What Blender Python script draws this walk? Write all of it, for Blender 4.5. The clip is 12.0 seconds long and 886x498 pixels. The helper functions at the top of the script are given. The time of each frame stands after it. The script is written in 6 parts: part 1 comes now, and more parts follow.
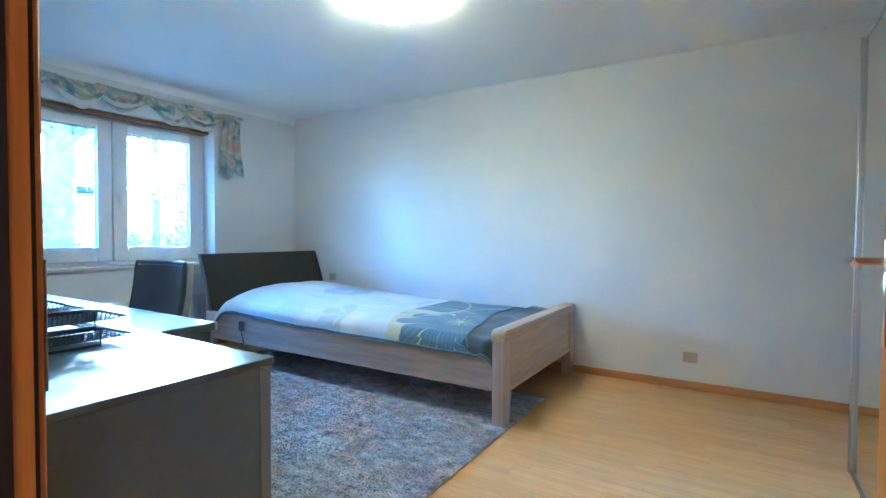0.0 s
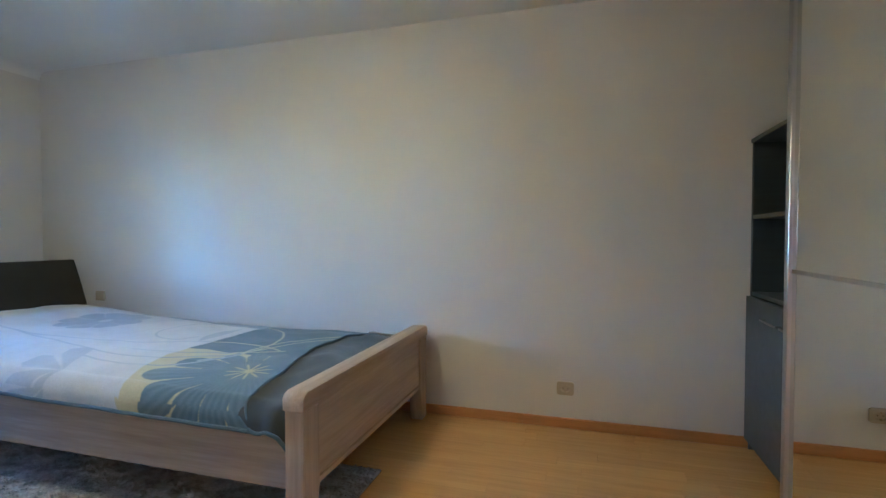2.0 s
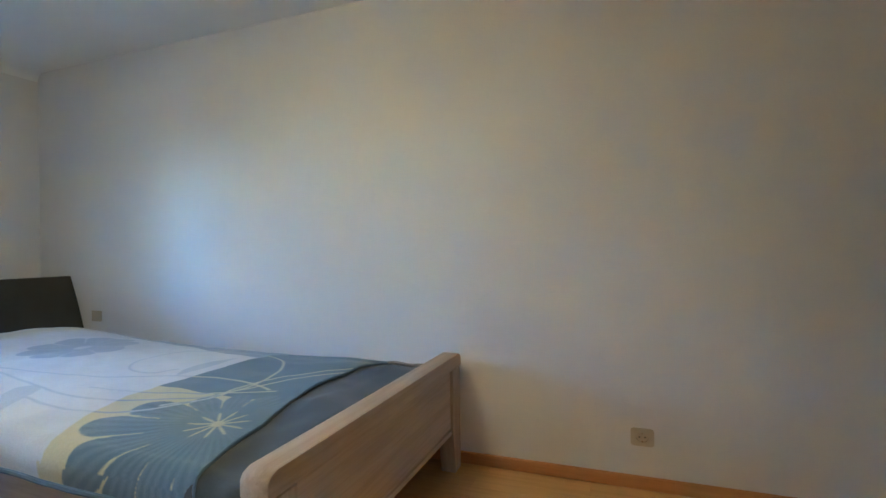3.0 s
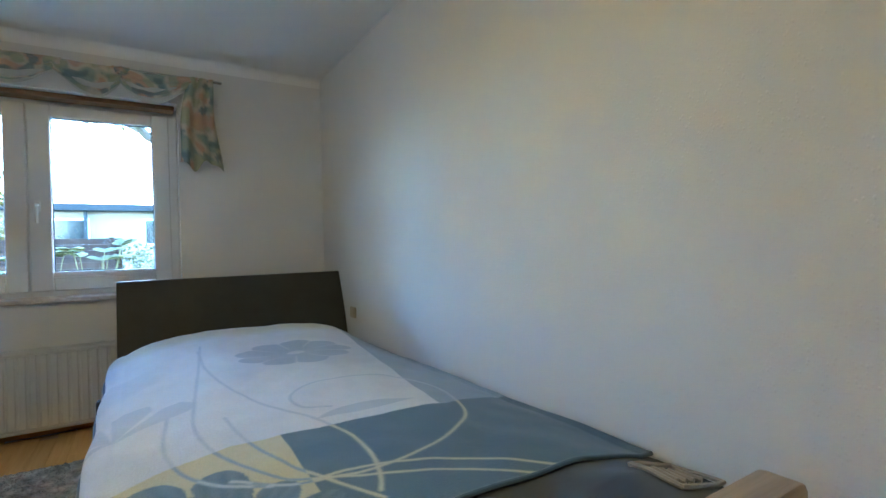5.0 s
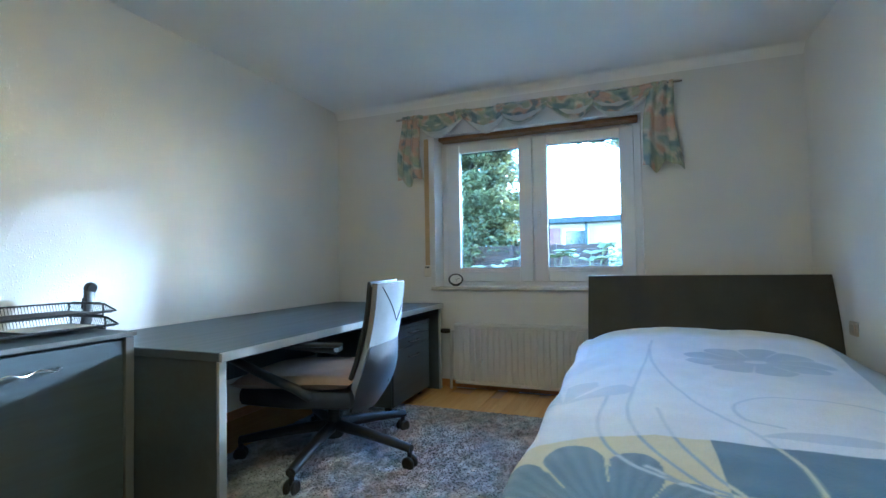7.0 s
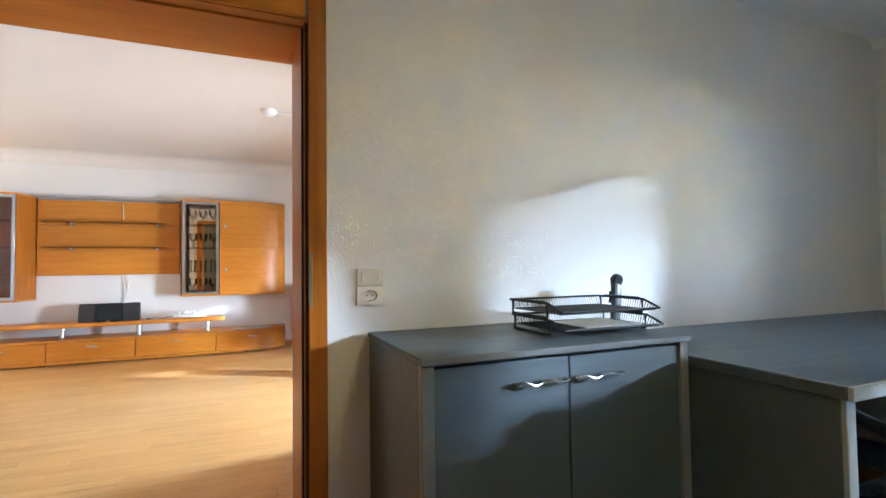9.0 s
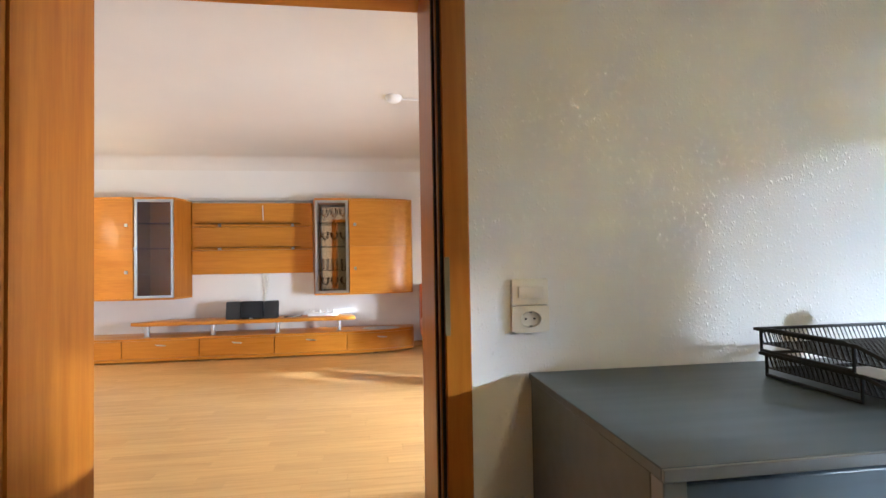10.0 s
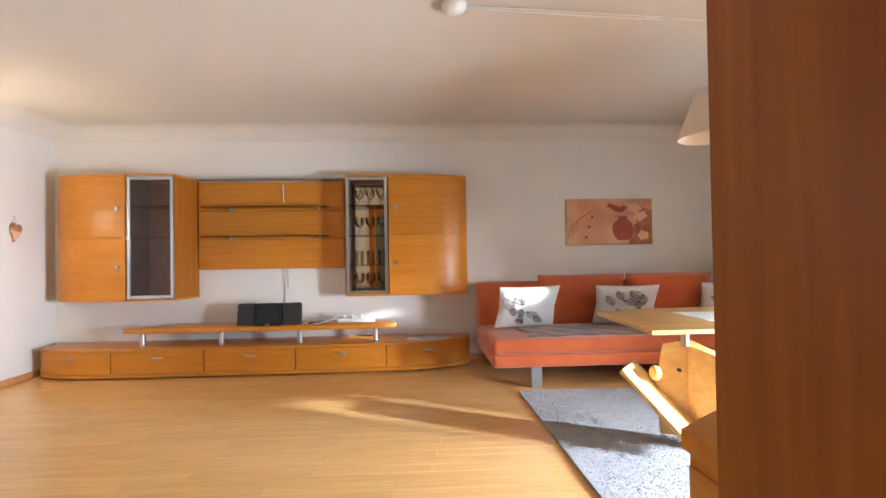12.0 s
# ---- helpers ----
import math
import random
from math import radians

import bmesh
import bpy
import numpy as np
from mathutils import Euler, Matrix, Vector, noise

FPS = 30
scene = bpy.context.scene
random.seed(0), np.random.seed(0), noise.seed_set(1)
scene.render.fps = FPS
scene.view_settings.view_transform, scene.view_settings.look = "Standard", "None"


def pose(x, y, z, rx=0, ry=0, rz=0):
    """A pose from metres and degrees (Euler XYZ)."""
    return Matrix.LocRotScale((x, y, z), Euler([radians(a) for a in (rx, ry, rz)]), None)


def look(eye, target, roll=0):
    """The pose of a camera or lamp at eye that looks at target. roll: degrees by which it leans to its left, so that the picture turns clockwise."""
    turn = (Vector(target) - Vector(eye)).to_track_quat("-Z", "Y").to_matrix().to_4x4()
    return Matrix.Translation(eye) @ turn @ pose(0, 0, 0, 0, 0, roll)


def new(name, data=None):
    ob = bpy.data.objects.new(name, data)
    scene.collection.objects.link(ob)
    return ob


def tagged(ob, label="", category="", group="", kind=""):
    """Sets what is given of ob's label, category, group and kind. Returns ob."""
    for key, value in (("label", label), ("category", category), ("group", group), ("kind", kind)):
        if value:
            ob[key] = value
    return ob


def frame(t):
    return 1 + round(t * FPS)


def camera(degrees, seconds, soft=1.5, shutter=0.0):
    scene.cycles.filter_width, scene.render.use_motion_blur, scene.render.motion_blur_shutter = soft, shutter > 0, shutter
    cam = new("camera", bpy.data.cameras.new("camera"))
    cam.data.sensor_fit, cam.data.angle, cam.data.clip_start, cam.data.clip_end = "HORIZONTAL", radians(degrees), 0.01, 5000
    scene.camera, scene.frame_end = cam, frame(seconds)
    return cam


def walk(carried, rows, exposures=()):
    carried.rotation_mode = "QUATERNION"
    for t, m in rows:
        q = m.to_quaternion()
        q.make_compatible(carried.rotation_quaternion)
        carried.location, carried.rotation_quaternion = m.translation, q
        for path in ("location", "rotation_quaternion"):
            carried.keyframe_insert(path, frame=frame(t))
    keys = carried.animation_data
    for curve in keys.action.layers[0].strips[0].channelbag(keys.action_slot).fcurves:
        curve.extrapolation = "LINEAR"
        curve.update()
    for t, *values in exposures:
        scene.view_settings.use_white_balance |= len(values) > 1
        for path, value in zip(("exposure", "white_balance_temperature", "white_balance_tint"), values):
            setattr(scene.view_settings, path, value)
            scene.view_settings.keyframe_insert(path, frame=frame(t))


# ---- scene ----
cam = camera(85.2, 12.0)

PATH = [
    (0, (4.723, -0.298, 1.172), (3.677, 1.405, 1.116), 0.35),
    (0.5, (4.645, 0.004, 1.187), (3.79, 1.81, 1.129), 0.15),
    (1, (4.585, 0.258, 1.218), (3.981, 2.164, 1.157), 0.1),
    (1.5, (4.585, 0.498, 1.19), (4.025, 2.418, 1.135), -0.0),
    (2, (4.522, 0.801, 1.179), (3.961, 2.72, 1.128), 0.1),
    (2.5, (4.431, 1.101, 1.164), (3.831, 3.009, 1.119), -0.0),
    (2.7, (4.399, 1.211, 1.142), (3.771, 3.11, 1.123), -0.4),
    (4.3, (4.184, 2.219, 1.184), (2.845, 3.703, 1.136), -1.4),
    (4.5, (4.138, 2.297, 1.188), (2.701, 3.687, 1.135), -1.6),
    (5, (4.033, 2.537, 1.149), (2.335, 3.595, 1.14), -1.5),
    (5.5, (3.987, 2.739, 1.135), (2.079, 3.338, 1.147), -1.8),
    (6, (4.012, 2.842, 1.114), (2.018, 2.994, 1.147), -1.6),
    (6.5, (4.047, 2.861, 1.114), (2.077, 2.523, 1.154), -1.4),
    (7, (4.042, 2.695, 1.089), (2.182, 1.963, 1.149), -0.96),
    (7.5, (4.025, 2.513, 1.068), (2.33, 1.454, 1.144), -0.47),
    (7.7, (4.017, 2.423, 1.059), (2.437, 1.199, 1.138), -0.29),
    (9.3, (4.01, 1.741, 1.08), (3.396, -0.162, 1.145), -0.8),
    (9.5, (3.998, 1.615, 1.087), (3.472, -0.314, 1.15), -0.8),
    (10, (3.967, 1.294, 1.118), (3.696, -0.686, 1.17), -1.0),
    (10.5, (4.034, 0.938, 1.116), (3.875, -1.055, 1.17), -0.7),
    (11, (4.082, 0.613, 1.104), (3.963, -1.383, 1.157), -0.7),
    (11.5, (4.075, 0.267, 1.103), (3.964, -1.73, 1.143), -0.8),
    (12, (4.045, -0.062, 1.098), (3.933, -2.058, 1.132), -0.9),
]
LIGHTNESS = [(0.0, 6.8, 3700, -2), (0.5, 6.0, 3950, 0), (1.0, 6.05, 4150, 2), (2.5, 6.05, 4500, 5), (4.5, 5.85, 4700, 3), (5.5, 5.8, 4650, 1), (6.5, 6.1, 4350, -1), (7.7, 6.1, 4250, -1), (9.5, 5.8, 4900, 6), (12.0, 5.45, 5150, 7)]
walk(cam, [(t, look(eye, target, roll)) for t, eye, target, roll in PATH], LIGHTNESS)
# EXPO_END

# ---- light and air ----
SUN_WAY = Vector((1.0, -0.55, -0.258)).normalized()
world = bpy.data.worlds.new("world")
scene.world = world
world.use_nodes = True
wn = world.node_tree.nodes
sky = wn.new("ShaderNodeTexSky")
sky.sky_type = "NISHITA"
sky.sun_disc = False
sky.sun_elevation = radians(12.7)
sky.dust_density, sky.ozone_density = 0.5, 3.0
sky.sun_rotation = math.atan2(-SUN_WAY.x, -SUN_WAY.y)
wn["Background"].inputs["Strength"].default_value = 0.15
world.node_tree.links.new(sky.outputs[0], wn["Background"].inputs[0])

sun_data = bpy.data.lights.new("sun", "SUN")
sun_data.energy, sun_data.angle, sun_data.color = 0.62, radians(2.6), (1.0, 0.96, 0.91)
sun = new("sun", sun_data)
# area lamp added in the unseen living room window, standing in for sky light
sky_data = bpy.data.lights.new("living_window_sky", "AREA")
sky_data.shape, sky_data.size, sky_data.size_y = "RECTANGLE", 0.45, 0.2
sky_data.energy, sky_data.color = 0.35, (1.0, 0.93, 0.84)
living_sky = new("living_window_sky", sky_data)
living_sky.matrix_world = look((0.70, -3.0, 1.39), (3.0, -2.8, 0.5))
# second added area lamp, in the terrace opening, narrowed and tilted to brighten the far floor
door_sky_data = bpy.data.lights.new("terrace_door_sky", "AREA")
door_sky_data.shape, door_sky_data.size, door_sky_data.size_y = "RECTANGLE", 0.58, 1.1
door_sky_data.energy, door_sky_data.color = 3.7, (1.0, 0.95, 0.89)
door_sky = new("terrace_door_sky", door_sky_data)
door_sky_data.spread = radians(95)
door_sky.matrix_world = look((0.70, -1.61, 0.6), (7.7, -3.2, -0.9))
sun.matrix_world = look(Vector((-8, 9, 6)), Vector((-8, 9, 6)) + SUN_WAY)


# ---- materials ----
def nodes_of(name):
    m = bpy.data.materials.new(name)
    m.use_nodes = True
    nt = m.node_tree
    return m, nt, nt.nodes["Principled BSDF"]


def link(nt, a, b):
    nt.links.new(a, b)


def coords(nt, scale=(1, 1, 1)):
    tc = nt.nodes.new("ShaderNodeTexCoord")
    mp = nt.nodes.new("ShaderNodeMapping")
    mp.inputs["Scale"].default_value = scale
    link(nt, tc.outputs["Object"], mp.inputs["Vector"])
    return mp.outputs[0]


def noise_tex(nt, vec, scale, detail=4, rough=0.6):
    n = nt.nodes.new("ShaderNodeTexNoise")
    n.inputs["Scale"].default_value, n.inputs["Detail"].default_value, n.inputs["Roughness"].default_value = scale, detail, rough
    link(nt, vec, n.inputs["Vector"])
    return n.outputs["Fac"]


def ramp(nt, fac, stops):
    r = nt.nodes.new("ShaderNodeValToRGB")
    while len(r.color_ramp.elements) < len(stops):
        r.color_ramp.elements.new(0.5)
    for e, (p, c) in zip(r.color_ramp.elements, stops):
        e.position, e.color = p, (*c, 1)
    link(nt, fac, r.inputs[0])
    return r.outputs[0]


def mixed(nt, mode, fac, a, b):
    m = nt.nodes.new("ShaderNodeMix")
    m.data_type, m.blend_type = "RGBA", mode
    if isinstance(fac, float):
        m.inputs[0].default_value = fac
    else:
        link(nt, fac, m.inputs[0])
    link(nt, a, m.inputs[6])
    link(nt, b, m.inputs[7])
    return m.outputs[2]


def bumped(nt, bsdf, height, strength, dist=0.002):
    b = nt.nodes.new("ShaderNodeBump")
    b.inputs["Strength"].default_value, b.inputs["Distance"].default_value = strength, dist
    link(nt, height, b.inputs["Height"])
    link(nt, b.outputs[0], bsdf.inputs["Normal"])


def paint(name, c, rough=0.6, metal=0.0, vary=0.12, scale=3.0, fine=60.0, bump=0.1, dist=0.001, spec=0.5):
    """A surface with soft blotches, fine grain and a little relief."""
    m, nt, b = nodes_of(name)
    v = coords(nt)
    lo, hi = [x * (1 - vary) for x in c], [min(1, x * (1 + vary)) for x in c]
    big = ramp(nt, noise_tex(nt, v, scale), [(0.3, lo), (0.7, hi)])
    small = noise_tex(nt, v, fine, 3)
    g = ramp(nt, small, [(0.3, (1 - vary * 0.5,) * 3), (0.7, (1, 1, 1))])
    link(nt, mixed(nt, "MULTIPLY", 1.0, big, g), b.inputs["Base Color"])
    b.inputs["Roughness"].default_value, b.inputs["Metallic"].default_value = rough, metal
    b.inputs["Specular IOR Level"].default_value = spec
    r = nt.nodes.new("ShaderNodeMapRange")
    r.inputs[3].default_value, r.inputs[4].default_value = rough * 0.85, min(1, rough * 1.15)
    link(nt, noise_tex(nt, v, scale * 4), r.inputs[0])
    link(nt, r.outputs[0], b.inputs["Roughness"])
    if bump:
        bumped(nt, b, small, bump, dist)
    return m


def wood(name, dark, light, along=0, rough=0.4, fine=1.0, spread=0.25, contrast=1.0, spec=0.35):
    """Veneer or solid wood with its grain along one axis; each piece differs a little."""
    m, nt, b = nodes_of(name)
    s = [14.0 * fine] * 3
    s[along] = 0.8 * fine
    info = nt.nodes.new("ShaderNodeObjectInfo")
    geo = nt.nodes.new("ShaderNodeNewGeometry")
    add = nt.nodes.new("ShaderNodeMath")
    add.operation = "ADD"
    link(nt, info.outputs["Random"], add.inputs[0])
    link(nt, geo.outputs["Random Per Island"], add.inputs[1])
    fr = nt.nodes.new("ShaderNodeMath")
    fr.operation = "FRACT"
    link(nt, add.outputs[0], fr.inputs[0])
    off = nt.nodes.new("ShaderNodeVectorMath")
    off.operation = "ADD"
    sc = nt.nodes.new("ShaderNodeMath")
    sc.operation = "MULTIPLY"
    sc.inputs[1].default_value = 40.0
    link(nt, fr.outputs[0], sc.inputs[0])
    link(nt, coords(nt, s), off.inputs[0])
    link(nt, sc.outputs[0], off.inputs[1])
    v = off.outputs[0]
    grain = noise_tex(nt, v, 1.6, 5, 0.62)
    col = ramp(nt, grain, [(0.5 - 0.2 / contrast, dark), (0.5 + 0.22 / contrast, light)])
    streak = ramp(nt, noise_tex(nt, v, 6.0, 3), [(0.35, (0.88, 0.86, 0.84)), (0.6, (1, 1, 1))])
    tone = nt.nodes.new("ShaderNodeMapRange")
    tone.inputs[3].default_value, tone.inputs[4].default_value = 1 - spread, 1.0
    link(nt, fr.outputs[0], tone.inputs[0])
    hsv = nt.nodes.new("ShaderNodeHueSaturation")
    link(nt, mixed(nt, "MULTIPLY", 0.8, col, streak), hsv.inputs["Color"])
    link(nt, tone.outputs[0], hsv.inputs["Value"])
    link(nt, hsv.outputs[0], b.inputs["Base Color"])
    rr = nt.nodes.new("ShaderNodeMapRange")
    rr.inputs[3].default_value, rr.inputs[4].default_value = rough * 0.8, rough * 1.2
    link(nt, noise_tex(nt, v, 3.0), rr.inputs[0])
    link(nt, rr.outputs[0], b.inputs["Roughness"])
    b.inputs["Specular IOR Level"].default_value = spec
    bumped(nt, b, grain, 0.12, 0.0008)
    return m


def woodchip(name, c):
    """Painted woodchip wallpaper: small raised flakes under matt emulsion."""
    m, nt, b = nodes_of(name)
    v = coords(nt)
    col = ramp(nt, noise_tex(nt, v, 1.2), [(0.3, [x * 0.95 for x in c]), (0.7, c)])
    link(nt, col, b.inputs["Base Color"])
    b.inputs["Roughness"].default_value = 0.85
    b.inputs["Specular IOR Level"].default_value = 0.12
    vor = nt.nodes.new("ShaderNodeTexVoronoi")
    vor.inputs["Scale"].default_value = 95.0
    link(nt, coords(nt, (1, 1, 0.7)), vor.inputs["Vector"])
    flake = ramp(nt, vor.outputs["Distance"], [(0.12, (1, 1, 1)), (0.4, (0, 0, 0))])
    mask = ramp(nt, noise_tex(nt, v, 42.0, 2), [(0.46, (0, 0, 0)), (0.60, (1, 1, 1))])
    soft = ramp(nt, noise_tex(nt, v, 120.0, 3), [(0.3, (0, 0, 0)), (0.8, (0.35, 0.35, 0.35))])
    h = mixed(nt, "ADD", 1.0, mixed(nt, "MULTIPLY", 1.0, flake, mask), soft)
    bumped(nt, b, h, 0.42, 0.003)
    return m


def glow(name, c, strength):
    m, nt, b = nodes_of(name)
    b.inputs["Base Color"].default_value = (*c, 1)
    b.inputs["Emission Color"].default_value = (*c, 1)
    b.inputs["Emission Strength"].default_value = strength
    return m


def pane_glass(name, tint=(1, 1, 1)):
    """Thin flat pane: mostly clear, with a weak mirror coat that grows at grazing angles."""
    m = bpy.data.materials.new(name)
    m.use_nodes = True
    nt = m.node_tree
    nt.nodes.clear()
    out = nt.nodes.new("ShaderNodeOutputMaterial")
    mix = nt.nodes.new("ShaderNodeMixShader")
    tr = nt.nodes.new("ShaderNodeBsdfTransparent")
    tr.inputs[0].default_value = (*tint, 1)
    gl = nt.nodes.new("ShaderNodeBsdfGlossy")
    gl.inputs["Roughness"].default_value = 0.02
    fr = nt.nodes.new("ShaderNodeFresnel")
    fr.inputs[0].default_value = 1.4
    link(nt, fr.outputs[0], mix.inputs[0])
    link(nt, tr.outputs[0], mix.inputs[1])
    link(nt, gl.outputs[0], mix.inputs[2])
    link(nt, mix.outputs[0], out.inputs[0])
    return m


def foliage(name, c, scale):
    """Leaves that also let light through from behind."""
    m, nt, b = nodes_of(name)
    v = coords(nt)
    col = ramp(nt, noise_tex(nt, v, scale), [(0.3, [x * 0.55 for x in c]), (0.7, [x * 1.4 for x in c])])
    link(nt, col, b.inputs["Base Color"])
    b.inputs["Roughness"].default_value = 0.6
    tr = nt.nodes.new("ShaderNodeBsdfTranslucent")
    link(nt, col, tr.inputs[0])
    mix = nt.nodes.new("ShaderNodeMixShader")
    mix.inputs[0].default_value = 0.45
    link(nt, b.outputs[0], mix.inputs[1])
    link(nt, tr.outputs[0], mix.inputs[2])
    link(nt, mix.outputs[0], nt.nodes["Material Output"].inputs[0])
    return m


def cloth(name, stops, scale=5.0, weave=300.0, rough=0.95, bump=0.35, sheen=0.3, dist=0.002, detail=5):
    m, nt, b = nodes_of(name)
    v = coords(nt)
    col = ramp(nt, noise_tex(nt, v, scale, detail, 0.62), stops)
    w = noise_tex(nt, v, weave, 2)
    link(nt, mixed(nt, "MULTIPLY", 0.7, col, ramp(nt, w, [(0.3, (0.72,) * 3), (0.7, (1,) * 3)])), b.inputs["Base Color"])
    b.inputs["Roughness"].default_value = rough
    b.inputs["Sheen Weight"].default_value = sheen
    b.inputs["Specular IOR Level"].default_value = 0.2
    bumped(nt, b, w, bump, dist)
    return m


def dyed(name, layer, weave=260.0):
    """Woven cloth whose dye pattern is stored on the cloth itself."""
    m, nt, b = nodes_of(name)
    a = nt.nodes.new("ShaderNodeVertexColor")
    a.layer_name = layer
    v = coords(nt)
    w = noise_tex(nt, v, weave, 3)
    soft = ramp(nt, noise_tex(nt, v, 9.0), [(0.3, (0.9, 0.9, 0.9)), (0.7, (1, 1, 1))])
    col = mixed(nt, "MULTIPLY", 1.0, a.outputs[0], soft)
    link(nt, mixed(nt, "MULTIPLY", 0.6, col, ramp(nt, w, [(0.3, (0.75,) * 3), (0.7, (1,) * 3)])), b.inputs["Base Color"])
    b.inputs["Roughness"].default_value = 0.95
    b.inputs["Sheen Weight"].default_value = 0.35
    b.inputs["Specular IOR Level"].default_value = 0.15
    bumped(nt, b, w, 0.5, 0.003)
    return m


def faded_rug(name):
    """Worn tufted wool: grey-blue flecks over a faded reddish pattern."""
    m, nt, b = nodes_of(name)
    v = coords(nt, (1.0, 1.35, 1.0))
    fleck = ramp(nt, noise_tex(nt, v, 12.0, 8, 0.68), [(0.36, (0.27, 0.295, 0.33)), (0.5, (0.44, 0.47, 0.51)), (0.64, (0.64, 0.66, 0.69))])
    warm = ramp(nt, noise_tex(nt, v, 2.6, 5, 0.6), [(0.46, (1, 1, 1)), (0.60, (1.0, 0.78, 0.70))])
    blot = ramp(nt, noise_tex(nt, v, 5.0, 4, 0.6), [(0.34, (0.74, 0.76, 0.79)), (0.6, (1, 1, 1))])
    col = mixed(nt, "MULTIPLY", 1.0, mixed(nt, "MULTIPLY", 0.8, fleck, warm), blot)
    link(nt, col, b.inputs["Base Color"])
    b.inputs["Roughness"].default_value = 1.0
    b.inputs["Sheen Weight"].default_value = 0.3
    b.inputs["Specular IOR Level"].default_value = 0.1
    bumped(nt, b, noise_tex(nt, v, 70.0, 4, 0.7), 0.7, 0.010)
    return m


M_WALL = woodchip("white_woodchip", (0.77, 0.763, 0.75))
M_WALL_LIV = woodchip("warm_white_woodchip", (0.74, 0.71, 0.67))
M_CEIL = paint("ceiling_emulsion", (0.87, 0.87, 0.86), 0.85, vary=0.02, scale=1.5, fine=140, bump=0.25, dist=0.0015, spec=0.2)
# white emulsion darkened and warmed in colour, so the living ceiling looks less lit
M_CEIL_DIM = paint("ceiling_emulsion_dimmed", (0.68, 0.63, 0.57), 0.85, vary=0.02, scale=1.5, fine=140, bump=0.25, dist=0.0015, spec=0.2)
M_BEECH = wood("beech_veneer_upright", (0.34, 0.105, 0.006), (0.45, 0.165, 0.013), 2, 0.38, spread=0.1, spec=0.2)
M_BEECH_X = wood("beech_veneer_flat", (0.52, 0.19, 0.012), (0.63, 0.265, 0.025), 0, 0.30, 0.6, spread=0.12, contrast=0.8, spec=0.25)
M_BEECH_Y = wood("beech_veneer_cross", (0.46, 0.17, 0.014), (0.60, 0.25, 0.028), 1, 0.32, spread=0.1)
M_SKIRT = wood("beech_skirting", (0.50, 0.23, 0.07), (0.62, 0.32, 0.11), 0, 0.4, spread=0.08)
M_PARQ = wood("beech_parquet", (0.68, 0.40, 0.14), (0.77, 0.48, 0.18), 0, 0.25, 0.5, spread=0.09, contrast=0.5)
M_JOINT = paint("parquet_joint", (0.40, 0.24, 0.10), 0.7)
M_ASH = wood("pale_ash", (0.39, 0.31, 0.235), (0.57, 0.47, 0.37), 0, 0.5, spread=0.06)
M_ASH_Z = wood("pale_ash_upright", (0.39, 0.31, 0.235), (0.57, 0.47, 0.37), 2, 0.5, spread=0.06)
M_ASH_Y = wood("pale_ash_cross", (0.41, 0.32, 0.23), (0.59, 0.47, 0.36), 1, 0.5, spread=0.06)
M_DARK = wood("anthracite_laminate", (0.046, 0.062, 0.072), (0.070, 0.092, 0.106), 0, 0.44, 0.7, spread=0.05, contrast=0.6, spec=0.9)
M_DARKEDGE = paint("grey_edge_band", (0.15, 0.155, 0.155), 0.3, vary=0.06)
M_DESKEDGE = paint("pale_edge_band", (0.36, 0.37, 0.36), 0.35, vary=0.06)
M_HEAD = cloth("dark_headboard_cover", [(0.3, (0.045, 0.044, 0.039)), (0.7, (0.062, 0.060, 0.053))], 3, 380, 0.55, 0.15, 0.05)
M_CHROME = paint("brushed_steel", (0.62, 0.62, 0.61), 0.22, 1.0, 0.05)
M_ALU = paint("satin_aluminium", (0.52, 0.54, 0.56), 0.3, 1.0, 0.05)
M_BLACK = paint("black_plastic", (0.02, 0.021, 0.023), 0.42, vary=0.15)
M_BLACKGLOSS = paint("black_gloss_plastic", (0.012, 0.013, 0.016), 0.15, vary=0.15)
M_PVC = paint("white_window_profile", (0.78, 0.79, 0.80), 0.32, vary=0.03, bump=0.02)
M_CREAM = paint("cream_plastic", (0.72, 0.68, 0.58), 0.35, vary=0.03, bump=0.0)
M_RAD = paint("radiator_enamel", (0.66, 0.66, 0.65), 0.35, vary=0.04, bump=0.05)
M_SILL = paint("stone_sill", (0.60, 0.55, 0.50), 0.35, vary=0.12, scale=25)
M_RUG = faded_rug("grey_blue_carpet")
M_RUG_LIV = cloth("grey_living_carpet", [(0.3, (0.27, 0.27, 0.275)), (0.7, (0.36, 0.36, 0.365))], 12.0, 160, 1.0, 0.6, 0.3, 0.008)
M_BLANKET = dyed("printed_fleece", "print", 170.0)
M_BLANKET_BACK = cloth("slate_fleece", [(0.3, (0.050, 0.062, 0.072)), (0.7, (0.075, 0.088, 0.098))], 5, 260)
M_BINDING = cloth("blue_binding", [(0.3, (0.085, 0.135, 0.19)), (0.7, (0.12, 0.18, 0.25))], 8, 300)
M_BADGE = cloth("pale_badge_thread", [(0.3, (0.36, 0.33, 0.28)), (0.7, (0.46, 0.43, 0.37))], 8, 300)
M_MATTRESS = cloth("mattress_cover", [(0.3, (0.42, 0.42, 0.40)), (0.7, (0.55, 0.54, 0.52))], 4, 300)
M_CURTAIN = dyed("printed_voile", "print", 420.0)
M_LINING = cloth("pale_voile_lining", [(0.3, (0.54, 0.55, 0.53)), (0.7, (0.66, 0.66, 0.63))], 6, 420)
M_MESH = cloth("grey_chair_fabric", [(0.3, (0.19, 0.205, 0.225)), (0.7, (0.26, 0.275, 0.295))], 5, 500, 0.9, 0.2)
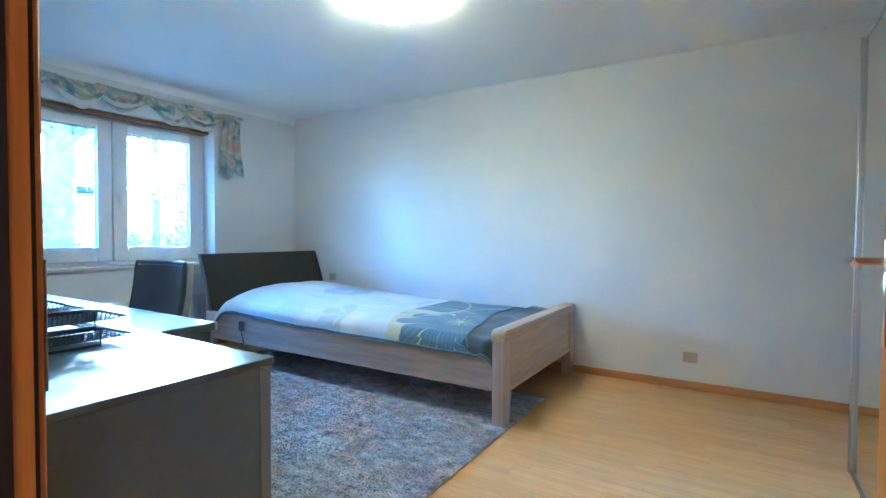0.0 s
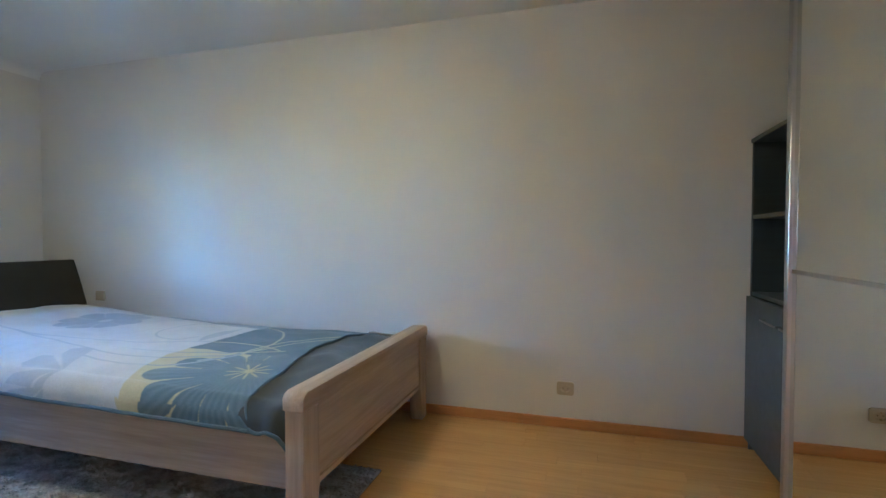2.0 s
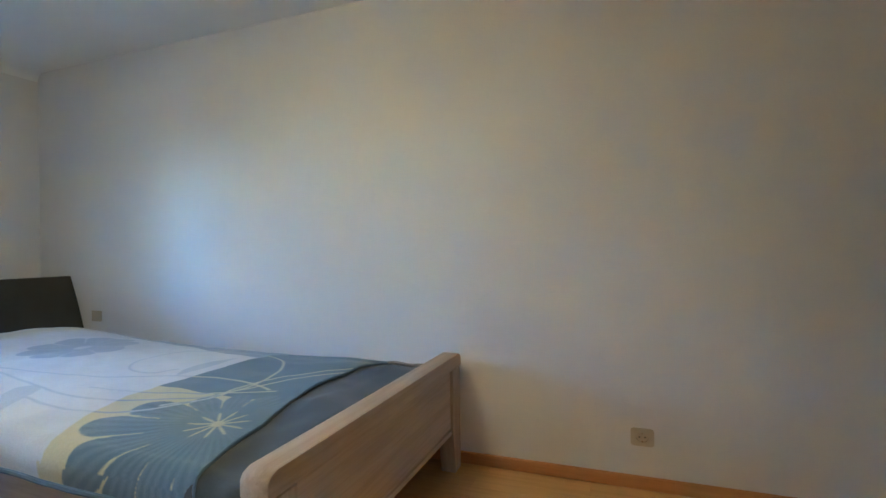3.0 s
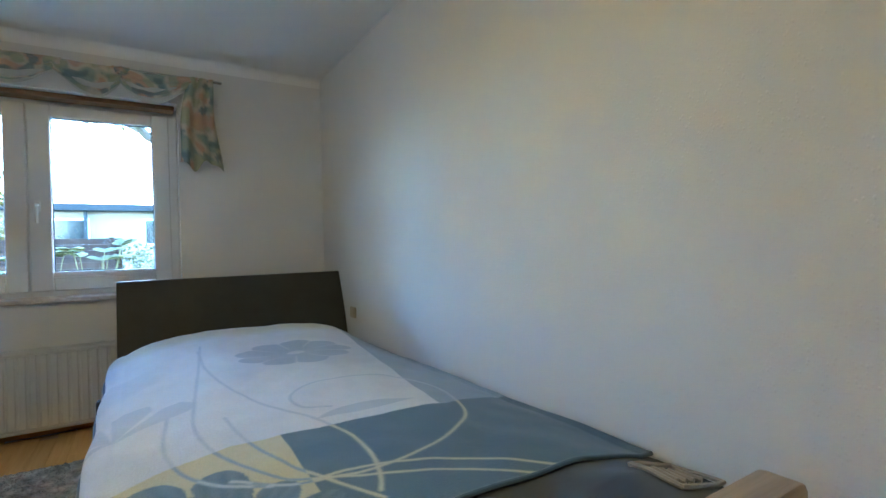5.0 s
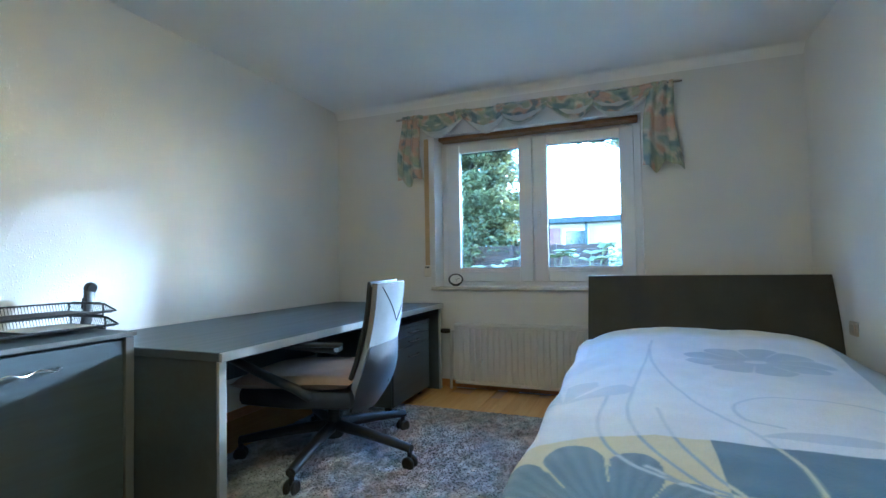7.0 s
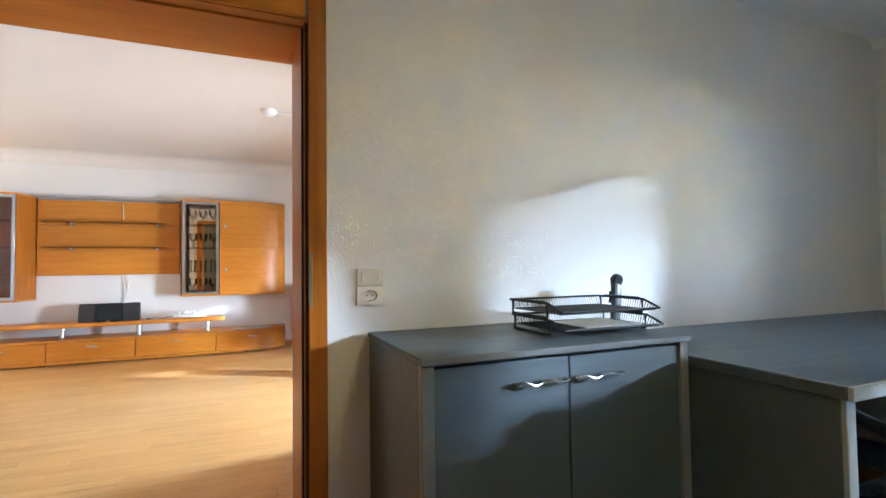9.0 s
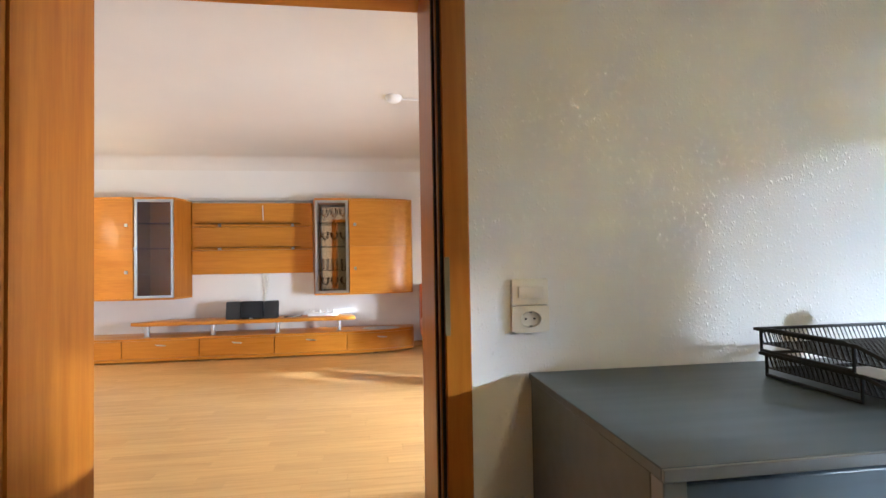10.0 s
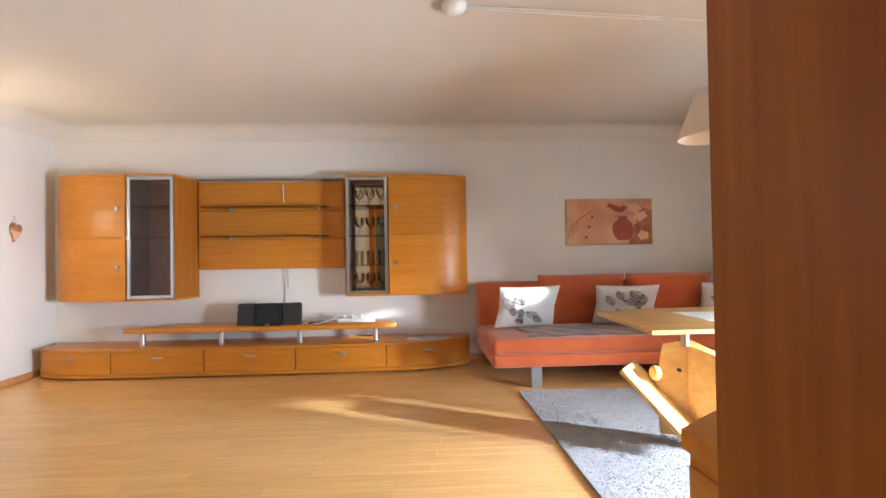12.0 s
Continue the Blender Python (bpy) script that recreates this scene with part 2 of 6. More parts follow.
M_BACKPAD = cloth("dark_navy_chair_fabric", [(0.3, (0.045, 0.052, 0.065)), (0.7, (0.065, 0.075, 0.09))], 5, 500, 0.8, 0.2)
# cream plastic with the backlit shade of the bed wall put into its colour
M_CREAM_SHADED = paint("shaded_cream_plastic", (0.50, 0.44, 0.32), 0.4, vary=0.05)
M_SEATCLOTH = cloth("tan_seat_fabric", [(0.3, (0.30, 0.21, 0.14)), (0.7, (0.42, 0.31, 0.22))], 7, 400)
M_SOFA = cloth("rust_orange_upholstery", [(0.3, (0.50, 0.10, 0.022)), (0.7, (0.60, 0.14, 0.035))], 4, 420, 0.85, 0.25, 0.4)
M_THROW = cloth("brown_throw", [(0.35, (0.10, 0.035, 0.015)), (0.65, (0.30, 0.12, 0.05))], 5, 260)
M_PILLOW = cloth("white_cushion_cotton", [(0.3, (0.58, 0.56, 0.52)), (0.7, (0.66, 0.64, 0.60))], 5, 380)
M_LEAFLINE = paint("grey_leaf_print", (0.16, 0.12, 0.10), 0.9)
M_MIRROR = paint("mirror_glass", (0.80, 0.82, 0.80), 0.004, 1.0, 0.0, bump=0.0)
M_PANE = pane_glass("window_glass")
M_PANE_DARK = pane_glass("smoked_glass", (0.95, 0.90, 0.82))
M_GLASS = pane_glass("drinking_glass", (0.985, 0.985, 0.985))
M_SHELFGLASS = pane_glass("shelf_glass", (0.78, 0.86, 0.82))
M_STRIKE = paint("dull_brass_plate", (0.22, 0.17, 0.09), 0.5, 0.6, 0.15)
M_RUBBER = paint("black_rubber_seal", (0.018, 0.012, 0.008), 0.7, vary=0.1, spec=0.2)
M_TRIM = wood("brown_shutter_trim", (0.17, 0.085, 0.03), (0.26, 0.14, 0.055), 1, 0.5, spread=0.05)
M_BRASS = paint("worn_brass", (0.62, 0.50, 0.28), 0.35, 1.0, 0.1)
M_STRAP = cloth("beige_strap", [(0.3, (0.52, 0.38, 0.20)), (0.7, (0.62, 0.47, 0.27))], 9, 500)
M_WHITE = paint("white_plastic", (0.78, 0.77, 0.74), 0.4, vary=0.03)
M_BOWL = glow("lit_frosted_glass", (1.0, 0.68, 0.27), 0.55)
M_SCONCE = glow("lit_wall_lamp_glass", (1.0, 0.72, 0.38), 0.8)
M_SHADE = cloth("cream_lamp_shade", [(0.3, (0.72, 0.60, 0.48)), (0.7, (0.80, 0.69, 0.57))], 5, 420)
M_CANVAS = cloth("terracotta_canvas", [(0.3, (0.55, 0.24, 0.12)), (0.5, (0.68, 0.36, 0.20)), (0.7, (0.76, 0.48, 0.30))], 2.2, 260)
M_RED = paint("brick_red_paint", (0.33, 0.08, 0.04), 0.7)
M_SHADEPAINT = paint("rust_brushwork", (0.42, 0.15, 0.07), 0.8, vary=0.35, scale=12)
M_OCHRE = paint("pale_ochre_paint", (0.74, 0.42, 0.24), 0.7)
M_HEART = wood("red_heart_wood", (0.28, 0.10, 0.05), (0.55, 0.36, 0.22), 0, 0.6)
M_TABLE = wood("pale_beech_table", (0.58, 0.34, 0.10), (0.72, 0.48, 0.18), 0, 0.35, spread=0.08)
M_LACE = cloth("grey_lace", [(0.4, (0.42, 0.42, 0.42)), (0.6, (0.74, 0.73, 0.71))], 60, 400)
M_GRASS = cloth("garden_ground", [(0.35, (0.08, 0.10, 0.04)), (0.5, (0.15, 0.16, 0.08)), (0.65, (0.26, 0.23, 0.17))], 1.3, 90, 1.0, 0.9, 0.0, 0.03)
M_LEAF = foliage("conifer_needles", (0.085, 0.075, 0.020), 2.5)
M_LEAF_LIGHT = foliage("pale_garden_leaves", (0.27, 0.24, 0.09), 9)
M_BLOSSOM = foliage("pale_veil_leaves", (0.56, 0.46, 0.30), 4)
M_BARK = paint("tree_bark", (0.17, 0.125, 0.09), 0.9, vary=0.4, scale=7, fine=40, bump=0.8, dist=0.02)
M_FENCE = wood("weathered_fence", (0.035, 0.016, 0.007), (0.075, 0.036, 0.017), 1, 0.8, spread=0.35)
M_HOUSE = paint("beige_render", (0.30, 0.24, 0.19), 0.85, vary=0.06)
M_ROOF = paint("dark_roof_edge", (0.014, 0.011, 0.010), 0.7, vary=0.2)
M_REDFRAME = paint("red_brown_timber", (0.10, 0.022, 0.008), 0.6)


# ---- mesh helpers ----
def box(bm, x0, x1, y0, y1, z0, z1, bev=0.0, seg=1):
    made = bmesh.ops.create_cube(bm, size=1, matrix=Matrix.LocRotScale(((x0 + x1) / 2, (y0 + y1) / 2, (z0 + z1) / 2), None, (x1 - x0, y1 - y0, z1 - z0)))
    vs = made["verts"]
    if bev:
        es = {e for v in vs for e in v.link_edges}
        vs = list({v for f in bmesh.ops.bevel(bm, geom=list(es), offset=bev, segments=seg, profile=0.5, affect="EDGES")["faces"] for v in f.verts})
    return vs


def boxes(*args, bev=0.0):
    bm = bmesh.new()
    for a in args:
        box(bm, *a, bev=bev)
    return bm


def tube(bm, pts, r, n=8, closed=False):
    pts = [Vector(p) for p in pts]
    rings, k = [], len(pts)
    side = None
    for i, p in enumerate(pts):
        a = pts[(i - 1) % k] if closed or i else p
        b = pts[(i + 1) % k] if closed or i < k - 1 else p
        t = (b - a).normalized()
        if side is None:
            side = t.orthogonal().normalized()
        side = (side - t * side.dot(t)).normalized()
        up = t.cross(side)
        rr = r[i] if isinstance(r, (list, tuple)) else r
        rings.append([bm.verts.new(p + (side * math.cos(u) + up * math.sin(u)) * rr) for u in (2 * math.pi * j / n for j in range(n))])
    for i in range(k if closed else k - 1):
        A, C = rings[i], rings[(i + 1) % k]
        for j in range(n):
            bm.faces.new((A[j], A[(j + 1) % n], C[(j + 1) % n], C[j]))
    if not closed:
        bm.faces.new(rings[0])
        bm.faces.new(rings[-1])
    return bm


def lathe(bm, prof, n=24, c=(0, 0, 0), m=None):
    m = m or Matrix.Translation(c)
    rings = []
    for r, z in prof:
        rings.append([bm.verts.new(m @ Vector((r * math.cos(2 * math.pi * j / n), r * math.sin(2 * math.pi * j / n), z))) for j in range(n)] if r > 1e-5 else [bm.verts.new(m @ Vector((0, 0, z)))])
    for A, C in zip(rings, rings[1:]):
        for j in range(n):
            k = (j + 1) % n
            if len(A) > 1 and len(C) > 1:
                bm.faces.new((A[j], A[k], C[k], C[j]))
            elif len(A) > 1:
                bm.faces.new((A[j], A[k], C[0]))
            elif len(C) > 1:
                bm.faces.new((A[0], C[k], C[j]))
    return bm


def prism(bm, outline, h0, h1, axis="z", bev=0.0):
    """An outline in the plane across the axis, drawn out from h0 to h1."""
    def at(p, h):
        return {"z": (p[0], p[1], h), "y": (p[0], h, p[1]), "x": (h, p[0], p[1])}[axis]
    lo = [bm.verts.new(at(p, h0)) for p in outline]
    hi = [bm.verts.new(at(p, h1)) for p in outline]
    fs = [bm.faces.new(lo[::-1]), bm.faces.new(hi)]
    k = len(outline)
    for i in range(k):
        fs.append(bm.faces.new((lo[i], lo[(i + 1) % k], hi[(i + 1) % k], hi[i])))
    if bev:
        es = {e for f in fs[:2] for e in f.edges}
        bmesh.ops.bevel(bm, geom=list(es), offset=bev, segments=2, profile=0.5, affect="EDGES")
    return bm


def sheet(bm, nu, nv, f, th=0.006):
    """A cloth of some thickness over the square 0..1 by 0..1."""
    g = [[Vector(f(i / nu, j / nv)) for j in range(nv + 1)] for i in range(nu + 1)]
    top, low = [], []
    for i in range(nu + 1):
        top.append([])
        low.append([])
        for j in range(nv + 1):
            du = g[min(i + 1, nu)][j] - g[max(i - 1, 0)][j]
            dv = g[i][min(j + 1, nv)] - g[i][max(j - 1, 0)]
            nrm = du.cross(dv).normalized() if du.cross(dv).length > 1e-12 else Vector((0, 0, 1))
            top[-1].append(bm.verts.new(g[i][j]))
            low[-1].append(bm.verts.new(g[i][j] - nrm * th))
    for i in range(nu):
        for j in range(nv):
            bm.faces.new((top[i][j], top[i + 1][j], top[i + 1][j + 1], top[i][j + 1]))
            bm.faces.new((low[i][j], low[i][j + 1], low[i + 1][j + 1], low[i + 1][j]))
    for i in range(nu):
        bm.faces.new((top[i][0], low[i][0], low[i + 1][0], top[i + 1][0]))
        bm.faces.new((top[i][nv], top[i + 1][nv], low[i + 1][nv], low[i][nv]))
    for j in range(nv):
        bm.faces.new((top[0][j], top[0][j + 1], low[0][j + 1], low[0][j]))
        bm.faces.new((top[nu][j], low[nu][j], low[nu][j + 1], top[nu][j + 1]))
    return bm


def cushion(bm, w, d, h, m=None, n=14, e=0.45, puff=1.0):
    """A stuffed cushion, w by d and h thick, with pinched corners."""
    m = m or Matrix()
    vs = {}
    for side in (1, -1):
        for i in range(n + 1):
            for j in range(n + 1):
                if side < 0 and (i in (0, n) or j in (0, n)):
                    vs[side, i, j] = vs[1, i, j]
                    continue
                u, v = 2 * i / n - 1, 2 * j / n - 1
                t = (max(0, (1 - u * u) * (1 - v * v))) ** e
                inset = 1 - 0.07 * puff * (1 - abs(u)) * abs(v) ** 3 - 0.0
                inset2 = 1 - 0.07 * puff * (1 - abs(v)) * abs(u) ** 3
                vs[side, i, j] = bm.verts.new(m @ Vector((u * w / 2 * inset2, v * d / 2 * inset, side * h / 2 * t)))
        for i in range(n):
            for j in range(n):
                q = [vs[side, i, j], vs[side, i + 1, j], vs[side, i + 1, j + 1], vs[side, i, j + 1]]
                bm.faces.new(q if side > 0 else q[::-1])
    return bm


def linked(name, bm, mat, smooth=38):
    me = bpy.data.meshes.new(name)
    bmesh.ops.recalc_face_normals(bm, faces=bm.faces)
    bm.to_mesh(me)
    bm.free()
    me.materials.append(mat)
    me.polygons.foreach_set("use_smooth", [True] * len(me.polygons))
    me.set_sharp_from_angle(angle=radians(smooth))
    return new(name, me)


def part(name, bm, mat, parent, label="", smooth=38):
    ob = linked(name, bm, mat, smooth)
    ob.parent = parent
    return tagged(ob, label) if label else ob


def thing(name, loc, label, category, group="", rz=0.0, kind=""):
    ob = new(name)
    ob.matrix_world = pose(*loc, 0, 0, rz)
    ob.empty_display_size = 0.1
    return tagged(ob, label, category, group, kind)


def single(name, bm, mat, label, category, kind="", group="", smooth=38):
    return tagged(linked(name, bm, mat, smooth), label, category, group, kind)


def setting(name, bm, mat, label, category="wall", smooth=38):
    return tagged(linked(name, bm, mat, smooth), label, category, "", "structure")


# ---- the rooms ----
BED_WALL, EAST, CEIL = 3.85, 5.92, 2.59
LIV_S, LIV_E, LIV_W, LIV_CEIL = -5.22, 7.74, 0.75, 2.50
WALL_T = -0.43
DOOR_A, DOOR_B, DOOR_H = 3.79, 4.91, 2.045
WIN = (1.03, 2.78, 0.87, 2.25)

setting("wall_north", boxes((-0.34, EAST + 0.2, BED_WALL, BED_WALL + 0.2, -0.1, 2.8)), M_WALL, "long white woodchip wall behind the bed")
w0, w1, wz0, wz1 = WIN
setting("wall_west", boxes((-0.34, 0, -0.2, w0, -0.1, 2.8), (-0.34, 0, w1, BED_WALL, -0.1, 2.8), (-0.34, 0, w0, w1, -0.1, wz0), (-0.34, 0, w0, w1, wz1, 2.8)), M_WALL, "white woodchip wall with the window opening")
setting("wall_east", boxes((EAST, EAST + 0.2, 0, BED_WALL, -0.1, 2.8)), M_WALL, "white wall behind the wardrobe")
setting("wall_south", boxes((0, DOOR_A, WALL_T, 0, -0.1, 2.8), (DOOR_B, 7.94, WALL_T, 0, -0.1, 2.8), (DOOR_A, DOOR_B, WALL_T, 0, DOOR_H, 2.8)), M_WALL, "white woodchip partition wall with the doorway")
setting("ceiling_bedroom", boxes((-0.34, EAST + 0.2, 0, BED_WALL + 0.2, CEIL, CEIL + 0.2)), M_CEIL, "white bedroom ceiling", "ceiling")
setting("floor", boxes((-0.34, 8.0, -5.5, 4.1, -0.2, -0.012)), M_JOINT, "sub-floor under the beech parquet", "floor")

setting("wall_living_south", boxes((LIV_W - 0.3, LIV_E + 0.2, LIV_S - 0.2, LIV_S, -0.1, 2.8)), M_WALL_LIV, "white wall behind the wall unit and sofa")
setting("wall_living_east", boxes((LIV_E, LIV_E + 0.2, LIV_S, WALL_T, -0.1, 2.8)), M_WALL_LIV, "white side wall with hanging hearts")
# unseen living room facade: low terrace opening and small window, sized to shape the sun
setting("wall_living_west", boxes((LIV_W - 0.3, LIV_W, -1.30, WALL_T, -0.1, 2.8), (LIV_W - 0.3, LIV_W, -2.75, -1.92, -0.1, 2.8), (LIV_W - 0.3, LIV_W, LIV_S, -3.25, -0.1, 2.8),
        (LIV_W - 0.3, LIV_W, -1.92, -1.30, 1.2, 2.8), (LIV_W - 0.3, LIV_W, -3.25, -2.75, 1.5, 2.8), (LIV_W - 0.3, LIV_W, -3.25, -2.75, -0.1, 1.27)), M_WALL_LIV, "unseen white facade wall with openings placed for the sun strips")
setting("ceiling_living", boxes((LIV_W - 0.3, LIV_E + 0.2, LIV_S - 0.2, WALL_T, LIV_CEIL, LIV_CEIL + 0.2)), M_CEIL_DIM, "white living room ceiling", "ceiling")


def cove(name, axis, wall, inward, a, b, top, r, mat):
    """A plastered hollow that rounds the corner between a wall and the ceiling."""
    line = [(wall + inward * r * (1 - math.cos(q)), top - r * (1 - math.sin(q))) for q in [math.pi / 2 * i / 10 for i in range(11)]]
    bm = bmesh.new()
    prism(bm, line + [(wall, top)], a, b, axis)
    setting(name, bm, mat, "plastered hollow between wall and ceiling", "trim", smooth=60)


cove("trim_living_south", "x", LIV_S, 1, LIV_W, LIV_E, LIV_CEIL, 0.16, M_CEIL_DIM)
cove("trim_living_east", "y", LIV_E, -1, LIV_S, WALL_T, LIV_CEIL, 0.16, M_CEIL_DIM)
cove("trim_west", "y", 0.0, 1, 0.0, BED_WALL, CEIL, 0.07, M_CEIL)


def skirting(name, *runs):
    bm = bmesh.new()
    for r in runs:
        box(bm, *r, 0.0, 0.062, bev=0.004)
    return setting(name, bm, M_SKIRT, "narrow beech skirting board", "baseboard")


skirting("baseboard_north", (0.02, EAST, BED_WALL - 0.018, BED_WALL))
skirting("baseboard_south", (0.0, 3.70, 0.0, 0.018), (5.0, EAST, 0.0, 0.018))
skirting("baseboard_west", (0.0, 0.018, 0.02, BED_WALL - 0.02))
skirting("baseboard_living_east", (LIV_E - 0.018, LIV_E, LIV_S, WALL_T))
skirting("baseboard_living_south", (LIV_W, LIV_E - 0.02, LIV_S, LIV_S + 0.018))


# ---- doorway ----
def doorway():
    d = thing("door_1", (0, 0, 0), "beech veneer doorway with its door standing open", "door", kind="structure")
    a, b, h = DOOR_A, DOOR_B, DOOR_H
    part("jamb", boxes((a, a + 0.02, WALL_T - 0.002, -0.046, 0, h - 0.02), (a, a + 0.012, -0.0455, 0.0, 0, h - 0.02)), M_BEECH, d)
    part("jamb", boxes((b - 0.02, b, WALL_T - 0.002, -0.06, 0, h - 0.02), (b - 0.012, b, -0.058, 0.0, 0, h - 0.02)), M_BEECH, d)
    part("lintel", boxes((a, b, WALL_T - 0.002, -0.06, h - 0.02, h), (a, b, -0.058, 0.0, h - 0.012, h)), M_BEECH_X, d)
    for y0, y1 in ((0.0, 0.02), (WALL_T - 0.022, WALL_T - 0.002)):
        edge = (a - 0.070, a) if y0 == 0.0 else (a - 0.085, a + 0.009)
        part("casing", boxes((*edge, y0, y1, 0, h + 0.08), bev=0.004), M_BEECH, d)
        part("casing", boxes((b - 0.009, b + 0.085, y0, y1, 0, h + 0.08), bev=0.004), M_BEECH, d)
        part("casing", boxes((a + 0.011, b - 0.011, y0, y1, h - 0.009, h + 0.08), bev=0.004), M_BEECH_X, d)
    part("seal", boxes((a + 0.0122, a + 0.0185, -0.0455, -0.028, 0, h - 0.03), (a + 0.0005, a + 0.0090, 0.0005, 0.007, 0, h - 0.03)), M_RUBBER, d, "dark rubber seal")
    part("strike_plate", boxes((a - 0.014, a + 0.001, 0.0205, 0.0225, 0.92, 1.13), bev=0.001), M_STRIKE, d, "worn brass strike plate")
    return d


doorway()


def open_door():
    ang = math.degrees(math.atan2(0.115, 1.20))
    d = thing("door_leaf", (DOOR_B - 0.012, 0.012, 0.0), "smooth beech veneer door leaf standing open", "door", rz=-ang)
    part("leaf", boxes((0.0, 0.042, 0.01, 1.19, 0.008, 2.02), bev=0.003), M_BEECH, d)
    for x, s in ((0.0, -1), (0.042, 1)):
        bm = bmesh.new()
        box(bm, min(x, x + s * 0.008), max(x, x + s * 0.008), 1.095, 1.145, 0.93, 1.17, 0.003)
        part("handle_plate", bm, M_CHROME, d, "satin nickel handle plate")
        bm = bmesh.new()
        tube(bm, [(x + s * 0.005, 1.12, 1.12), (x + s * 0.055, 1.12, 1.12), (x + s * 0.066, 1.11, 1.12), (x + s * 0.068, 1.06, 1.12), (x + s * 0.066, 0.97, 1.118)], [0.009, 0.009, 0.009, 0.0085, 0.007], 10)
        part("lever", bm, M_CHROME, d, "satin nickel lever handle")
    for z in (0.25, 1.75):
        bm = bmesh.new()
        lathe(bm, [(0, 0), (0.009, 0), (0.009, 0.09), (0, 0.09)], 10, (-0.012, 0.004, z))
        part("hinge", bm, M_CHROME, d)


open_door()


# ---- bedroom window ----
def window():
    w = thing("window_1", (0, 0, 0), "white two-leaf plastic window over a stone sill", "window", kind="structure")
    x0, x1 = -0.27, -0.20
    part("window_frame", boxes((x0, x1, w0, w0 + 0.07, wz0, wz1), (x0, x1, w1 - 0.07, w1, wz0, wz1), (x0, x1, w0 + 0.07, w1 - 0.07, wz0, wz0 + 0.06), (x0, x1, w0 + 0.07, w1 - 0.07, wz1 - 0.07, wz1), bev=0.004), M_PVC, w)
    part("window_frame", boxes((x0, x1 - 0.012, 1.86, 1.92, wz0 + 0.0605, wz1 - 0.0705)), M_PVC, w)
    for ya, yb, ga, gb in ((w0 + 0.055, 1.885, 1.212, 1.768), (1.895, w1 - 0.055, 2.018, 2.615)):
        za, zb, g0, g1 = wz0 + 0.045, wz1 - 0.055, 1.04, 2.11
        sash = part("sash", boxes((x0 + 0.02, x1 + 0.022, ya, ga, za, zb), (x0 + 0.02, x1 + 0.022, gb, yb, za, zb), (x0 + 0.02, x1 + 0.022, ga, gb, za, g0), (x0 + 0.02, x1 + 0.022, ga, gb, g1, zb), bev=0.006), M_PVC, w)
        pane = part("pane", boxes((-0.232, -0.226, ga - 0.01, gb + 0.01, g0 - 0.01, g1 + 0.01)), M_PANE, sash, "clear double-glazed pane")
        pane.visible_shadow = False
        part("seal", boxes((x1 - 0.022, x1 - 0.018, ga, ga + 0.006, g0, g1), (x1 - 0.022, x1 - 0.018, gb - 0.006, gb, g0, g1), (x1 - 0.022, x1 - 0.018, ga + 0.006, gb - 0.006, g1 - 0.008, g1)), M_BLACK, sash, "black rubber glazing seal")
        part("blind_rail", boxes((x1 - 0.02, x1 + 0.03, ga - 0.005, gb + 0.005, 1.0, 1.012), (x1 - 0.01, x1 + 0.028, ga, gb, 1.014, 1.034), (x1 - 0.01, x1 + 0.028, ga, gb, 1.036, 1.046), bev=0.002), M_PVC, sash, "folded pleated blind at the bottom of the pane")
        part("blind_grip", boxes((x1 + 0.03, x1 + 0.042, (ga + gb) / 2 - 0.03, (ga + gb) / 2 + 0.03, 1.016, 1.026), bev=0.003), M_PVC, sash)
    bm = bmesh.new()
    box(bm, x1 + 0.02, x1 + 0.032, 1.925, 1.957, 1.46, 1.53, 0.004)
    tube(bm, [(x1 + 0.03, 1.94, 1.50), (x1 + 0.06, 1.94, 1.50), (x1 + 0.066, 1.94, 1.49), (x1 + 0.066, 1.94, 1.38)], [0.011, 0.011, 0.012, 0.009], 8)
    part("window_handle", bm, M_WHITE, w, "white plastic window handle")
    part("window_sill", boxes((-0.2, 0.045, 1.0, 2.83, 0.85, 0.88), bev=0.005), M_SILL, w, "polished stone window sill")
    part("shutter_box_trim", boxes((-0.19, -0.06, w0 + 0.02, w1 - 0.02, wz1 - 0.035, wz1 - 0.003), bev=0.004), M_TRIM, w, "brown wooden shutter slot trim")
    return w


window()


def shutter_strap():
    s = thing("shutter_strap", (0.0, 0.955, 1.0), "beige roller shutter strap with its winder box", "strap")
    part("strap", boxes((0.002, 0.006, -0.022, 0.022, 0.06, 1.23)), M_STRAP, s)
    part("winder_box", boxes((0.001, 0.016, -0.034, 0.034, -0.03, 0.075), bev=0.006), M_CREAM, s, "cream plastic winder cover")
    part("slot", boxes((0.0162, 0.018, -0.02, 0.02, 0.05, 0.062)), M_BLACK, s)


shutter_strap()


def curtain_print(p, k):
    """Pastel watercolour blotches of peach, sage, teal and cream."""
    n = noise.noise(Vector((p.y * 10 + k + 2 * p.z, p.z * 10, p.x * 5)))
    m2 = noise.noise(Vector((p.y * 14, p.z * 13 + k, 4.0)))
    c = Vector((0.62, 0.57, 0.47))
    c = c.lerp(Vector((0.58, 0.38, 0.27)), min(0.85, max(0.0, (n - 0.06) * 7)))
    c = c.lerp(Vector((0.33, 0.40, 0.36)), min(1.0, max(0.0, (-0.06 - n) * 7)))
    c = c.lerp(Vector((0.44, 0.46, 0.33)), min(0.9, max(0.0, (m2 - 0.16) * 8)))
    return c.lerp(Vector((0.17, 0.25, 0.28)), min(0.8, max(0.0, (-0.20 - m2) * 9)))


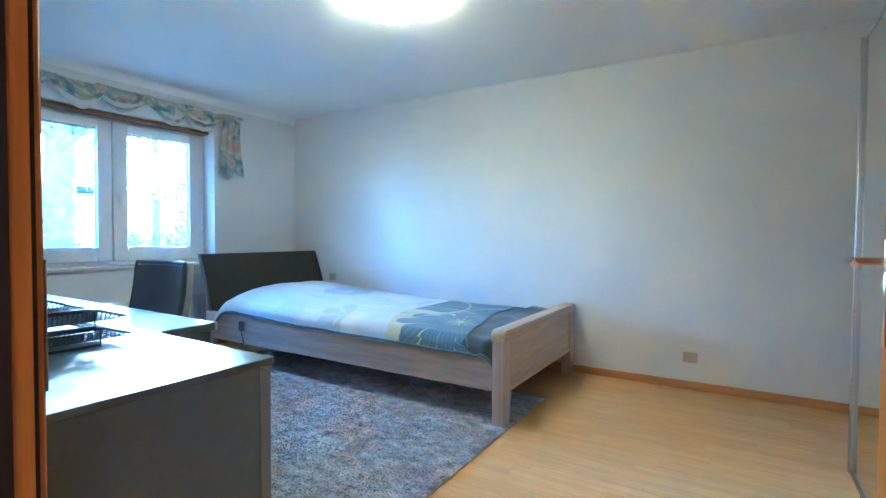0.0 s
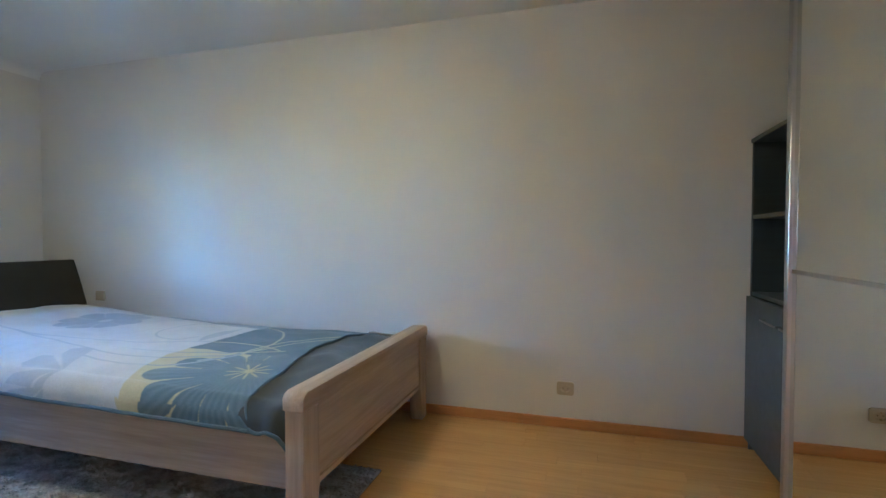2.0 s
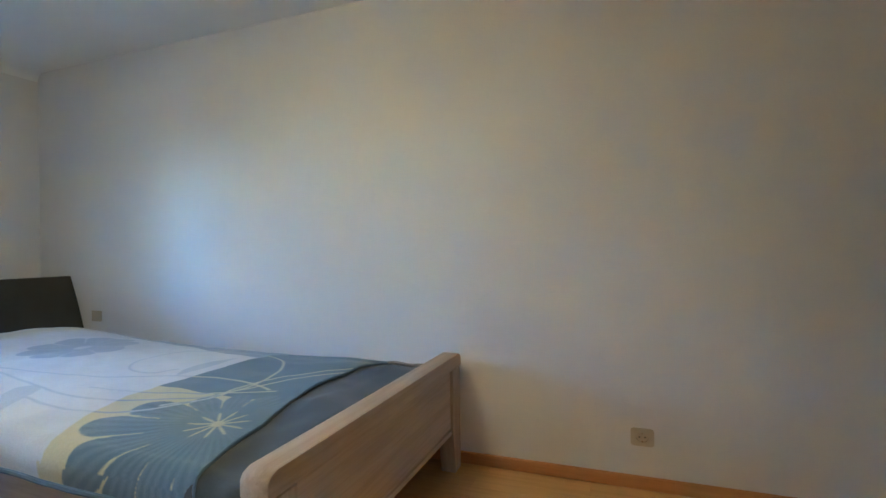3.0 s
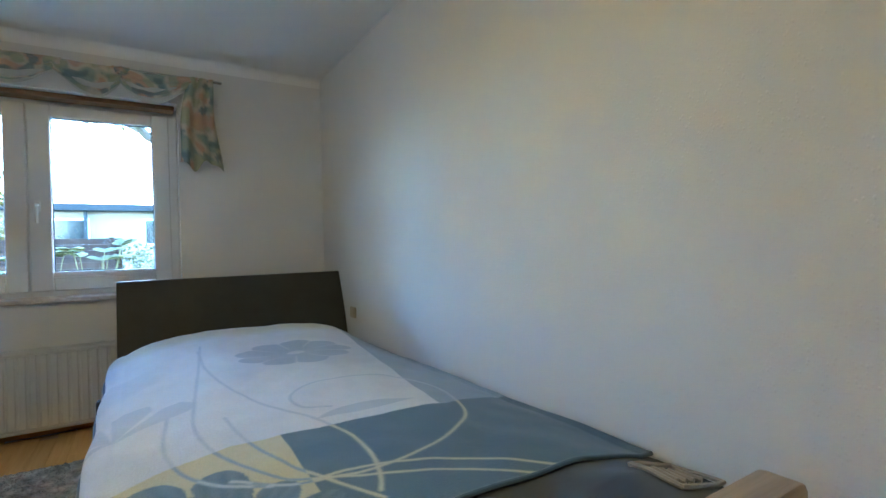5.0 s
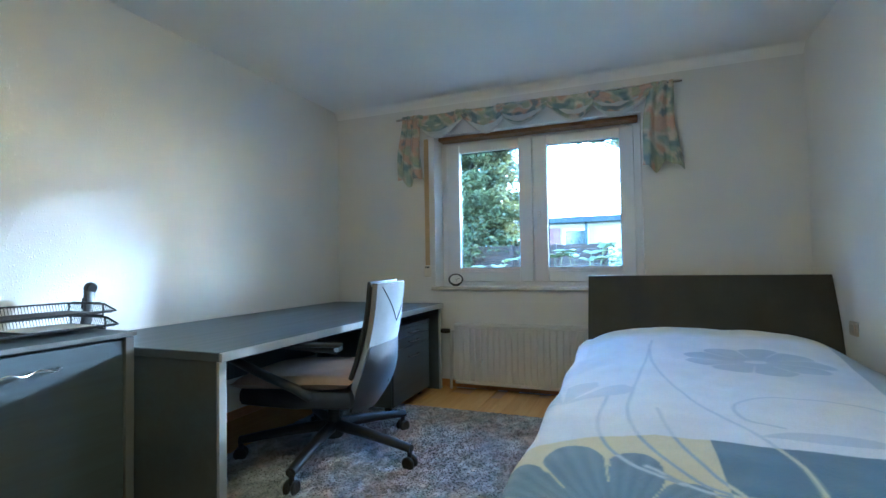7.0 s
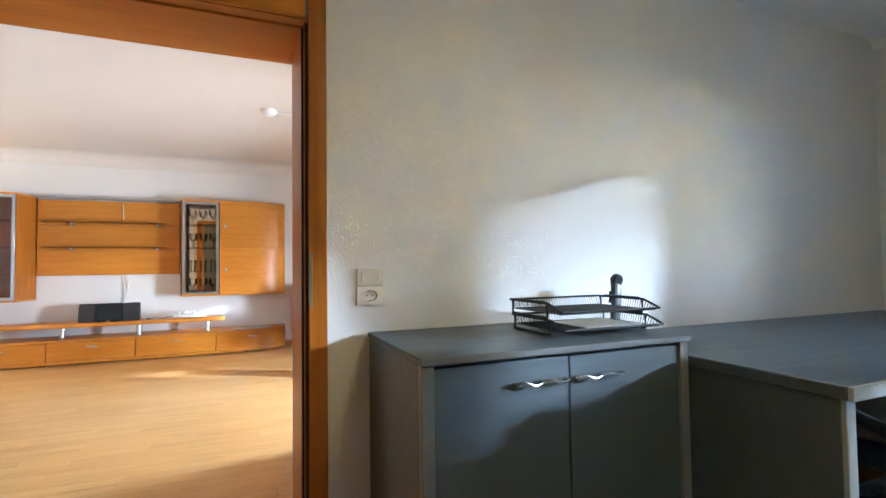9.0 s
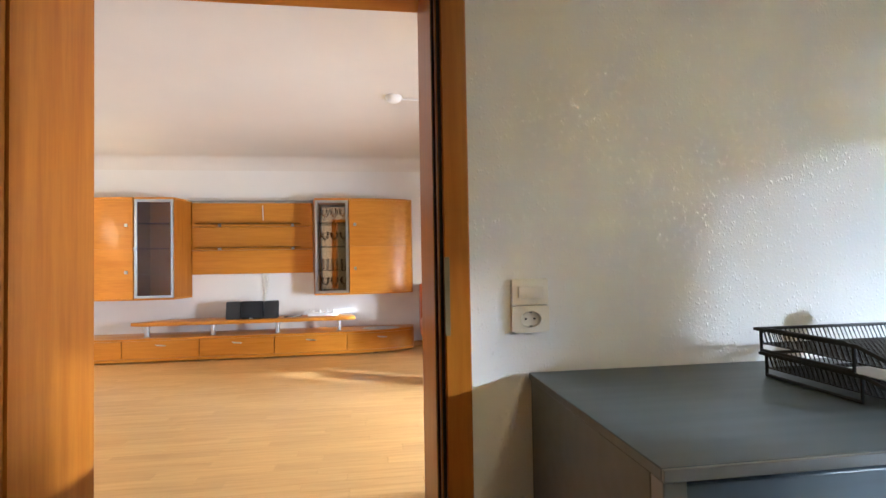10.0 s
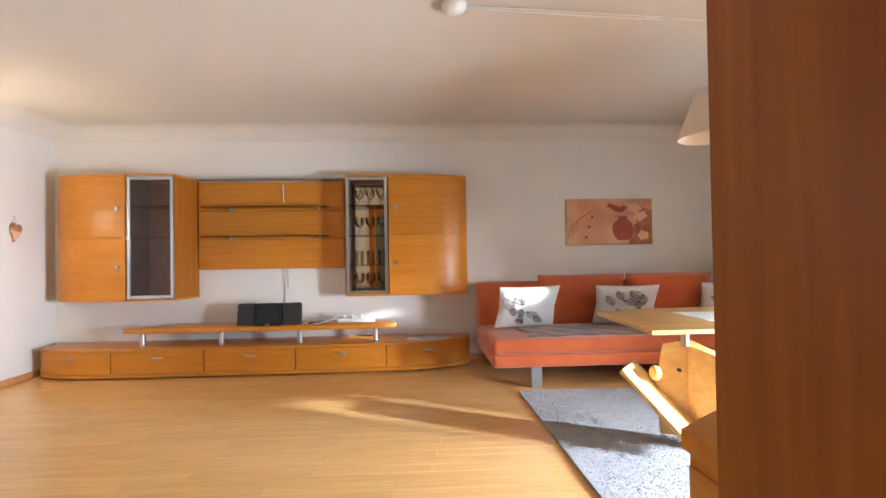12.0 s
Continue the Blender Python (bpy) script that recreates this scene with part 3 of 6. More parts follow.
def printed(ob, rule):
    me = ob.data
    a = me.color_attributes.new("print", "FLOAT_COLOR", "POINT")
    for i, v in enumerate(me.vertices):
        a.data[i].color = (*rule(v.co), 1)
    return ob


def valance():
    c = thing("curtain_valance", (0, 0, 0), "pastel printed scarf curtain wound over a chrome rod", "curtain")
    bm = bmesh.new()
    tube(bm, [(0.085, 0.70, 2.412), (0.085, 3.07, 2.422)], 0.011, 10)
    part("rod", bm, M_CHROME, c, "thin chrome curtain rod")
    for y in (0.78, 1.9, 2.98):
        bm = bmesh.new()
        tube(bm, [(0.0, y, 2.40), (0.085, y, 2.40)], 0.008, 8)
        part("rod_bracket", bm, M_CHROME, c)
    # hanging tails
    for ya, yb, drop, k in ((0.71, 0.97, 0.60, 1.0), (2.78, 3.05, 0.64, 2.0)):
        def tail(u, v, ya=ya, yb=yb, drop=drop, k=k):
            mid = (ya + yb) / 2
            wdt = (yb - ya) * (0.62 + 0.42 * v)
            y = mid + (u - 0.5) * wdt + 0.012 * math.sin(6 * v + k)
            x = 0.085 + 0.022 * math.sin(u * 17 + k * 2 + v) * (0.45 + 0.6 * v) + 0.015
            z = 2.432 - v * (drop - 0.035 * math.sin(u * 9 + k)) - 0.012 * math.sin(u * 17 + k) * v
            return (x, y, z)
        bm = bmesh.new()
        sheet(bm, 44, 30, tail, 0.002)
        printed(part("tail", bm, M_CURTAIN, c, smooth=80), lambda p, k=k: curtain_print(p, k))
    # the scarf is slung under the rod in swags and crosses over it between them
    ends = [0.93, 1.33, 1.70, 2.07, 2.44, 2.86]
    for i, (ya, yb) in enumerate(zip(ends, ends[1:])):
        def swag(u, v, ya=ya, yb=yb, i=i, low=0.0):
            y = ya - 0.05 + u * (yb - ya + 0.10)
            skew = u ** (1.25 if i % 2 else 0.8)
            sag = math.sin(math.pi * skew) ** 1.2
            width = 0.050 + (0.150 + 0.02 * math.sin(i * 2.3)) * sag + low * sag
            z = 2.438 - v * width - 0.030 * sag * (1 - v) * (0.6 + 0.4 * math.sin(i * 1.7 + 1))
            pleat = math.sin(v * 15.0 + i * 1.3 + 2.0 * math.sin(math.pi * u)) * (0.45 + 0.55 * v)
            x = 0.080 + 0.050 * math.sin(math.pi * (0.15 + 0.85 * v)) * (0.35 + 0.65 * sag) + 0.014 * pleat * (0.3 + 0.7 * sag) + 0.004 * math.sin(u * 25 + v * 7)
            return (x - 0.5 * low, y, z)
        bm = bmesh.new()
        sheet(bm, 40, 34, swag, 0.002)
        printed(part("swag", bm, M_CURTAIN, c, smooth=80), lambda p, i=i: curtain_print(p, 3.0 + 1.7 * i))
        bm = bmesh.new()
        sheet(bm, 30, 20, lambda u, v, f=swag: f(u, v, low=0.02), 0.002)
        part("lining", bm, M_LINING, c, "pale scarf lining", smooth=80)
        # a knot of cloth over the rod
        bm = bmesh.new()
        lean = 0.05 if i % 2 else -0.05
        tube(bm, [(0.080, ya - lean, 2.395), (0.105, ya - lean * 0.5, 2.408), (0.100, ya, 2.418), (0.105, ya + lean * 0.5, 2.405), (0.080, ya + lean, 2.385)], [0.016, 0.021, 0.018, 0.022, 0.016], 10)
        printed(part("wrap", bm, M_CURTAIN, c, smooth=80), lambda p, i=i: curtain_print(p, 9.0 + 2.3 * i))


valance()


def radiator():
    r = thing("radiator", (0.0, 0.0, 0.06), "cream enamelled panel radiator under the window", "radiator")
    ya, yb, zt = 1.25, 2.72, 0.51
    bm = bmesh.new()
    n = 27
    prof = []
    step = (yb - ya - 0.06) / n
    for i in range(n):
        y = ya + 0.03 + i * step
        prof += [(0.132, y), (0.132, y + step * 0.16), (0.142, y + step * 0.30), (0.142, y + step * 0.86)]
    pts = [(0.132, ya)] + prof + [(0.132, yb), (0.112, yb), (0.112, ya)]
    prism(bm, pts, 0.03, zt - 0.03)
    part("front_panel", bm, M_RAD, r)
    part("top_grille", boxes((0.035, 0.142, ya - 0.005, yb + 0.005, zt - 0.028, zt), bev=0.006), M_RAD, r)
    part("bottom_rail", boxes((0.112, 0.138, ya, yb, 0.0, 0.028), bev=0.006), M_RAD, r)
    part("back_panel", boxes((0.035, 0.055, ya, yb, 0.0, zt - 0.03), bev=0.004), M_RAD, r)
    part("side_cover", boxes((0.056, 0.111, ya, ya + 0.004, 0.02, zt - 0.03)), M_RAD, r)
    bm = bmesh.new()
    tube(bm, [(0.09, ya + 0.002, 0.44), (0.09, ya - 0.04, 0.44), (0.085, ya - 0.055, 0.43), (0.085, ya - 0.055, -0.058)], 0.011, 8)
    part("feed_pipe", bm, M_RAD, r)
    bm = bmesh.new()
    tube(bm, [(0.09, ya - 0.055, 0.44), (0.10, ya - 0.10, 0.44), (0.10, ya - 0.16, 0.44)], [0.018, 0.022, 0.018], 12)
    part("valve", bm, M_BLACK, r, "dark thermostat valve")
    bm = bmesh.new()
    tube(bm, [(0.09, ya + 0.002, 0.03), (0.09, ya - 0.03, 0.03), (0.06, ya - 0.035, 0.03), (0.02, ya - 0.035, 0.03)], 0.011, 8)
    part("return_pipe", bm, M_RAD, r)


radiator()


def desk_clock():
    c = thing("alarm_clock", (-0.02, 1.215, 0.886), "small round black alarm clock with a white dial", "clock", rz=20)
    m = Matrix.Translation((0, 0, 0.056)) @ Matrix.Diagonal((0.85, 1.05, 0.85, 1)) @ Matrix.Rotation(radians(75), 4, "Y")
    bm = bmesh.new()
    lathe(bm, [(0, -0.025), (0.05, -0.025), (0.062, -0.012), (0.064, 0.01), (0.058, 0.02), (0.05, 0.018)], 28, m=m)
    part("case", bm, M_BLACK, c)
    bm = bmesh.new()
    lathe(bm, [(0, 0.0135), (0.040, 0.0135), (0.050, 0.012), (0.050, 0.010), (0, 0.010)], 28, m=m)
    part("dial", bm, M_WHITE, c, "white clock dial")
    for a, l in ((20, 0.026), (115, 0.036)):
        bm = bmesh.new()
        q = m @ Matrix.Rotation(radians(a), 4, "Z")
        tube(bm, [q @ Vector((0, 0, 0.0155)), q @ Vector((l, 0, 0.0155))], 0.0016, 6)
        part("clock_hand", bm, M_BLACK, c)
    part("foot", boxes((-0.022, 0.02, -0.03, 0.03, 0.0, 0.012), bev=0.003), M_BLACK, c)


desk_clock()


# ---- bed ----
def bed():
    b = thing("bed", (0, 0, 0), "pale ash single bed with a dark curved headboard", "bed")
    xo, xi = 3.535, 3.455
    ya, yb = 2.345, 3.795
    for s, y in ((1, ya), (-1, yb)):
        q = y + s * 0.115
        bm = bmesh.new()
        prism(bm, [(y, 0.0), (y + s * 0.085, 0.0), (q, 0.225), (q, 0.53), (y, 0.53)], xi, xo, "x")
        bmesh.ops.bevel(bm, geom=bm.edges[:], offset=0.005, segments=1, affect="EDGES")
        part("leg", bm, M_ASH_Z, b)
    part("footboard_panel", boxes((xi + 0.02, xo - 0.012, ya + 0.116, yb - 0.116, 0.235, 0.53), bev=0.003), M_ASH_Y, b)
    part("footboard_rail", boxes((xi + 0.012, xo - 0.006, ya + 0.116, yb - 0.116, 0.205, 0.2345), bev=0.004), M_ASH_Y, b)
    bm = bmesh.new()
    out = [(ya - 0.008, 0.532), (ya - 0.008, 0.575), (ya + 0.004, 0.593), (ya + 0.03, 0.602), (yb - 0.03, 0.602), (yb - 0.004, 0.593), (yb + 0.008, 0.575), (yb + 0.008, 0.532)]
    prism(bm, out, xi - 0.006, xo + 0.006, "x", 0.008)
    part("cap_rail", bm, M_ASH_Y, b)
    part("side_rail", boxes((0.46, xi, ya + 0.042, ya + 0.072, 0.205, 0.455), bev=0.004), M_ASH, b)
    part("side_rail", boxes((0.46, xi, yb - 0.042, yb - 0.012, 0.205, 0.455), bev=0.004), M_ASH, b)
    for i in range(9):
        x = 0.62 + i * 0.33
        part("slat", boxes((x, x + 0.08, ya + 0.043, yb - 0.043, 0.235, 0.25)), M_ASH_Y, b)
    bm = bmesh.new()
    front, back = [], []
    for i in range(13):
        t = i / 12
        x = 0.575 - 0.21 * t ** 1.5
        z = 0.26 + 0.72 * t
        front.append((x, z))
        back.append((x - 0.045, z))
    lo = [[bm.verts.new((x, y, z)) for y in [ya + 0.045 + (yb + 0.005 - ya) * j / 10 for j in range(11)]] for x, z in front + back[::-1]]
    k = len(lo)
    for i in range(k):
        for j in range(10):
            bm.faces.new((lo[i][j], lo[i][j + 1], lo[(i + 1) % k][j + 1], lo[(i + 1) % k][j]))
    bm.faces.new([r[0] for r in lo])
    bm.faces.new([r[-1] for r in lo])
    part("headboard", bm, M_HEAD, b, "dark grey-brown curved headboard", smooth=50)
    for y in (ya + 0.1, yb - 0.1):
        part("leg", boxes((0.42, 0.50, y - 0.04, y + 0.04, 0.0, 0.259), bev=0.004), M_ASH_Z, b)


bed()

bm = bmesh.new()
box(bm, 0.585, 3.44, 2.43, 3.74, 0.251, 0.47, 0.05, 3)
single("mattress", bm, M_MATTRESS, "pale mattress mostly hidden under the blankets", "mattress")


def bed_top(x, y):
    """Height of the bedclothes: high over the pillow, falling towards the foot and to both sides."""
    s = max(0.0, min(1.0, (x - 0.55) / 0.35))
    head = 0.14 * s * s * (3 - 2 * s) * math.exp(-max(0, x - 0.95) / 1.1)
    across = max(0.0, 1 - abs((y - 3.06) / 0.72) ** 4)
    z = 0.492 + (head + 0.035) * across
    z += 0.006 * noise.noise(Vector((x * 3, y * 4, 0))) + 0.003 * noise.noise(Vector((x * 9, y * 9, 3)))
    return z


def drape(x, y):
    """Over the near edge the cloth hangs down in front of the side rail."""
    lim = 2.395
    if y >= lim + 0.05:
        return (x, y, bed_top(x, y))
    d = lim + 0.05 - y
    z0 = bed_top(x, lim + 0.05)
    a = min(d / 0.08, math.pi / 2)
    yy = lim + 0.05 - 0.08 * math.sin(a)
    zz = z0 - 0.08 * (1 - math.cos(a)) - max(0, d - 0.08 * math.pi / 2)
    return (x, yy + 0.006 * math.sin(x * 11) * min(1, d / 0.06), zz)


def petal(px, py, cx, cy, r, ang, half):
    dx, dy = px - cx, py - cy
    d = math.hypot(dx, dy)
    if d > r or d < 1e-6:
        return False
    a = (math.degrees(math.atan2(dy, dx)) - ang + 180) % 360 - 180
    return abs(a) < half * (1 - max(0, d / r - 0.82) * 2.6)


STEMS = {
    "loop": [(2.358, 3.094), (2.300, 3.008), (2.174, 2.997), (2.062, 3.099), (2.047, 3.286), (2.138, 3.456), (2.324, 3.545), (2.551, 3.514), (2.671, 3.457), (2.770, 3.334), (2.826, 3.211), (2.855, 3.065), (2.842, 2.921), (2.810, 2.818), (2.716, 2.710)],
    "crossing stem": [(1.29, 2.761), (1.622, 2.766), (1.937, 2.818), (2.201, 2.907), (2.399, 3.003), (2.604, 3.065), (2.776, 3.067), (2.899, 3.038), (2.971, 3.007)],
    "left stem": [(1.20, 2.78), (1.602, 2.736), (2.075, 2.680), (2.270, 2.664), (2.455, 2.685), (2.641, 2.745), (2.776, 2.824), (2.829, 2.896)],
    "upper tail": [(2.829, 2.896), (2.835, 3.042), (2.922, 3.244), (3.028, 3.399), (3.145, 3.493)],
    "lower tail": [(2.837, 2.922), (2.920, 3.100), (3.040, 3.302), (3.144, 3.440)],
    "thick stem": [(2.25, 2.758), (2.447, 2.781), (2.647, 2.832), (2.809, 2.901), (3.009, 3.003)],
    "outer stem": [(2.128, 2.593), (2.370, 2.574), (2.556, 2.602), (2.715, 2.684), (2.802, 2.793)],
}
CELL = 0.004


def stem_field():
    """How far each small cell of the cloth lies from the nearest stem."""
    field = {}
    for line in STEMS.values():
        pts = [Vector(p) for p in line]
        pts = [2 * pts[0] - pts[1]] + pts + [2 * pts[-1] - pts[-2]]
        for a, b, c, d in zip(pts, pts[1:], pts[2:], pts[3:]):
            for k in range(60):
                t = k / 60
                p = 0.5 * (2 * b + (c - a) * t + (2 * a - 5 * b + 4 * c - d) * t * t + (3 * b - a - 3 * c + d) * t ** 3)
                i0, j0 = round(p.x / CELL), round(p.y / CELL)
                for i in range(i0 - 4, i0 + 5):
                    for j in range(j0 - 4, j0 + 5):
                        g = math.hypot(i * CELL - p.x, j * CELL - p.y)
                        if g < field.get((i, j), 9.0):
                            field[(i, j)] = g
    return field


STEM_FIELD = stem_field()


def fleece_print(p):
    """The dye at a point, softened a little as thread carries it."""
    c = Vector((0, 0, 0))
    for dx, dy in ((-0.0016, -0.0006), (0.0006, -0.0016), (0.0016, 0.0006), (-0.0006, 0.0016)):
        c += fleece_dye(Vector((p.x + dx, p.y + dy, p.z)))
    return c / 4


def fleece_dye(p):
    x, y = p.x, p.y
    if p.z < 0.49 and y < 2.42:
        y = 2.42 - (0.49 - p.z)
    white, pale, steel = Vector((0.70, 0.72, 0.74)), Vector((0.36, 0.44, 0.53)), Vector((0.10, 0.165, 0.22))
    yellow, cream = Vector((0.58, 0.54, 0.33)), Vector((0.62, 0.60, 0.46))
    edge = 2.49 + 0.09 * (y - 2.89) - 0.40 * max(0.0, y - 3.46) + 0.006 * math.sin(y * 9)
    c = white
    haze = noise.noise(Vector((x * 2.2, y * 2.2, 7)))
    if haze > 0.12:
        c = white.lerp(pale, min(0.22, (haze - 0.12) * 1.2))
    if x < 1.12:
        c = cream.lerp(white, min(1.0, max(0.0, (x - 1.0) / 0.12)))
    if x < edge and y > 3.58 - 0.115 * (x - 1.30):
        c = pale.lerp(steel, 0.2)
    # pale blossom over the pillow, a leaf and shadow petals further down
    a, r = math.atan2((x - 1.53) * 1.35, y - 3.19), math.hypot((x - 1.53) * 1.35, y - 3.19)
    if r < 0.235 + 0.06 * abs(math.cos(4.5 * a)) ** 0.7:
        c = pale.lerp(white, 0.15 if r > 0.045 else 0.7)
        if r > 0.10 and abs(math.cos(4.5 * a)) < 0.10:
            c = white.lerp(pale, 0.3)
    if abs(x - 2.41 - 0.8 * (y - 3.19) ** 2) < 0.038 * max(0, 1 - ((y - 3.20) / 0.19) ** 2):
        c = white.lerp(pale, 0.55)
    for k in range(4):
        if petal(x, y, 2.20, 2.44, 0.30, 130 + k * 38, 15):
            c = white.lerp(pale, 0.45)
    if x > edge and y > 2.885:
        c = steel
    elif y <= 2.885 and x > 2.49 + 0.33 * max(0.0, 2.74 - y) + 0.012 * math.sin(y * 14):
        c = yellow
    # the large steel-blue blossom with its rounded petals
    dx, dy = x - 3.06, y - 2.65
    r, a = math.hypot(dx, dy), math.degrees(math.atan2(dy, dx)) % 360
    if r < 0.26 and x > 2.99 or 70 < a < 322 and r > 0.03:
        q = (a - 77) / 27 % 1
        if a < 150:
            top = 0.285 + 0.0004 * (a - 70)
        elif a < 190:
            top = 0.317 + 0.0041 * (a - 150)
        else:
            top = 0.481 - 0.0019 * min(50.0, a - 190)
        reach = top - 0.105 + 0.115 * math.sin(math.pi * q) ** 0.6
        slit = min(q, 1 - q) * math.radians(27) * r
        cut = 0.74 if int((a - 77) // 27) % 2 else 0.52
        if r < max(reach, 0.26 if x > 2.99 else 0.0) and (x > 3.04 or r < cut * top or slit > 0.004 + 0.02 * max(0.0, r - 0.22)):
            c = steel.lerp(pale, 0.13 + 0.08 * math.sin(a * 0.9))
    star = 0.5 + 0.5 * math.cos(math.radians(a) * 11)
    if r < 0.022 + 0.085 * star ** 4:
        c = yellow
    gap = STEM_FIELD.get((round(x / CELL), round(y / CELL)), 9.0)
    if gap < 0.0085 and r > 0.05 and not (70 < a < 322 and r < 0.28 and y < 2.86):
        ink = cream.lerp(yellow, 0.5) if c == steel else (pale.lerp(steel, 0.35) if c == yellow else white.lerp(pale, 0.6))
        c = c.lerp(ink, min(1.0, (0.0085 - gap) / 0.005))
    return c


# the folded edge of the blanket, across the bed
FOLD_Y = (2.26, 2.39, 2.55, 2.70, 2.96, 3.16, 3.51, 3.83)
FOLD_X = (3.32, 3.245, 3.215, 3.20, 3.13, 3.10, 3.095, 3.125)


def bedspread():
    s = thing("bedspread", (0, 0, 0), "printed fleece blanket with blue and yellow blossoms spread over the bed", "blanket")

    def top(u, v):
        y = 2.29 + v * 1.53
        x0 = 0.60
        x1 = float(np.interp(y, FOLD_Y, FOLD_X))
        x = x0 + u * (x1 - x0)
        q = Vector(drape(x, y))
        soft = noise.noise(Vector((x * 3.1, y * 4.3, 1.0))) + 0.5 * noise.noise(Vector((x * 8.0 + y * 3.0, y * 9.0, 5.0)))
        q.z += 0.022 + 0.006 * soft
        if u < 0.06:
            q.z -= 0.10 * (1 - u / 0.06) ** 2 * (1 if v < 0.97 else 0.6)
        return q
    bm = bmesh.new()
    sheet(bm, 440, 264, top, 0.012)
    printed(part("blanket", bm, M_BLANKET, s, smooth=80), fleece_print)
    bm = bmesh.new()
    pts = [Vector(top(1.0, v / 60)) + Vector((0.004, 0, -0.004)) for v in range(61)]
    tube(bm, pts, 0.007, 8)
    part("binding", bm, M_BINDING, s, "slate blue ribbon binding")
    bm = bmesh.new()
    tube(bm, [Vector(top(u / 80, 0.0)) + Vector((0, -0.002, -0.004)) for u in range(81)], 0.009, 8)
    part("binding", bm, M_BINDING, s, "slate blue ribbon binding")


bedspread()


def under_blanket():
    def top(u, v):
        x = 2.6 + u * (0.862 - 0.02 * math.sin(v * 5))
        hang = max(0.0, min(1.0, (x - 3.24) / 0.10))
        y0 = 2.34 - 0.065 * hang
        y = y0 + v * (3.81 - y0)
        q = Vector(drape(x, y))
        swell = max(0.0, min(1.0, (x - 3.05) / 0.2))
        q.z += 0.004 + swell * (0.014 + 0.016 * noise.noise(Vector((x * 6.0 + y * 2.0, y * 5.0, 2.0))) + 0.010 * math.sin(y * 10.0 + x * 5.0))
        side = hang * max(0.0, min(1.0, (2.42 - y) / 0.12))
        q.y -= side * (0.004 + 0.016 * (0.5 + 0.5 * math.sin(x * 52.0 + 1.0)))
        q.z += side * 0.022 * math.sin(x * 30.0 + 0.6)
        if u > 0.95:
            q.z -= 0.03 * (u - 0.95) / 0.05
        return q
    s = thing("slate_blanket", (0, 0, 0), "dark slate fleece blanket folded at the foot of the bed", "blanket")
    bm = bmesh.new()
    sheet(bm, 90, 130, top, 0.012)
    part("fleece", bm, M_BLANKET_BACK, s, smooth=80)
    bm = bmesh.new()
    tube(bm, [Vector(top(0.80 + 0.2 * u / 40, 0.0)) + Vector((0, -0.003, -0.004)) for u in range(41)], 0.008, 8)
    part("hem", bm, M_BINDING, s, "slate blue ribbon hem")

    def patch(a, b):
        x, y = 3.20 + 0.13 * a, 3.60 + 0.18 * b + 0.03 * a
        return Vector(top((x - 2.6) / 0.862, (y - 2.275) / 1.535)) + Vector((0, 0, 0.012))
    bm = bmesh.new()
    ring = [patch(a / 8, 0) for a in range(9)] + [patch(1, b / 8) for b in range(1, 9)] + [patch(1 - a / 8, 1) for a in range(1, 9)] + [patch(0, 1 - b / 8) for b in range(1, 8)]
    tube(bm, ring, 0.007, 6, closed=True)
    for b in (0.2, 0.4, 0.6, 0.8):
        tube(bm, [patch(0.25 + 0.5 * k / 4, b) for k in range(5)], 0.008, 6)
    part("woven_badge", bm, M_BADGE, s, "pale woven badge")


under_blanket()
bm = bmesh.new()
cushion(bm, 0.62, 1.15, 0.14, pose(0.92, 3.06, 0.53, 0, 0, 0), 16)
single("pillow", bm, M_PILLOW, "pillow hidden under the head of the blanket", "pillow")


def bed_remote():
    c = thing("hand_control", (1.06, 2.332, 0.36), "black hand control hanging on its cable from the bed side", "remote control")
    part("handset", boxes((-0.03, 0.03, -0.012, 0.012, -0.03, 0.06), bev=0.008), M_BLACK, c)
    bm = bmesh.new()
    tube(bm, [(0.0, 0, -0.03), (0.02, 0.0, -0.1), (0.06, 0.01, -0.22), (0.05, 0.02, -0.3), (-0.06, 0.03, -0.332), (-0.16, 0.06, -0.335)], 0.006, 8)
    part("cable", bm, M_BLACK, c)


bed_remote()


# ---- carpet ----
def carpet(name, x0, x1, y0, y1, mat, label, step, blades, tall):
    r = thing(name, (0, 0, 0), label, "rug")
    bm = bmesh.new()
    box(bm, x0, x1, y0, y1, 0.0015, 0.014, 0.004)
    part("backing", bm, mat, r)
    vs, fs = [], []
    rnd = random.Random(5)
    for i in range(blades):
        x, y = rnd.uniform(x0, x1), rnd.uniform(y0, y1)
        a, lean = rnd.uniform(0, 6.28), rnd.uniform(0.0, 1.0) * tall
        h, wd = tall * rnd.uniform(0.6, 1.2), step
        k = len(vs)
        dx, dy = math.cos(a) * wd, math.sin(a) * wd
        b2 = rnd.uniform(0, 6.28)
        vs += [(x - dx, y - dy, 0.013), (x + dx, y + dy, 0.013), (x + math.cos(b2) * lean, y + math.sin(b2) * lean, 0.013 + h)]
        fs.append((k, k + 1, k + 2))
    me = bpy.data.meshes.new("pile")
    me.from_pydata(vs, [], fs)
    me.materials.append(mat)
    ob = new("pile", me)
    ob.parent = r
    tagged(ob, kind="stuff")
    return r


carpet("carpet", 0.68, 3.56, 0.50, 3.0, M_RUG, "mottled grey-blue shaggy carpet under desk chair and bed", 0.008, 80000, 0.007)


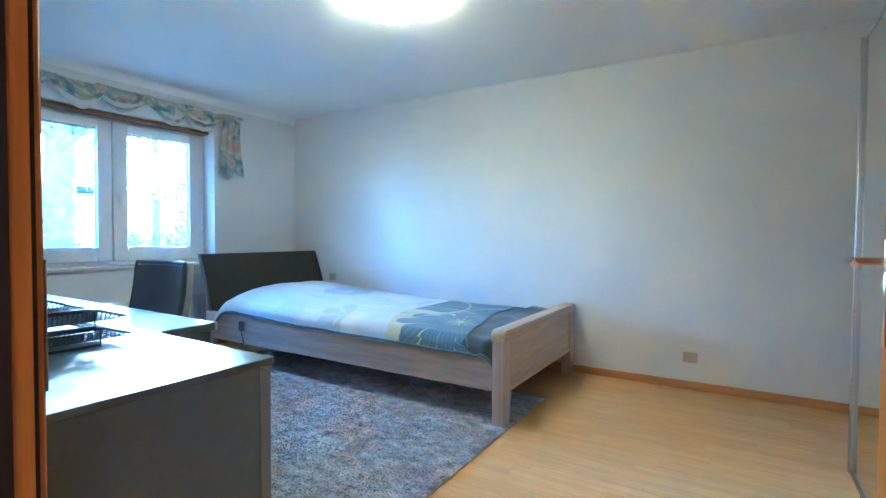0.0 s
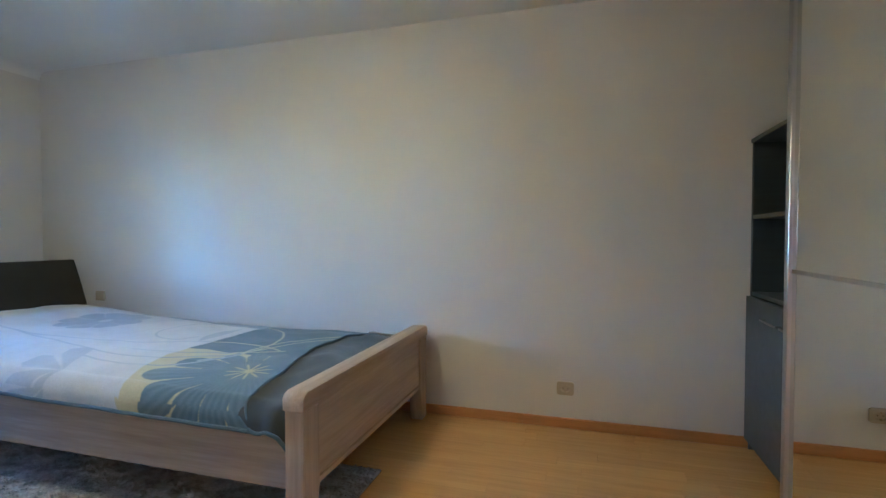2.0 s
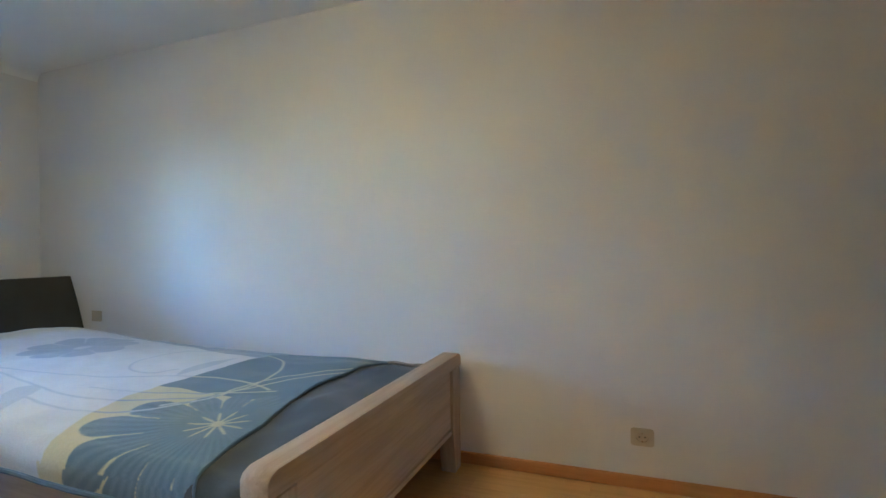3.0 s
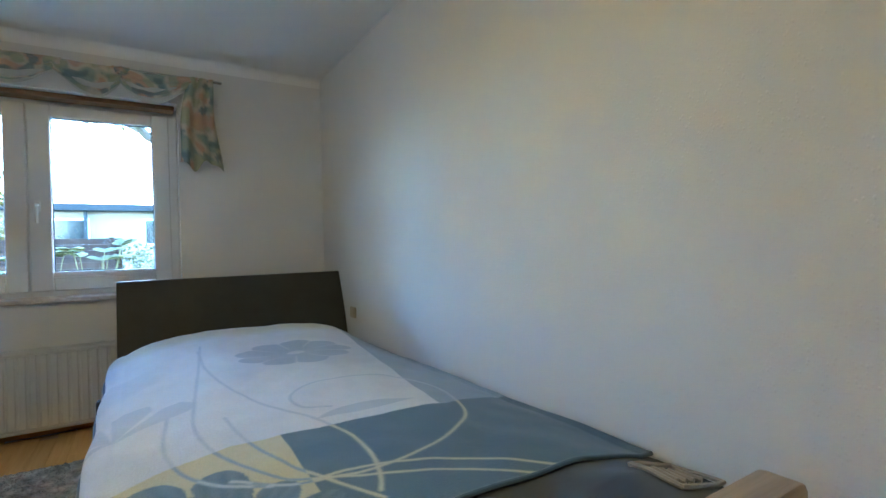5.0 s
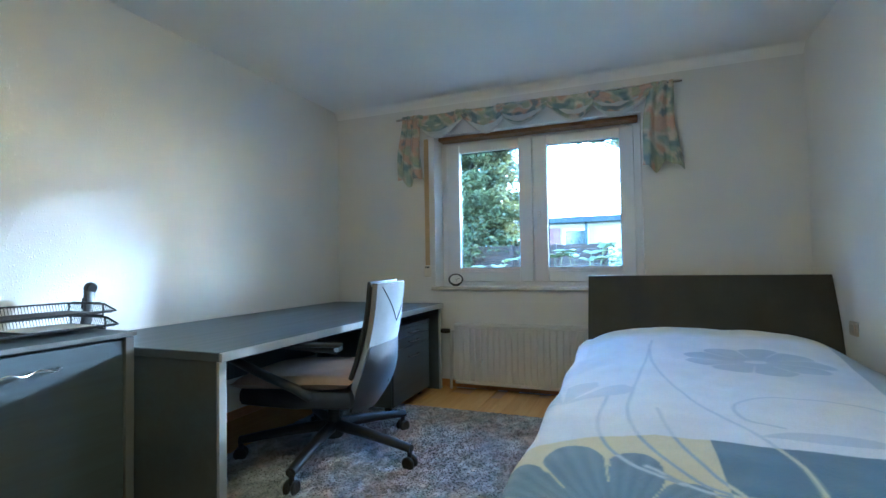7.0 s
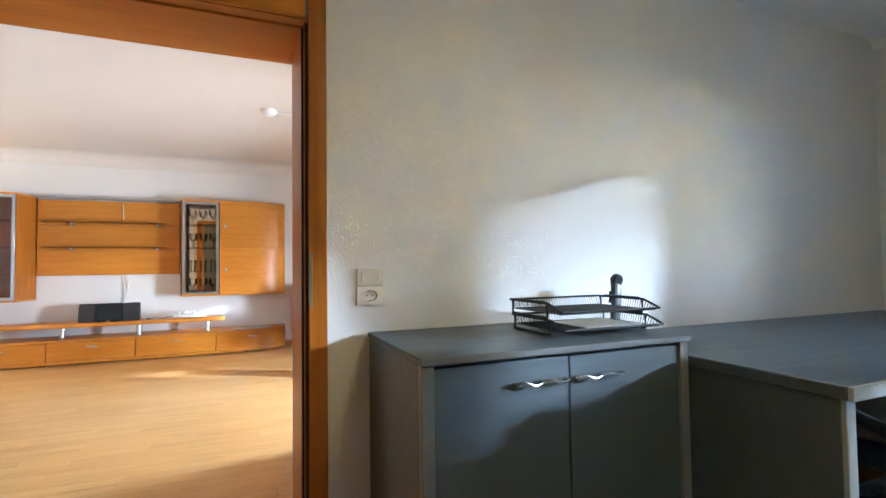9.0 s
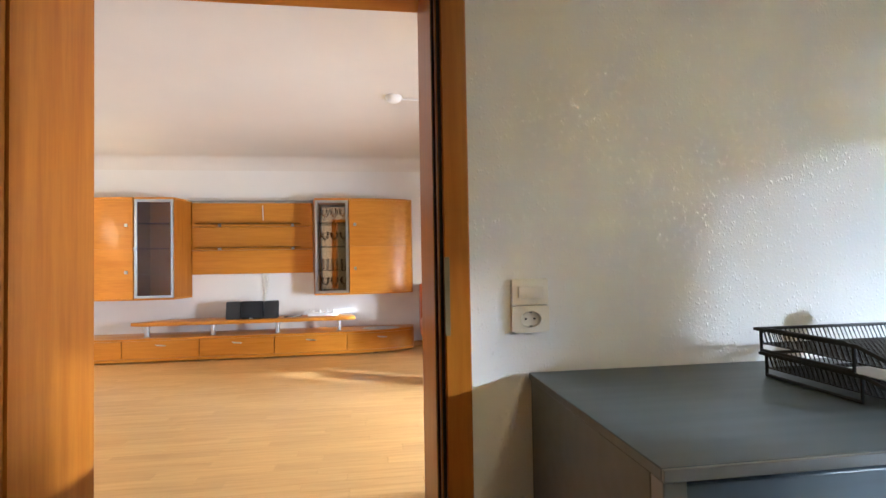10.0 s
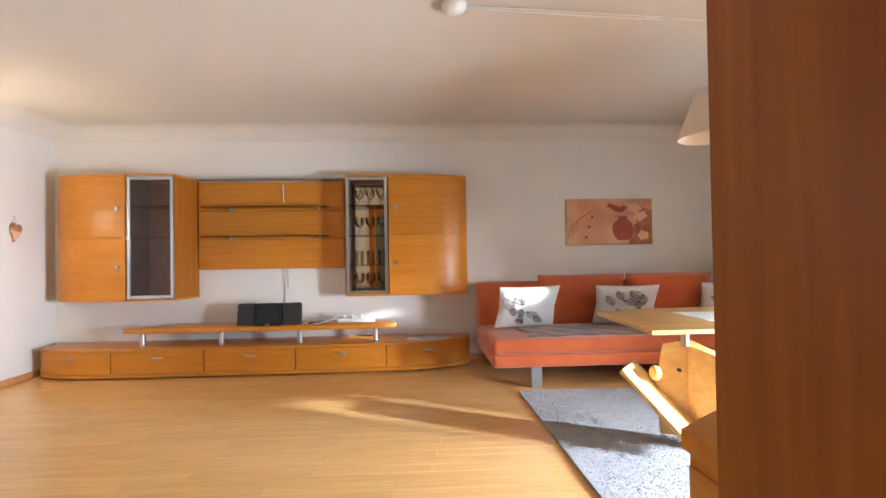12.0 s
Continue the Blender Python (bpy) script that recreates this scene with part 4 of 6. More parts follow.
# ---- desk corner ----
def desk():
    d = thing("desk", (0, 0, 0), "long anthracite laminate desk along the wall", "desk")
    part("desktop", boxes((0.09, 2.545, 0.03, 1.12, 0.702, 0.74), bev=0.003), M_DARK, d)
    part("front_edge", boxes((0.09, 2.545, 1.1205, 1.135, 0.702, 0.7395), bev=0.002), M_DESKEDGE, d, "pale edge band")
    for x in (0.095, 2.50):
        part("end_panel", boxes((x, x + 0.04, 0.06, 1.10, 0.0, 0.7015), bev=0.002), M_DARK, d)
        part("panel_edge", boxes((x, x + 0.04, 1.1005, 1.115, 0.0, 0.701), bev=0.002), M_DESKEDGE, d, "pale edge band")
    part("modesty_panel", boxes((0.136, 2.499, 0.09, 0.108, 0.32, 0.7015)), M_DARK, d)


desk()


def wire_handle(w=0.12):
    bm = bmesh.new()
    tube(bm, [(-w / 2, 0, 0), (-w / 2, 0.022, 0), (-w / 2 + 0.006, 0.028, 0), (w / 2 - 0.006, 0.028, 0), (w / 2, 0.022, 0), (w / 2, 0, 0)], 0.005, 8)
    return bm


def pedestal():
    p = thing("drawer_unit", (0.28, 0.42, 0.0), "anthracite rolling drawer unit with chrome wire handles", "drawer unit")
    part("body", boxes((0.0, 0.66, 0.0, 0.635, 0.055, 0.605), bev=0.003), M_DARK, p)
    part("top", boxes((-0.004, 0.664, -0.004, 0.66, 0.606, 0.63), bev=0.004), M_DARK, p)
    for z0, z1 in ((0.06, 0.455), (0.46, 0.53), (0.535, 0.60)):
        dr = part("drawer_front", boxes((0.004, 0.656, 0.6355, 0.654, z0, z1), bev=0.002), M_DARK, p)
        h = part("handle", wire_handle(0.16), M_CHROME, dr, "chrome wire handle")
        h.location = (0.33, 0.654, z1 - (0.075 if z1 < 0.5 else 0.035))
    for x in (0.06, 0.60):
        for y in (0.06, 0.58):
            bm = bmesh.new()
            lathe(bm, [(0, -0.014), (0.024, -0.014), (0.0265, -0.009), (0.0265, 0.009), (0.024, 0.014), (0, 0.014)], 16, m=pose(x, y, 0.0265, 0, 90, 0))
            part("caster", bm, M_BLACK, p)


pedestal()


def office_chair():
    c = thing("office_chair", (1.65, 1.055, 0.0), "black swivel chair with grey backrest and tan seat", "office chair", rz=9)
    R = 0.525
    bm = bmesh.new()
    lathe(bm, [(0, 0.10), (0.05, 0.10), (0.062, 0.12), (0.06, 0.16), (0.045, 0.19), (0, 0.19)], 20)
    part("hub", bm, M_BLACK, c)
    for k in range(5):
        a = radians(74.7 + 72 * k)
        e = Vector((math.cos(a), math.sin(a), 0))
        s = Vector((-e.y, e.x, 0))
        bm = bmesh.new()
        rows = []
        for i in range(9):
            t = i / 8
            p = e * (0.04 + (R - 0.04) * t)
            z = 0.165 - 0.055 * t ** 1.4
            w, h = 0.037 - 0.011 * t, 0.032 - 0.010 * t
            rows.append([bm.verts.new(p + s * (w * math.cos(q)) + Vector((0, 0, z + h * math.sin(q)))) for q in (2 * math.pi * j / 10 for j in range(10))])
        for A, C in zip(rows, rows[1:]):
            for j in range(10):
                bm.faces.new((A[j], A[(j + 1) % 10], C[(j + 1) % 10], C[j]))
        bm.faces.new(rows[0])
        bm.faces.new(rows[-1])
        leg = part("base_leg", bm, M_BLACK, c)
        bm = bmesh.new()
        p = e * (R - 0.01)
        for off in (-0.020, 0.020):
            lathe(bm, [(0, -0.011), (0.030, -0.011), (0.036, -0.005), (0.036, 0.005), (0.030, 0.011), (0, 0.011)], 18,
                  m=Matrix.Translation(p + s * off + Vector((0, 0, 0.037))) @ Matrix.Rotation(a + math.pi / 2, 4, "Z") @ Matrix.Rotation(math.pi / 2, 4, "Y"))
        tube(bm, [p + Vector((0, 0, 0.05)), p + Vector((0, 0, 0.12))], 0.014, 8)
        part("caster", bm, M_BLACK, leg)
    bm = bmesh.new()
    lathe(bm, [(0, 0.19), (0.033, 0.19), (0.033, 0.28), (0.02, 0.281), (0.02, 0.37), (0, 0.37)], 16)
    part("gas_column", bm, M_BLACK, c)
    bm = bmesh.new()
    box(bm, -0.16, 0.16, -0.20, 0.18, 0.345, 0.40, 0.02, 2)
    part("tilt_mechanism", bm, M_BLACK, c)
    bm = bmesh.new()
    prism(bm, [(-0.28, -0.42), (-0.16, -0.48), (0.16, -0.48), (0.28, -0.42), (0.31, -0.1), (0.27, 0.22), (-0.27, 0.22), (-0.31, -0.1)], 0.33, 0.435, "z", 0.035)
    part("seat_shell", bm, M_BLACK, c)
    bm = bmesh.new()
    cushion(bm, 0.60, 0.70, 0.12, pose(0, -0.125, 0.462, 2, 0, 0), 18, 0.28, 0.4)
    part("seat", bm, M_SEATCLOTH, c, "tan upholstered seat pad")

    def back(u, v, off=0.0):
        z = 0.33 + 0.66 * v
        half = 0.235 - 0.015 * v - 0.04 * max(0, v - 0.9) - 0.30 * max(0, 0.2 - v)
        q = 2 * u - 1
        x = q * half
        y = 0.205 + 0.145 * v + 0.05 * math.sin(v * 2.6) - 0.045 * q * q + off
        return (x, y, z)
    bm = bmesh.new()
    sheet(bm, 24, 30, lambda u, v: back(u, v), 0.035)
    part("backrest", bm, M_MESH, c, "light grey fabric backrest", smooth=60)
    bm = bmesh.new()
    sheet(bm, 18, 24, lambda u, v: Vector(back(0.03 + 0.94 * u, 0.04 + 0.93 * v, -0.034)), 0.014)
    part("back_pad", bm, M_BACKPAD, c, "dark navy fabric backrest front", smooth=60)
    bm = bmesh.new()
    rim = [back(0, v / 14, -0.018) for v in range(15)] + [back(u / 8, 1.0, -0.018) for u in range(1, 9)] + [back(1, 1 - v / 14, -0.018) for v in range(1, 15)] + [back(1 - u / 8, 0, -0.018) for u in range(1, 8)]
    tube(bm, rim, 0.012, 8, closed=True)
    part("back_frame", bm, M_BLACK, c, "black back frame")
    bm = bmesh.new()
    sheet(bm, 16, 14, lambda u, v: Vector(back(0.01 + 0.98 * u, v * 0.55, 0.012)) + Vector((0, 0.045 * math.sin(math.pi * min(1.0, v * 0.9 + 0.1)) * (1 - (2 * u - 1) ** 4), -0.03)), 0.02)
    part("lumbar_shell", bm, M_BACKPAD, c, "dark navy lower back shell", smooth=60)
    bm = bmesh.new()
    tube(bm, [Vector(back(0.06 + 0.44 * k / 8, 0.97 - 0.30 * k / 8, 0.036)) for k in range(9)] + [Vector(back(0.5 + 0.44 * k / 8, 0.67 + 0.30 * k / 8, 0.036)) for k in range(1, 9)], 0.0035, 6)
    part("back_seam", bm, M_BACKPAD, c, "stitched V-shaped seam")
    bm = bmesh.new()
    tube(bm, [(0, 0.12, 0.37), (0, 0.27, 0.38), (0, 0.315, 0.44), (0, 0.325, 0.60)], [0.03, 0.03, 0.028, 0.02], 10)
    part("back_bar", bm, M_BLACK, c)
    bm = bmesh.new()
    lathe(bm, [(0, 0), (0.028, 0), (0.030, 0.01), (0.028, 0.035), (0, 0.04)], 14, m=pose(0.0, 0.325, 0.58, -90, 0, 0))
    part("adjusting_knob", bm, M_BLACK, c)
    for s in (-1, 1):
        bm = bmesh.new()
        tube(bm, [(s * 0.20, 0.02, 0.385), (s * 0.29, 0.0, 0.40), (s * 0.325, -0.06, 0.45), (s * 0.33, -0.27, 0.53), (s * 0.33, -0.45, 0.605), (s * 0.33, -0.475, 0.65), (s * 0.33, -0.42, 0.682), (s * 0.33, -0.12, 0.678), (s * 0.33, 0.18, 0.655)],
             [0.024, 0.025, 0.025, 0.024, 0.023, 0.022, 0.021, 0.020, 0.019], 10)
        arm = part("armrest", bm, M_BLACK, c)
        bm = bmesh.new()
        box(bm, s * 0.33 - 0.032, s * 0.33 + 0.032, -0.16, 0.20, 0.672, 0.690, 0.009, 2)
        part("arm_pad", bm, M_BLACK, arm)
        bm = bmesh.new()
        lathe(bm, [(0, -0.024), (0.014, -0.024), (0.017, 0), (0.014, 0.024), (0, 0.024)], 12, m=pose(s * 0.33, 0.185, 0.665, 0, 90, 0))
        part("arm_end_cap", bm, M_ALU, arm, "silver armrest end cap")


office_chair()


def sideboard():
    s = thing("sideboard", (0, 0, 0), "anthracite laminate sideboard with two doors and wavy chrome handles", "sideboard")
    xa, xb, yb = 2.552, 3.56, 0.625
    part("body", boxes((xa, xb, 0.025, 0.60, 0.0, 0.793), bev=0.002), M_DARK, s)
    part("top", boxes((xa - 0.006, xb + 0.004, 0.02, yb + 0.012, 0.794, 0.813), bev=0.002), M_DARK, s)
    part("top_edge", boxes((xa - 0.006, xb + 0.004, yb + 0.0125, yb + 0.019, 0.794, 0.8125), bev=0.001), M_DARKEDGE, s, "grey edge band")
    for x in (xa, xb - 0.038):
        part("side_edge", boxes((x, x + 0.038, 0.6005, yb + 0.010, 0.0, 0.792), bev=0.002), M_DARKEDGE, s, "grey edge band")
    mid = 3.058
    for a, b, sg in ((xa + 0.041, mid - 0.002, 1), (mid + 0.002, xb - 0.041, -1)):
        door = part("door", boxes((a, b, 0.601, yb, 0.05, 0.780), bev=0.002), M_DARK, s)
        h = bmesh.new()
        x0 = mid - 0.012 if sg > 0 else mid + 0.212
        pts = []
        for i in range(25):
            t = i / 24
            pts.append((x0 - 0.2 * t, yb + 0.018 + 0.008 * abs(math.sin(t * math.pi * 2)), 0.712 + 0.006 * math.sin(t * math.pi * 4)))
        tube(h, pts, [0.0028 + 0.0028 * abs(math.sin(i / 24 * math.pi * 2)) for i in range(25)], 8)
        for t in (0.04, 0.5, 0.96):
            tube(h, [(x0 - 0.2 * t, yb - 0.001, 0.712), (x0 - 0.2 * t, yb + 0.02, 0.712)], 0.005, 6)
        part("handle", h, M_CHROME, door, "wavy chrome handle")
    part("plinth", boxes((xa + 0.04, xb - 0.04, 0.5805, 0.5995, 0.0, 0.048)), M_DARK, s)


sideboard()


def letter_tray(name, z, slide):
    t = thing(name, (2.77, 0.345 + slide, z), "black wire mesh letter tray on the sideboard", "letter tray", "stacked letter trays")
    hx, hy, h = 0.225, 0.175, 0.040
    bm = bmesh.new()
    rim = [(-hx, -hy, h), (hx, -hy, h), (hx, hy * 0.55, h), (hx, hy, 0.012), (-hx, hy, 0.012), (-hx, hy * 0.55, h)]
    tube(bm, rim, 0.0045, 8, closed=True)
    part("rim", bm, M_BLACK, t)
    bm = bmesh.new()
    n = 34
    for i in range(n + 1):
        x = -hx + 0.012 + (2 * hx - 0.024) * i / n
        tube(bm, [(x, -hy, h), (x, -hy + 0.014, 0.004), (x, hy - 0.012, 0.004), (x, hy, 0.012)], 0.0017, 4)
    for i in range(26):
        y = -hy + 0.014 + (2 * hy - 0.03) * i / 25
        tube(bm, [(-hx, y, min(h, 0.012 + (hy - y) * 0.3)), (-hx + 0.012, y, 0.0045), (hx - 0.012, y, 0.0045), (hx, y, min(h, 0.012 + (hy - y) * 0.3))], 0.0017, 4)
    part("wire_mesh", bm, M_BLACK, t)
    for x in (-hx, hx):
        bm = bmesh.new()
        tube(bm, [(x, -hy + 0.02, -0.0115), (x, -hy + 0.02, 0.036), (x, -hy + 0.05, 0.044), (x, hy * 0.4, 0.044), (x, hy * 0.5, 0.036), (x, hy * 0.5, -0.0115)], 0.0045, 8, closed=True)
        part("foot_frame", bm, M_BLACK, t)
    return t


letter_tray("letter_tray", 0.829, 0.0)
letter_tray("letter_tray", 0.889, -0.015)
single("paper_sheet", boxes((2.60, 2.86, 0.24, 0.47, 0.8375, 0.8395)), M_WHITE, "white papers lying in the lower letter tray", "paper")


def telephone():
    p = thing("cordless_phone", (2.49, 0.19, 0.74), "black cordless telephone standing in its charger", "telephone")
    bm = bmesh.new()
    prism(bm, [(-0.05, -0.06), (0.05, -0.06), (0.06, 0.0), (0.05, 0.07), (-0.05, 0.07), (-0.06, 0.0)], 0.0, 0.035, "z", 0.008)
    part("charger", bm, M_BLACKGLOSS, p)
    m = pose(0.0, 0.0, 0.03, 10, -14, 0)
    bm = bmesh.new()
    rows = []
    for i in range(12):
        t = i / 11
        w, d = 0.026 - 0.004 * math.sin(math.pi * t), 0.015
        rows.append([bm.verts.new(m @ Vector((w * math.copysign(abs(math.cos(q)) ** 0.6, math.cos(q)), d * math.copysign(abs(math.sin(q)) ** 0.6, math.sin(q)) + 0.008 * math.sin(math.pi * t), 0.225 * t))) for q in (2 * math.pi * (j + 0.5) / 12 for j in range(12))])
    for A, C in zip(rows, rows[1:]):
        for j in range(12):
            bm.faces.new((A[j], A[(j + 1) % 12], C[(j + 1) % 12], C[j]))
    bm.faces.new(rows[0])
    bm.faces.new(rows[-1])
    part("handset", bm, M_BLACK, p)
    bm = bmesh.new()
    lathe(bm, [(0, -0.018), (0.022, -0.018), (0.029, -0.010), (0.030, 0.006), (0.024, 0.015), (0, 0.017)], 20, m=m @ pose(0, 0.004, 0.235, 70, 0, 0))
    part("earpiece", bm, M_BLACK, p)
    bm = bmesh.new()
    box(bm, -0.018, 0.018, -0.0205, -0.018, 0.13, 0.185, 0.002)
    bm.transform(m)
    part("display", bm, M_BLACKGLOSS, p)


telephone()


# ---- switches and sockets ----
def socket_face(par, cx, cz, mat):
    """A round earthed socket insert on the plane y = 0 looking along +y."""
    bm = bmesh.new()
    m = Matrix.Translation((cx, 0.016, cz)) @ Matrix.Diagonal((1.28, 1, 1, 1)) @ Matrix.Rotation(-math.pi / 2, 4, "X")
    lathe(bm, [(0.0225, 0.002), (0.0215, 0.0015), (0.020, -0.011), (0, -0.011)], 28, m=m)
    part("socket_well", bm, mat, par)
    for s in (-1, 1):
        bm = bmesh.new()
        lathe(bm, [(0, -0.0105), (0.003, -0.0105), (0.003, -0.0095), (0, -0.0095)], 10, m=m @ Matrix.Translation((s * 0.0095, 0, 0)))
        part("pin_hole", bm, M_BLACK, par)
        bm = bmesh.new()
        box(bm, cx - 0.004, cx + 0.004, 0.006, 0.014, cz + s * 0.019 - 0.002, cz + s * 0.019 + 0.002)
        part("earth_clip", bm, M_CHROME, par)


def plate(bm, cx, cz, w, h, d=0.013, hole=None):
    """A cover plate; with a hole its middle is left open for the socket well."""
    if not hole:
        box(bm, cx - w / 2, cx + w / 2, 0.0005, d, cz - h / 2, cz + h / 2, 0.005, 2)
        return
    n = 28
    inner, outer = [], []
    for i in range(n):
        a = 2 * math.pi * (i + 0.5) / n
        c, s = math.cos(a), math.sin(a)
        k = min(w / 2 / max(1e-6, abs(c)), h / 2 / max(1e-6, abs(s)))
        inner.append((cx + hole * 1.28 * c, cz + hole * s))
        outer.append((cx + c * k, cz + s * k))
    rings = [[bm.verts.new((x, y, z)) for x, z in pts] for pts, y in ((outer, 0.0005), (outer, d), (inner, d + 0.003), (inner, 0.004))]
    for A, C in zip(rings, rings[1:]):
        for i in range(n):
            bm.faces.new((A[i], A[(i + 1) % n], C[(i + 1) % n], C[i]))


def wall_switch():
    s = thing("light_switch", (3.552, 0.0, 0.993), "cream rocker switch with a socket below it", "switch")
    bm = bmesh.new()
    plate(bm, 0, 0.037, 0.105, 0.073)
    part("switch_plate", bm, M_CREAM, s)
    bm = bmesh.new()
    plate(bm, 0, -0.037, 0.105, 0.073, hole=0.0225)
    part("socket_plate", bm, M_CREAM, s)
    bm = bmesh.new()
    prism(bm, [(0.0135, 0.021), (0.017, 0.021), (0.023, 0.053), (0.0135, 0.053)], -0.035, 0.035, "x")
    part("rocker", bm, M_CREAM, s)
    socket_face(s, 0, -0.037, M_CREAM)


wall_switch()


def wall_socket(x, z, w=0.102, h=0.08):
    s = thing("wall_socket", (x, BED_WALL, z), "cream wall socket above the skirting", "socket", rz=180)
    bm = bmesh.new()
    plate(bm, 0, 0, w, h, hole=0.0225)
    part("socket_plate", bm, M_CREAM_SHADED, s)
    socket_face(s, 0, 0, M_CREAM_SHADED)


wall_socket(4.42, 0.245)
s2 = thing("light_switch", (0.66, BED_WALL, 0.683), "small cream rocker switch beside the headboard", "switch", rz=180)
bm = bmesh.new()
plate(bm, 0, 0, 0.10, 0.08)
part("switch_plate", bm, M_CREAM_SHADED, s2)
part("rocker", boxes((-0.033, 0.033, 0.0135, 0.019, -0.026, 0.026), bev=0.003), M_CREAM_SHADED, s2)


# ---- ceiling lamp ----
def ceiling_lamp():
    l = thing("ceiling_lamp", (2.97, 1.99, CEIL), "round glowing frosted glass ceiling lamp", "ceiling lamp")
    bm = bmesh.new()
    lathe(bm, [(0, 0), (0.19, 0), (0.20, -0.02), (0.185, -0.025), (0, -0.025)], 40)
    part("base", bm, M_BRASS, l)
    bm = bmesh.new()
    lathe(bm, [(0.238, -0.03), (0.235, -0.045), (0.21, -0.085), (0.155, -0.115), (0.09, -0.13), (0, -0.135), (0, -0.128), (0.09, -0.122), (0.15, -0.108), (0.203, -0.08), (0.23, -0.03)], 48)
    part("glass_bowl", bm, M_BOWL, l, "lit frosted glass bowl", smooth=70)
    for k in range(3):
        a = radians(45 + 120 * k)
        bm = bmesh.new()
        tube(bm, [(0.2 * math.cos(a), 0.2 * math.sin(a), -0.02), (0.245 * math.cos(a), 0.245 * math.sin(a), -0.03), (0.24 * math.cos(a), 0.24 * math.sin(a), -0.055), (0.222 * math.cos(a), 0.222 * math.sin(a), -0.07)], 0.005, 6)
        part("clip", bm, M_BLACK, l, "small dark holding clip")


ceiling_lamp()


# ---- wardrobe and bookcase ----
def wardrobe():
    w = thing("wardrobe", (0, 0, 0), "tall wardrobe with mirrored sliding doors in aluminium frames", "wardrobe")
    x0, ya, yb, h = 5.22, 0.35, 2.785, 2.145
    part("body", boxes((x0 + 0.06, EAST - 0.01, ya, yb - 0.03, 0.0, h - 0.004), bev=0.003), M_DARK, w)
    for i, (a, b, off) in enumerate(((1.56, yb, 0.0), (ya, 1.60, 0.027))):
        xx = x0 + off
        d = part("sliding_door", boxes((xx + 0.004, xx + 0.024, a + 0.03, b - 0.03, 0.03, h - 0.03)), M_DARK, w)
        part("mirror", boxes((xx + 0.0005, xx + 0.0035, a + 0.034, b - 0.034, 0.035, 1.053)), M_MIRROR, d, "plain mirror panel")
        part("mirror", boxes((xx + 0.0005, xx + 0.0035, a + 0.034, b - 0.034, 1.067, h - 0.032)), M_MIRROR, d, "plain mirror panel")
        for y in (a, b - 0.034):
            part("stile", boxes((xx - 0.014, xx + 0.026, y, y + 0.0335, 0.012, h - 0.006), bev=0.003), M_ALU, d, "satin aluminium stile")
        part("cross_rail", boxes((xx - 0.003, xx + 0.0255, a + 0.034, b - 0.0345, 1.0535, 1.0665), bev=0.001), M_ALU, d, "satin aluminium cross rail")
        for z in (0.012, h - 0.030):
            part("rail", boxes((xx - 0.003, xx + 0.0255, a + 0.034, b - 0.0345, z, z + 0.022), bev=0.001), M_ALU, d, "satin aluminium rail")
    part("bottom_track", boxes((x0 - 0.004, x0 + 0.058, ya, yb, 0.0, 0.0115)), M_ALU, w)


wardrobe()


def bookcase():
    b = thing("bookcase", (0, 0, 0), "anthracite bookcase with open shelves over two doors", "bookcase")
    x0, x1, ya, yb, h = 5.41, 5.90, 2.80, 3.842, 1.72
    t = 0.022
    for y in (ya, yb - t):
        part("side", boxes((x0, x1, y, y + t, 0.0, h - 0.023), bev=0.002), M_DARK, b)
    part("top", boxes((x0 - 0.006, x1, ya - 0.004, yb + 0.004, h - 0.022, h), bev=0.002), M_DARK, b)
    part("back", boxes((x1 - 0.012, x1, ya + t, yb - t, 0.05, h - 0.023)), M_DARK, b)
    for z in (0.05, 0.86, 1.28):
        part("shelf", boxes((x0 + 0.004, x1 - 0.0125, ya + t + 0.001, yb - t - 0.001, z, z + 0.02), bev=0.002), M_DARK, b, "dark shelf board")
    part("shelf_edge", boxes((x0 + 0.0005, x0 + 0.0038, ya + t + 0.001, yb - t - 0.001, 1.28, 1.30)), M_DARKEDGE, b)
    part("plinth", boxes((x0 + 0.03, x0 + 0.045, ya + t, yb - t, 0.0, 0.049)), M_DARK, b)
    mid = (ya + yb) / 2
    for a, c in ((ya + 0.004, mid - 0.0015), (mid + 0.0015, yb - 0.004)):
        d = part("door", boxes((x0 - 0.019, x0 - 0.001, a, c, 0.055, 0.855), bev=0.002), M_DARK, b)
        bm = bmesh.new()
        y0 = c - 0.02 if c < mid else a + 0.02
        sg = -1 if c < mid else 1
        tube(bm, [(x0 - 0.018, y0, 0.765), (x0 - 0.040, y0, 0.765), (x0 - 0.043, y0 + sg * 0.02, 0.765), (x0 - 0.043, y0 + sg * 0.18, 0.765), (x0 - 0.040, y0 + sg * 0.2, 0.765), (x0 - 0.018, y0 + sg * 0.2, 0.765)], 0.006, 8)
        part("handle", bm, M_CHROME, d, "slim chrome handle")


bookcase()


# ---- living room: wall unit ----
WALL_Y = LIV_S + 0.004


def arc(xa, ya, xb, yb, bulge, n=14):
    """Points on a bowed line from a to b."""
    pts = []
    for i in range(n + 1):
        t = i / n
        k = math.sin(math.pi / 2 * t)
        pts.append((xa + (xb - xa) * k, ya + (yb - ya) * (1 - math.cos(math.pi / 2 * t)) ** bulge))
    return pts


def shell(bm, line, depth, z0, z1):
    """A bowed door: the line in plan, drawn up from z0 to z1, with some thickness behind it."""
    back = [(x, y - depth) for x, y in line]
    prism(bm, line + back[::-1], z0, z1)
    return bm


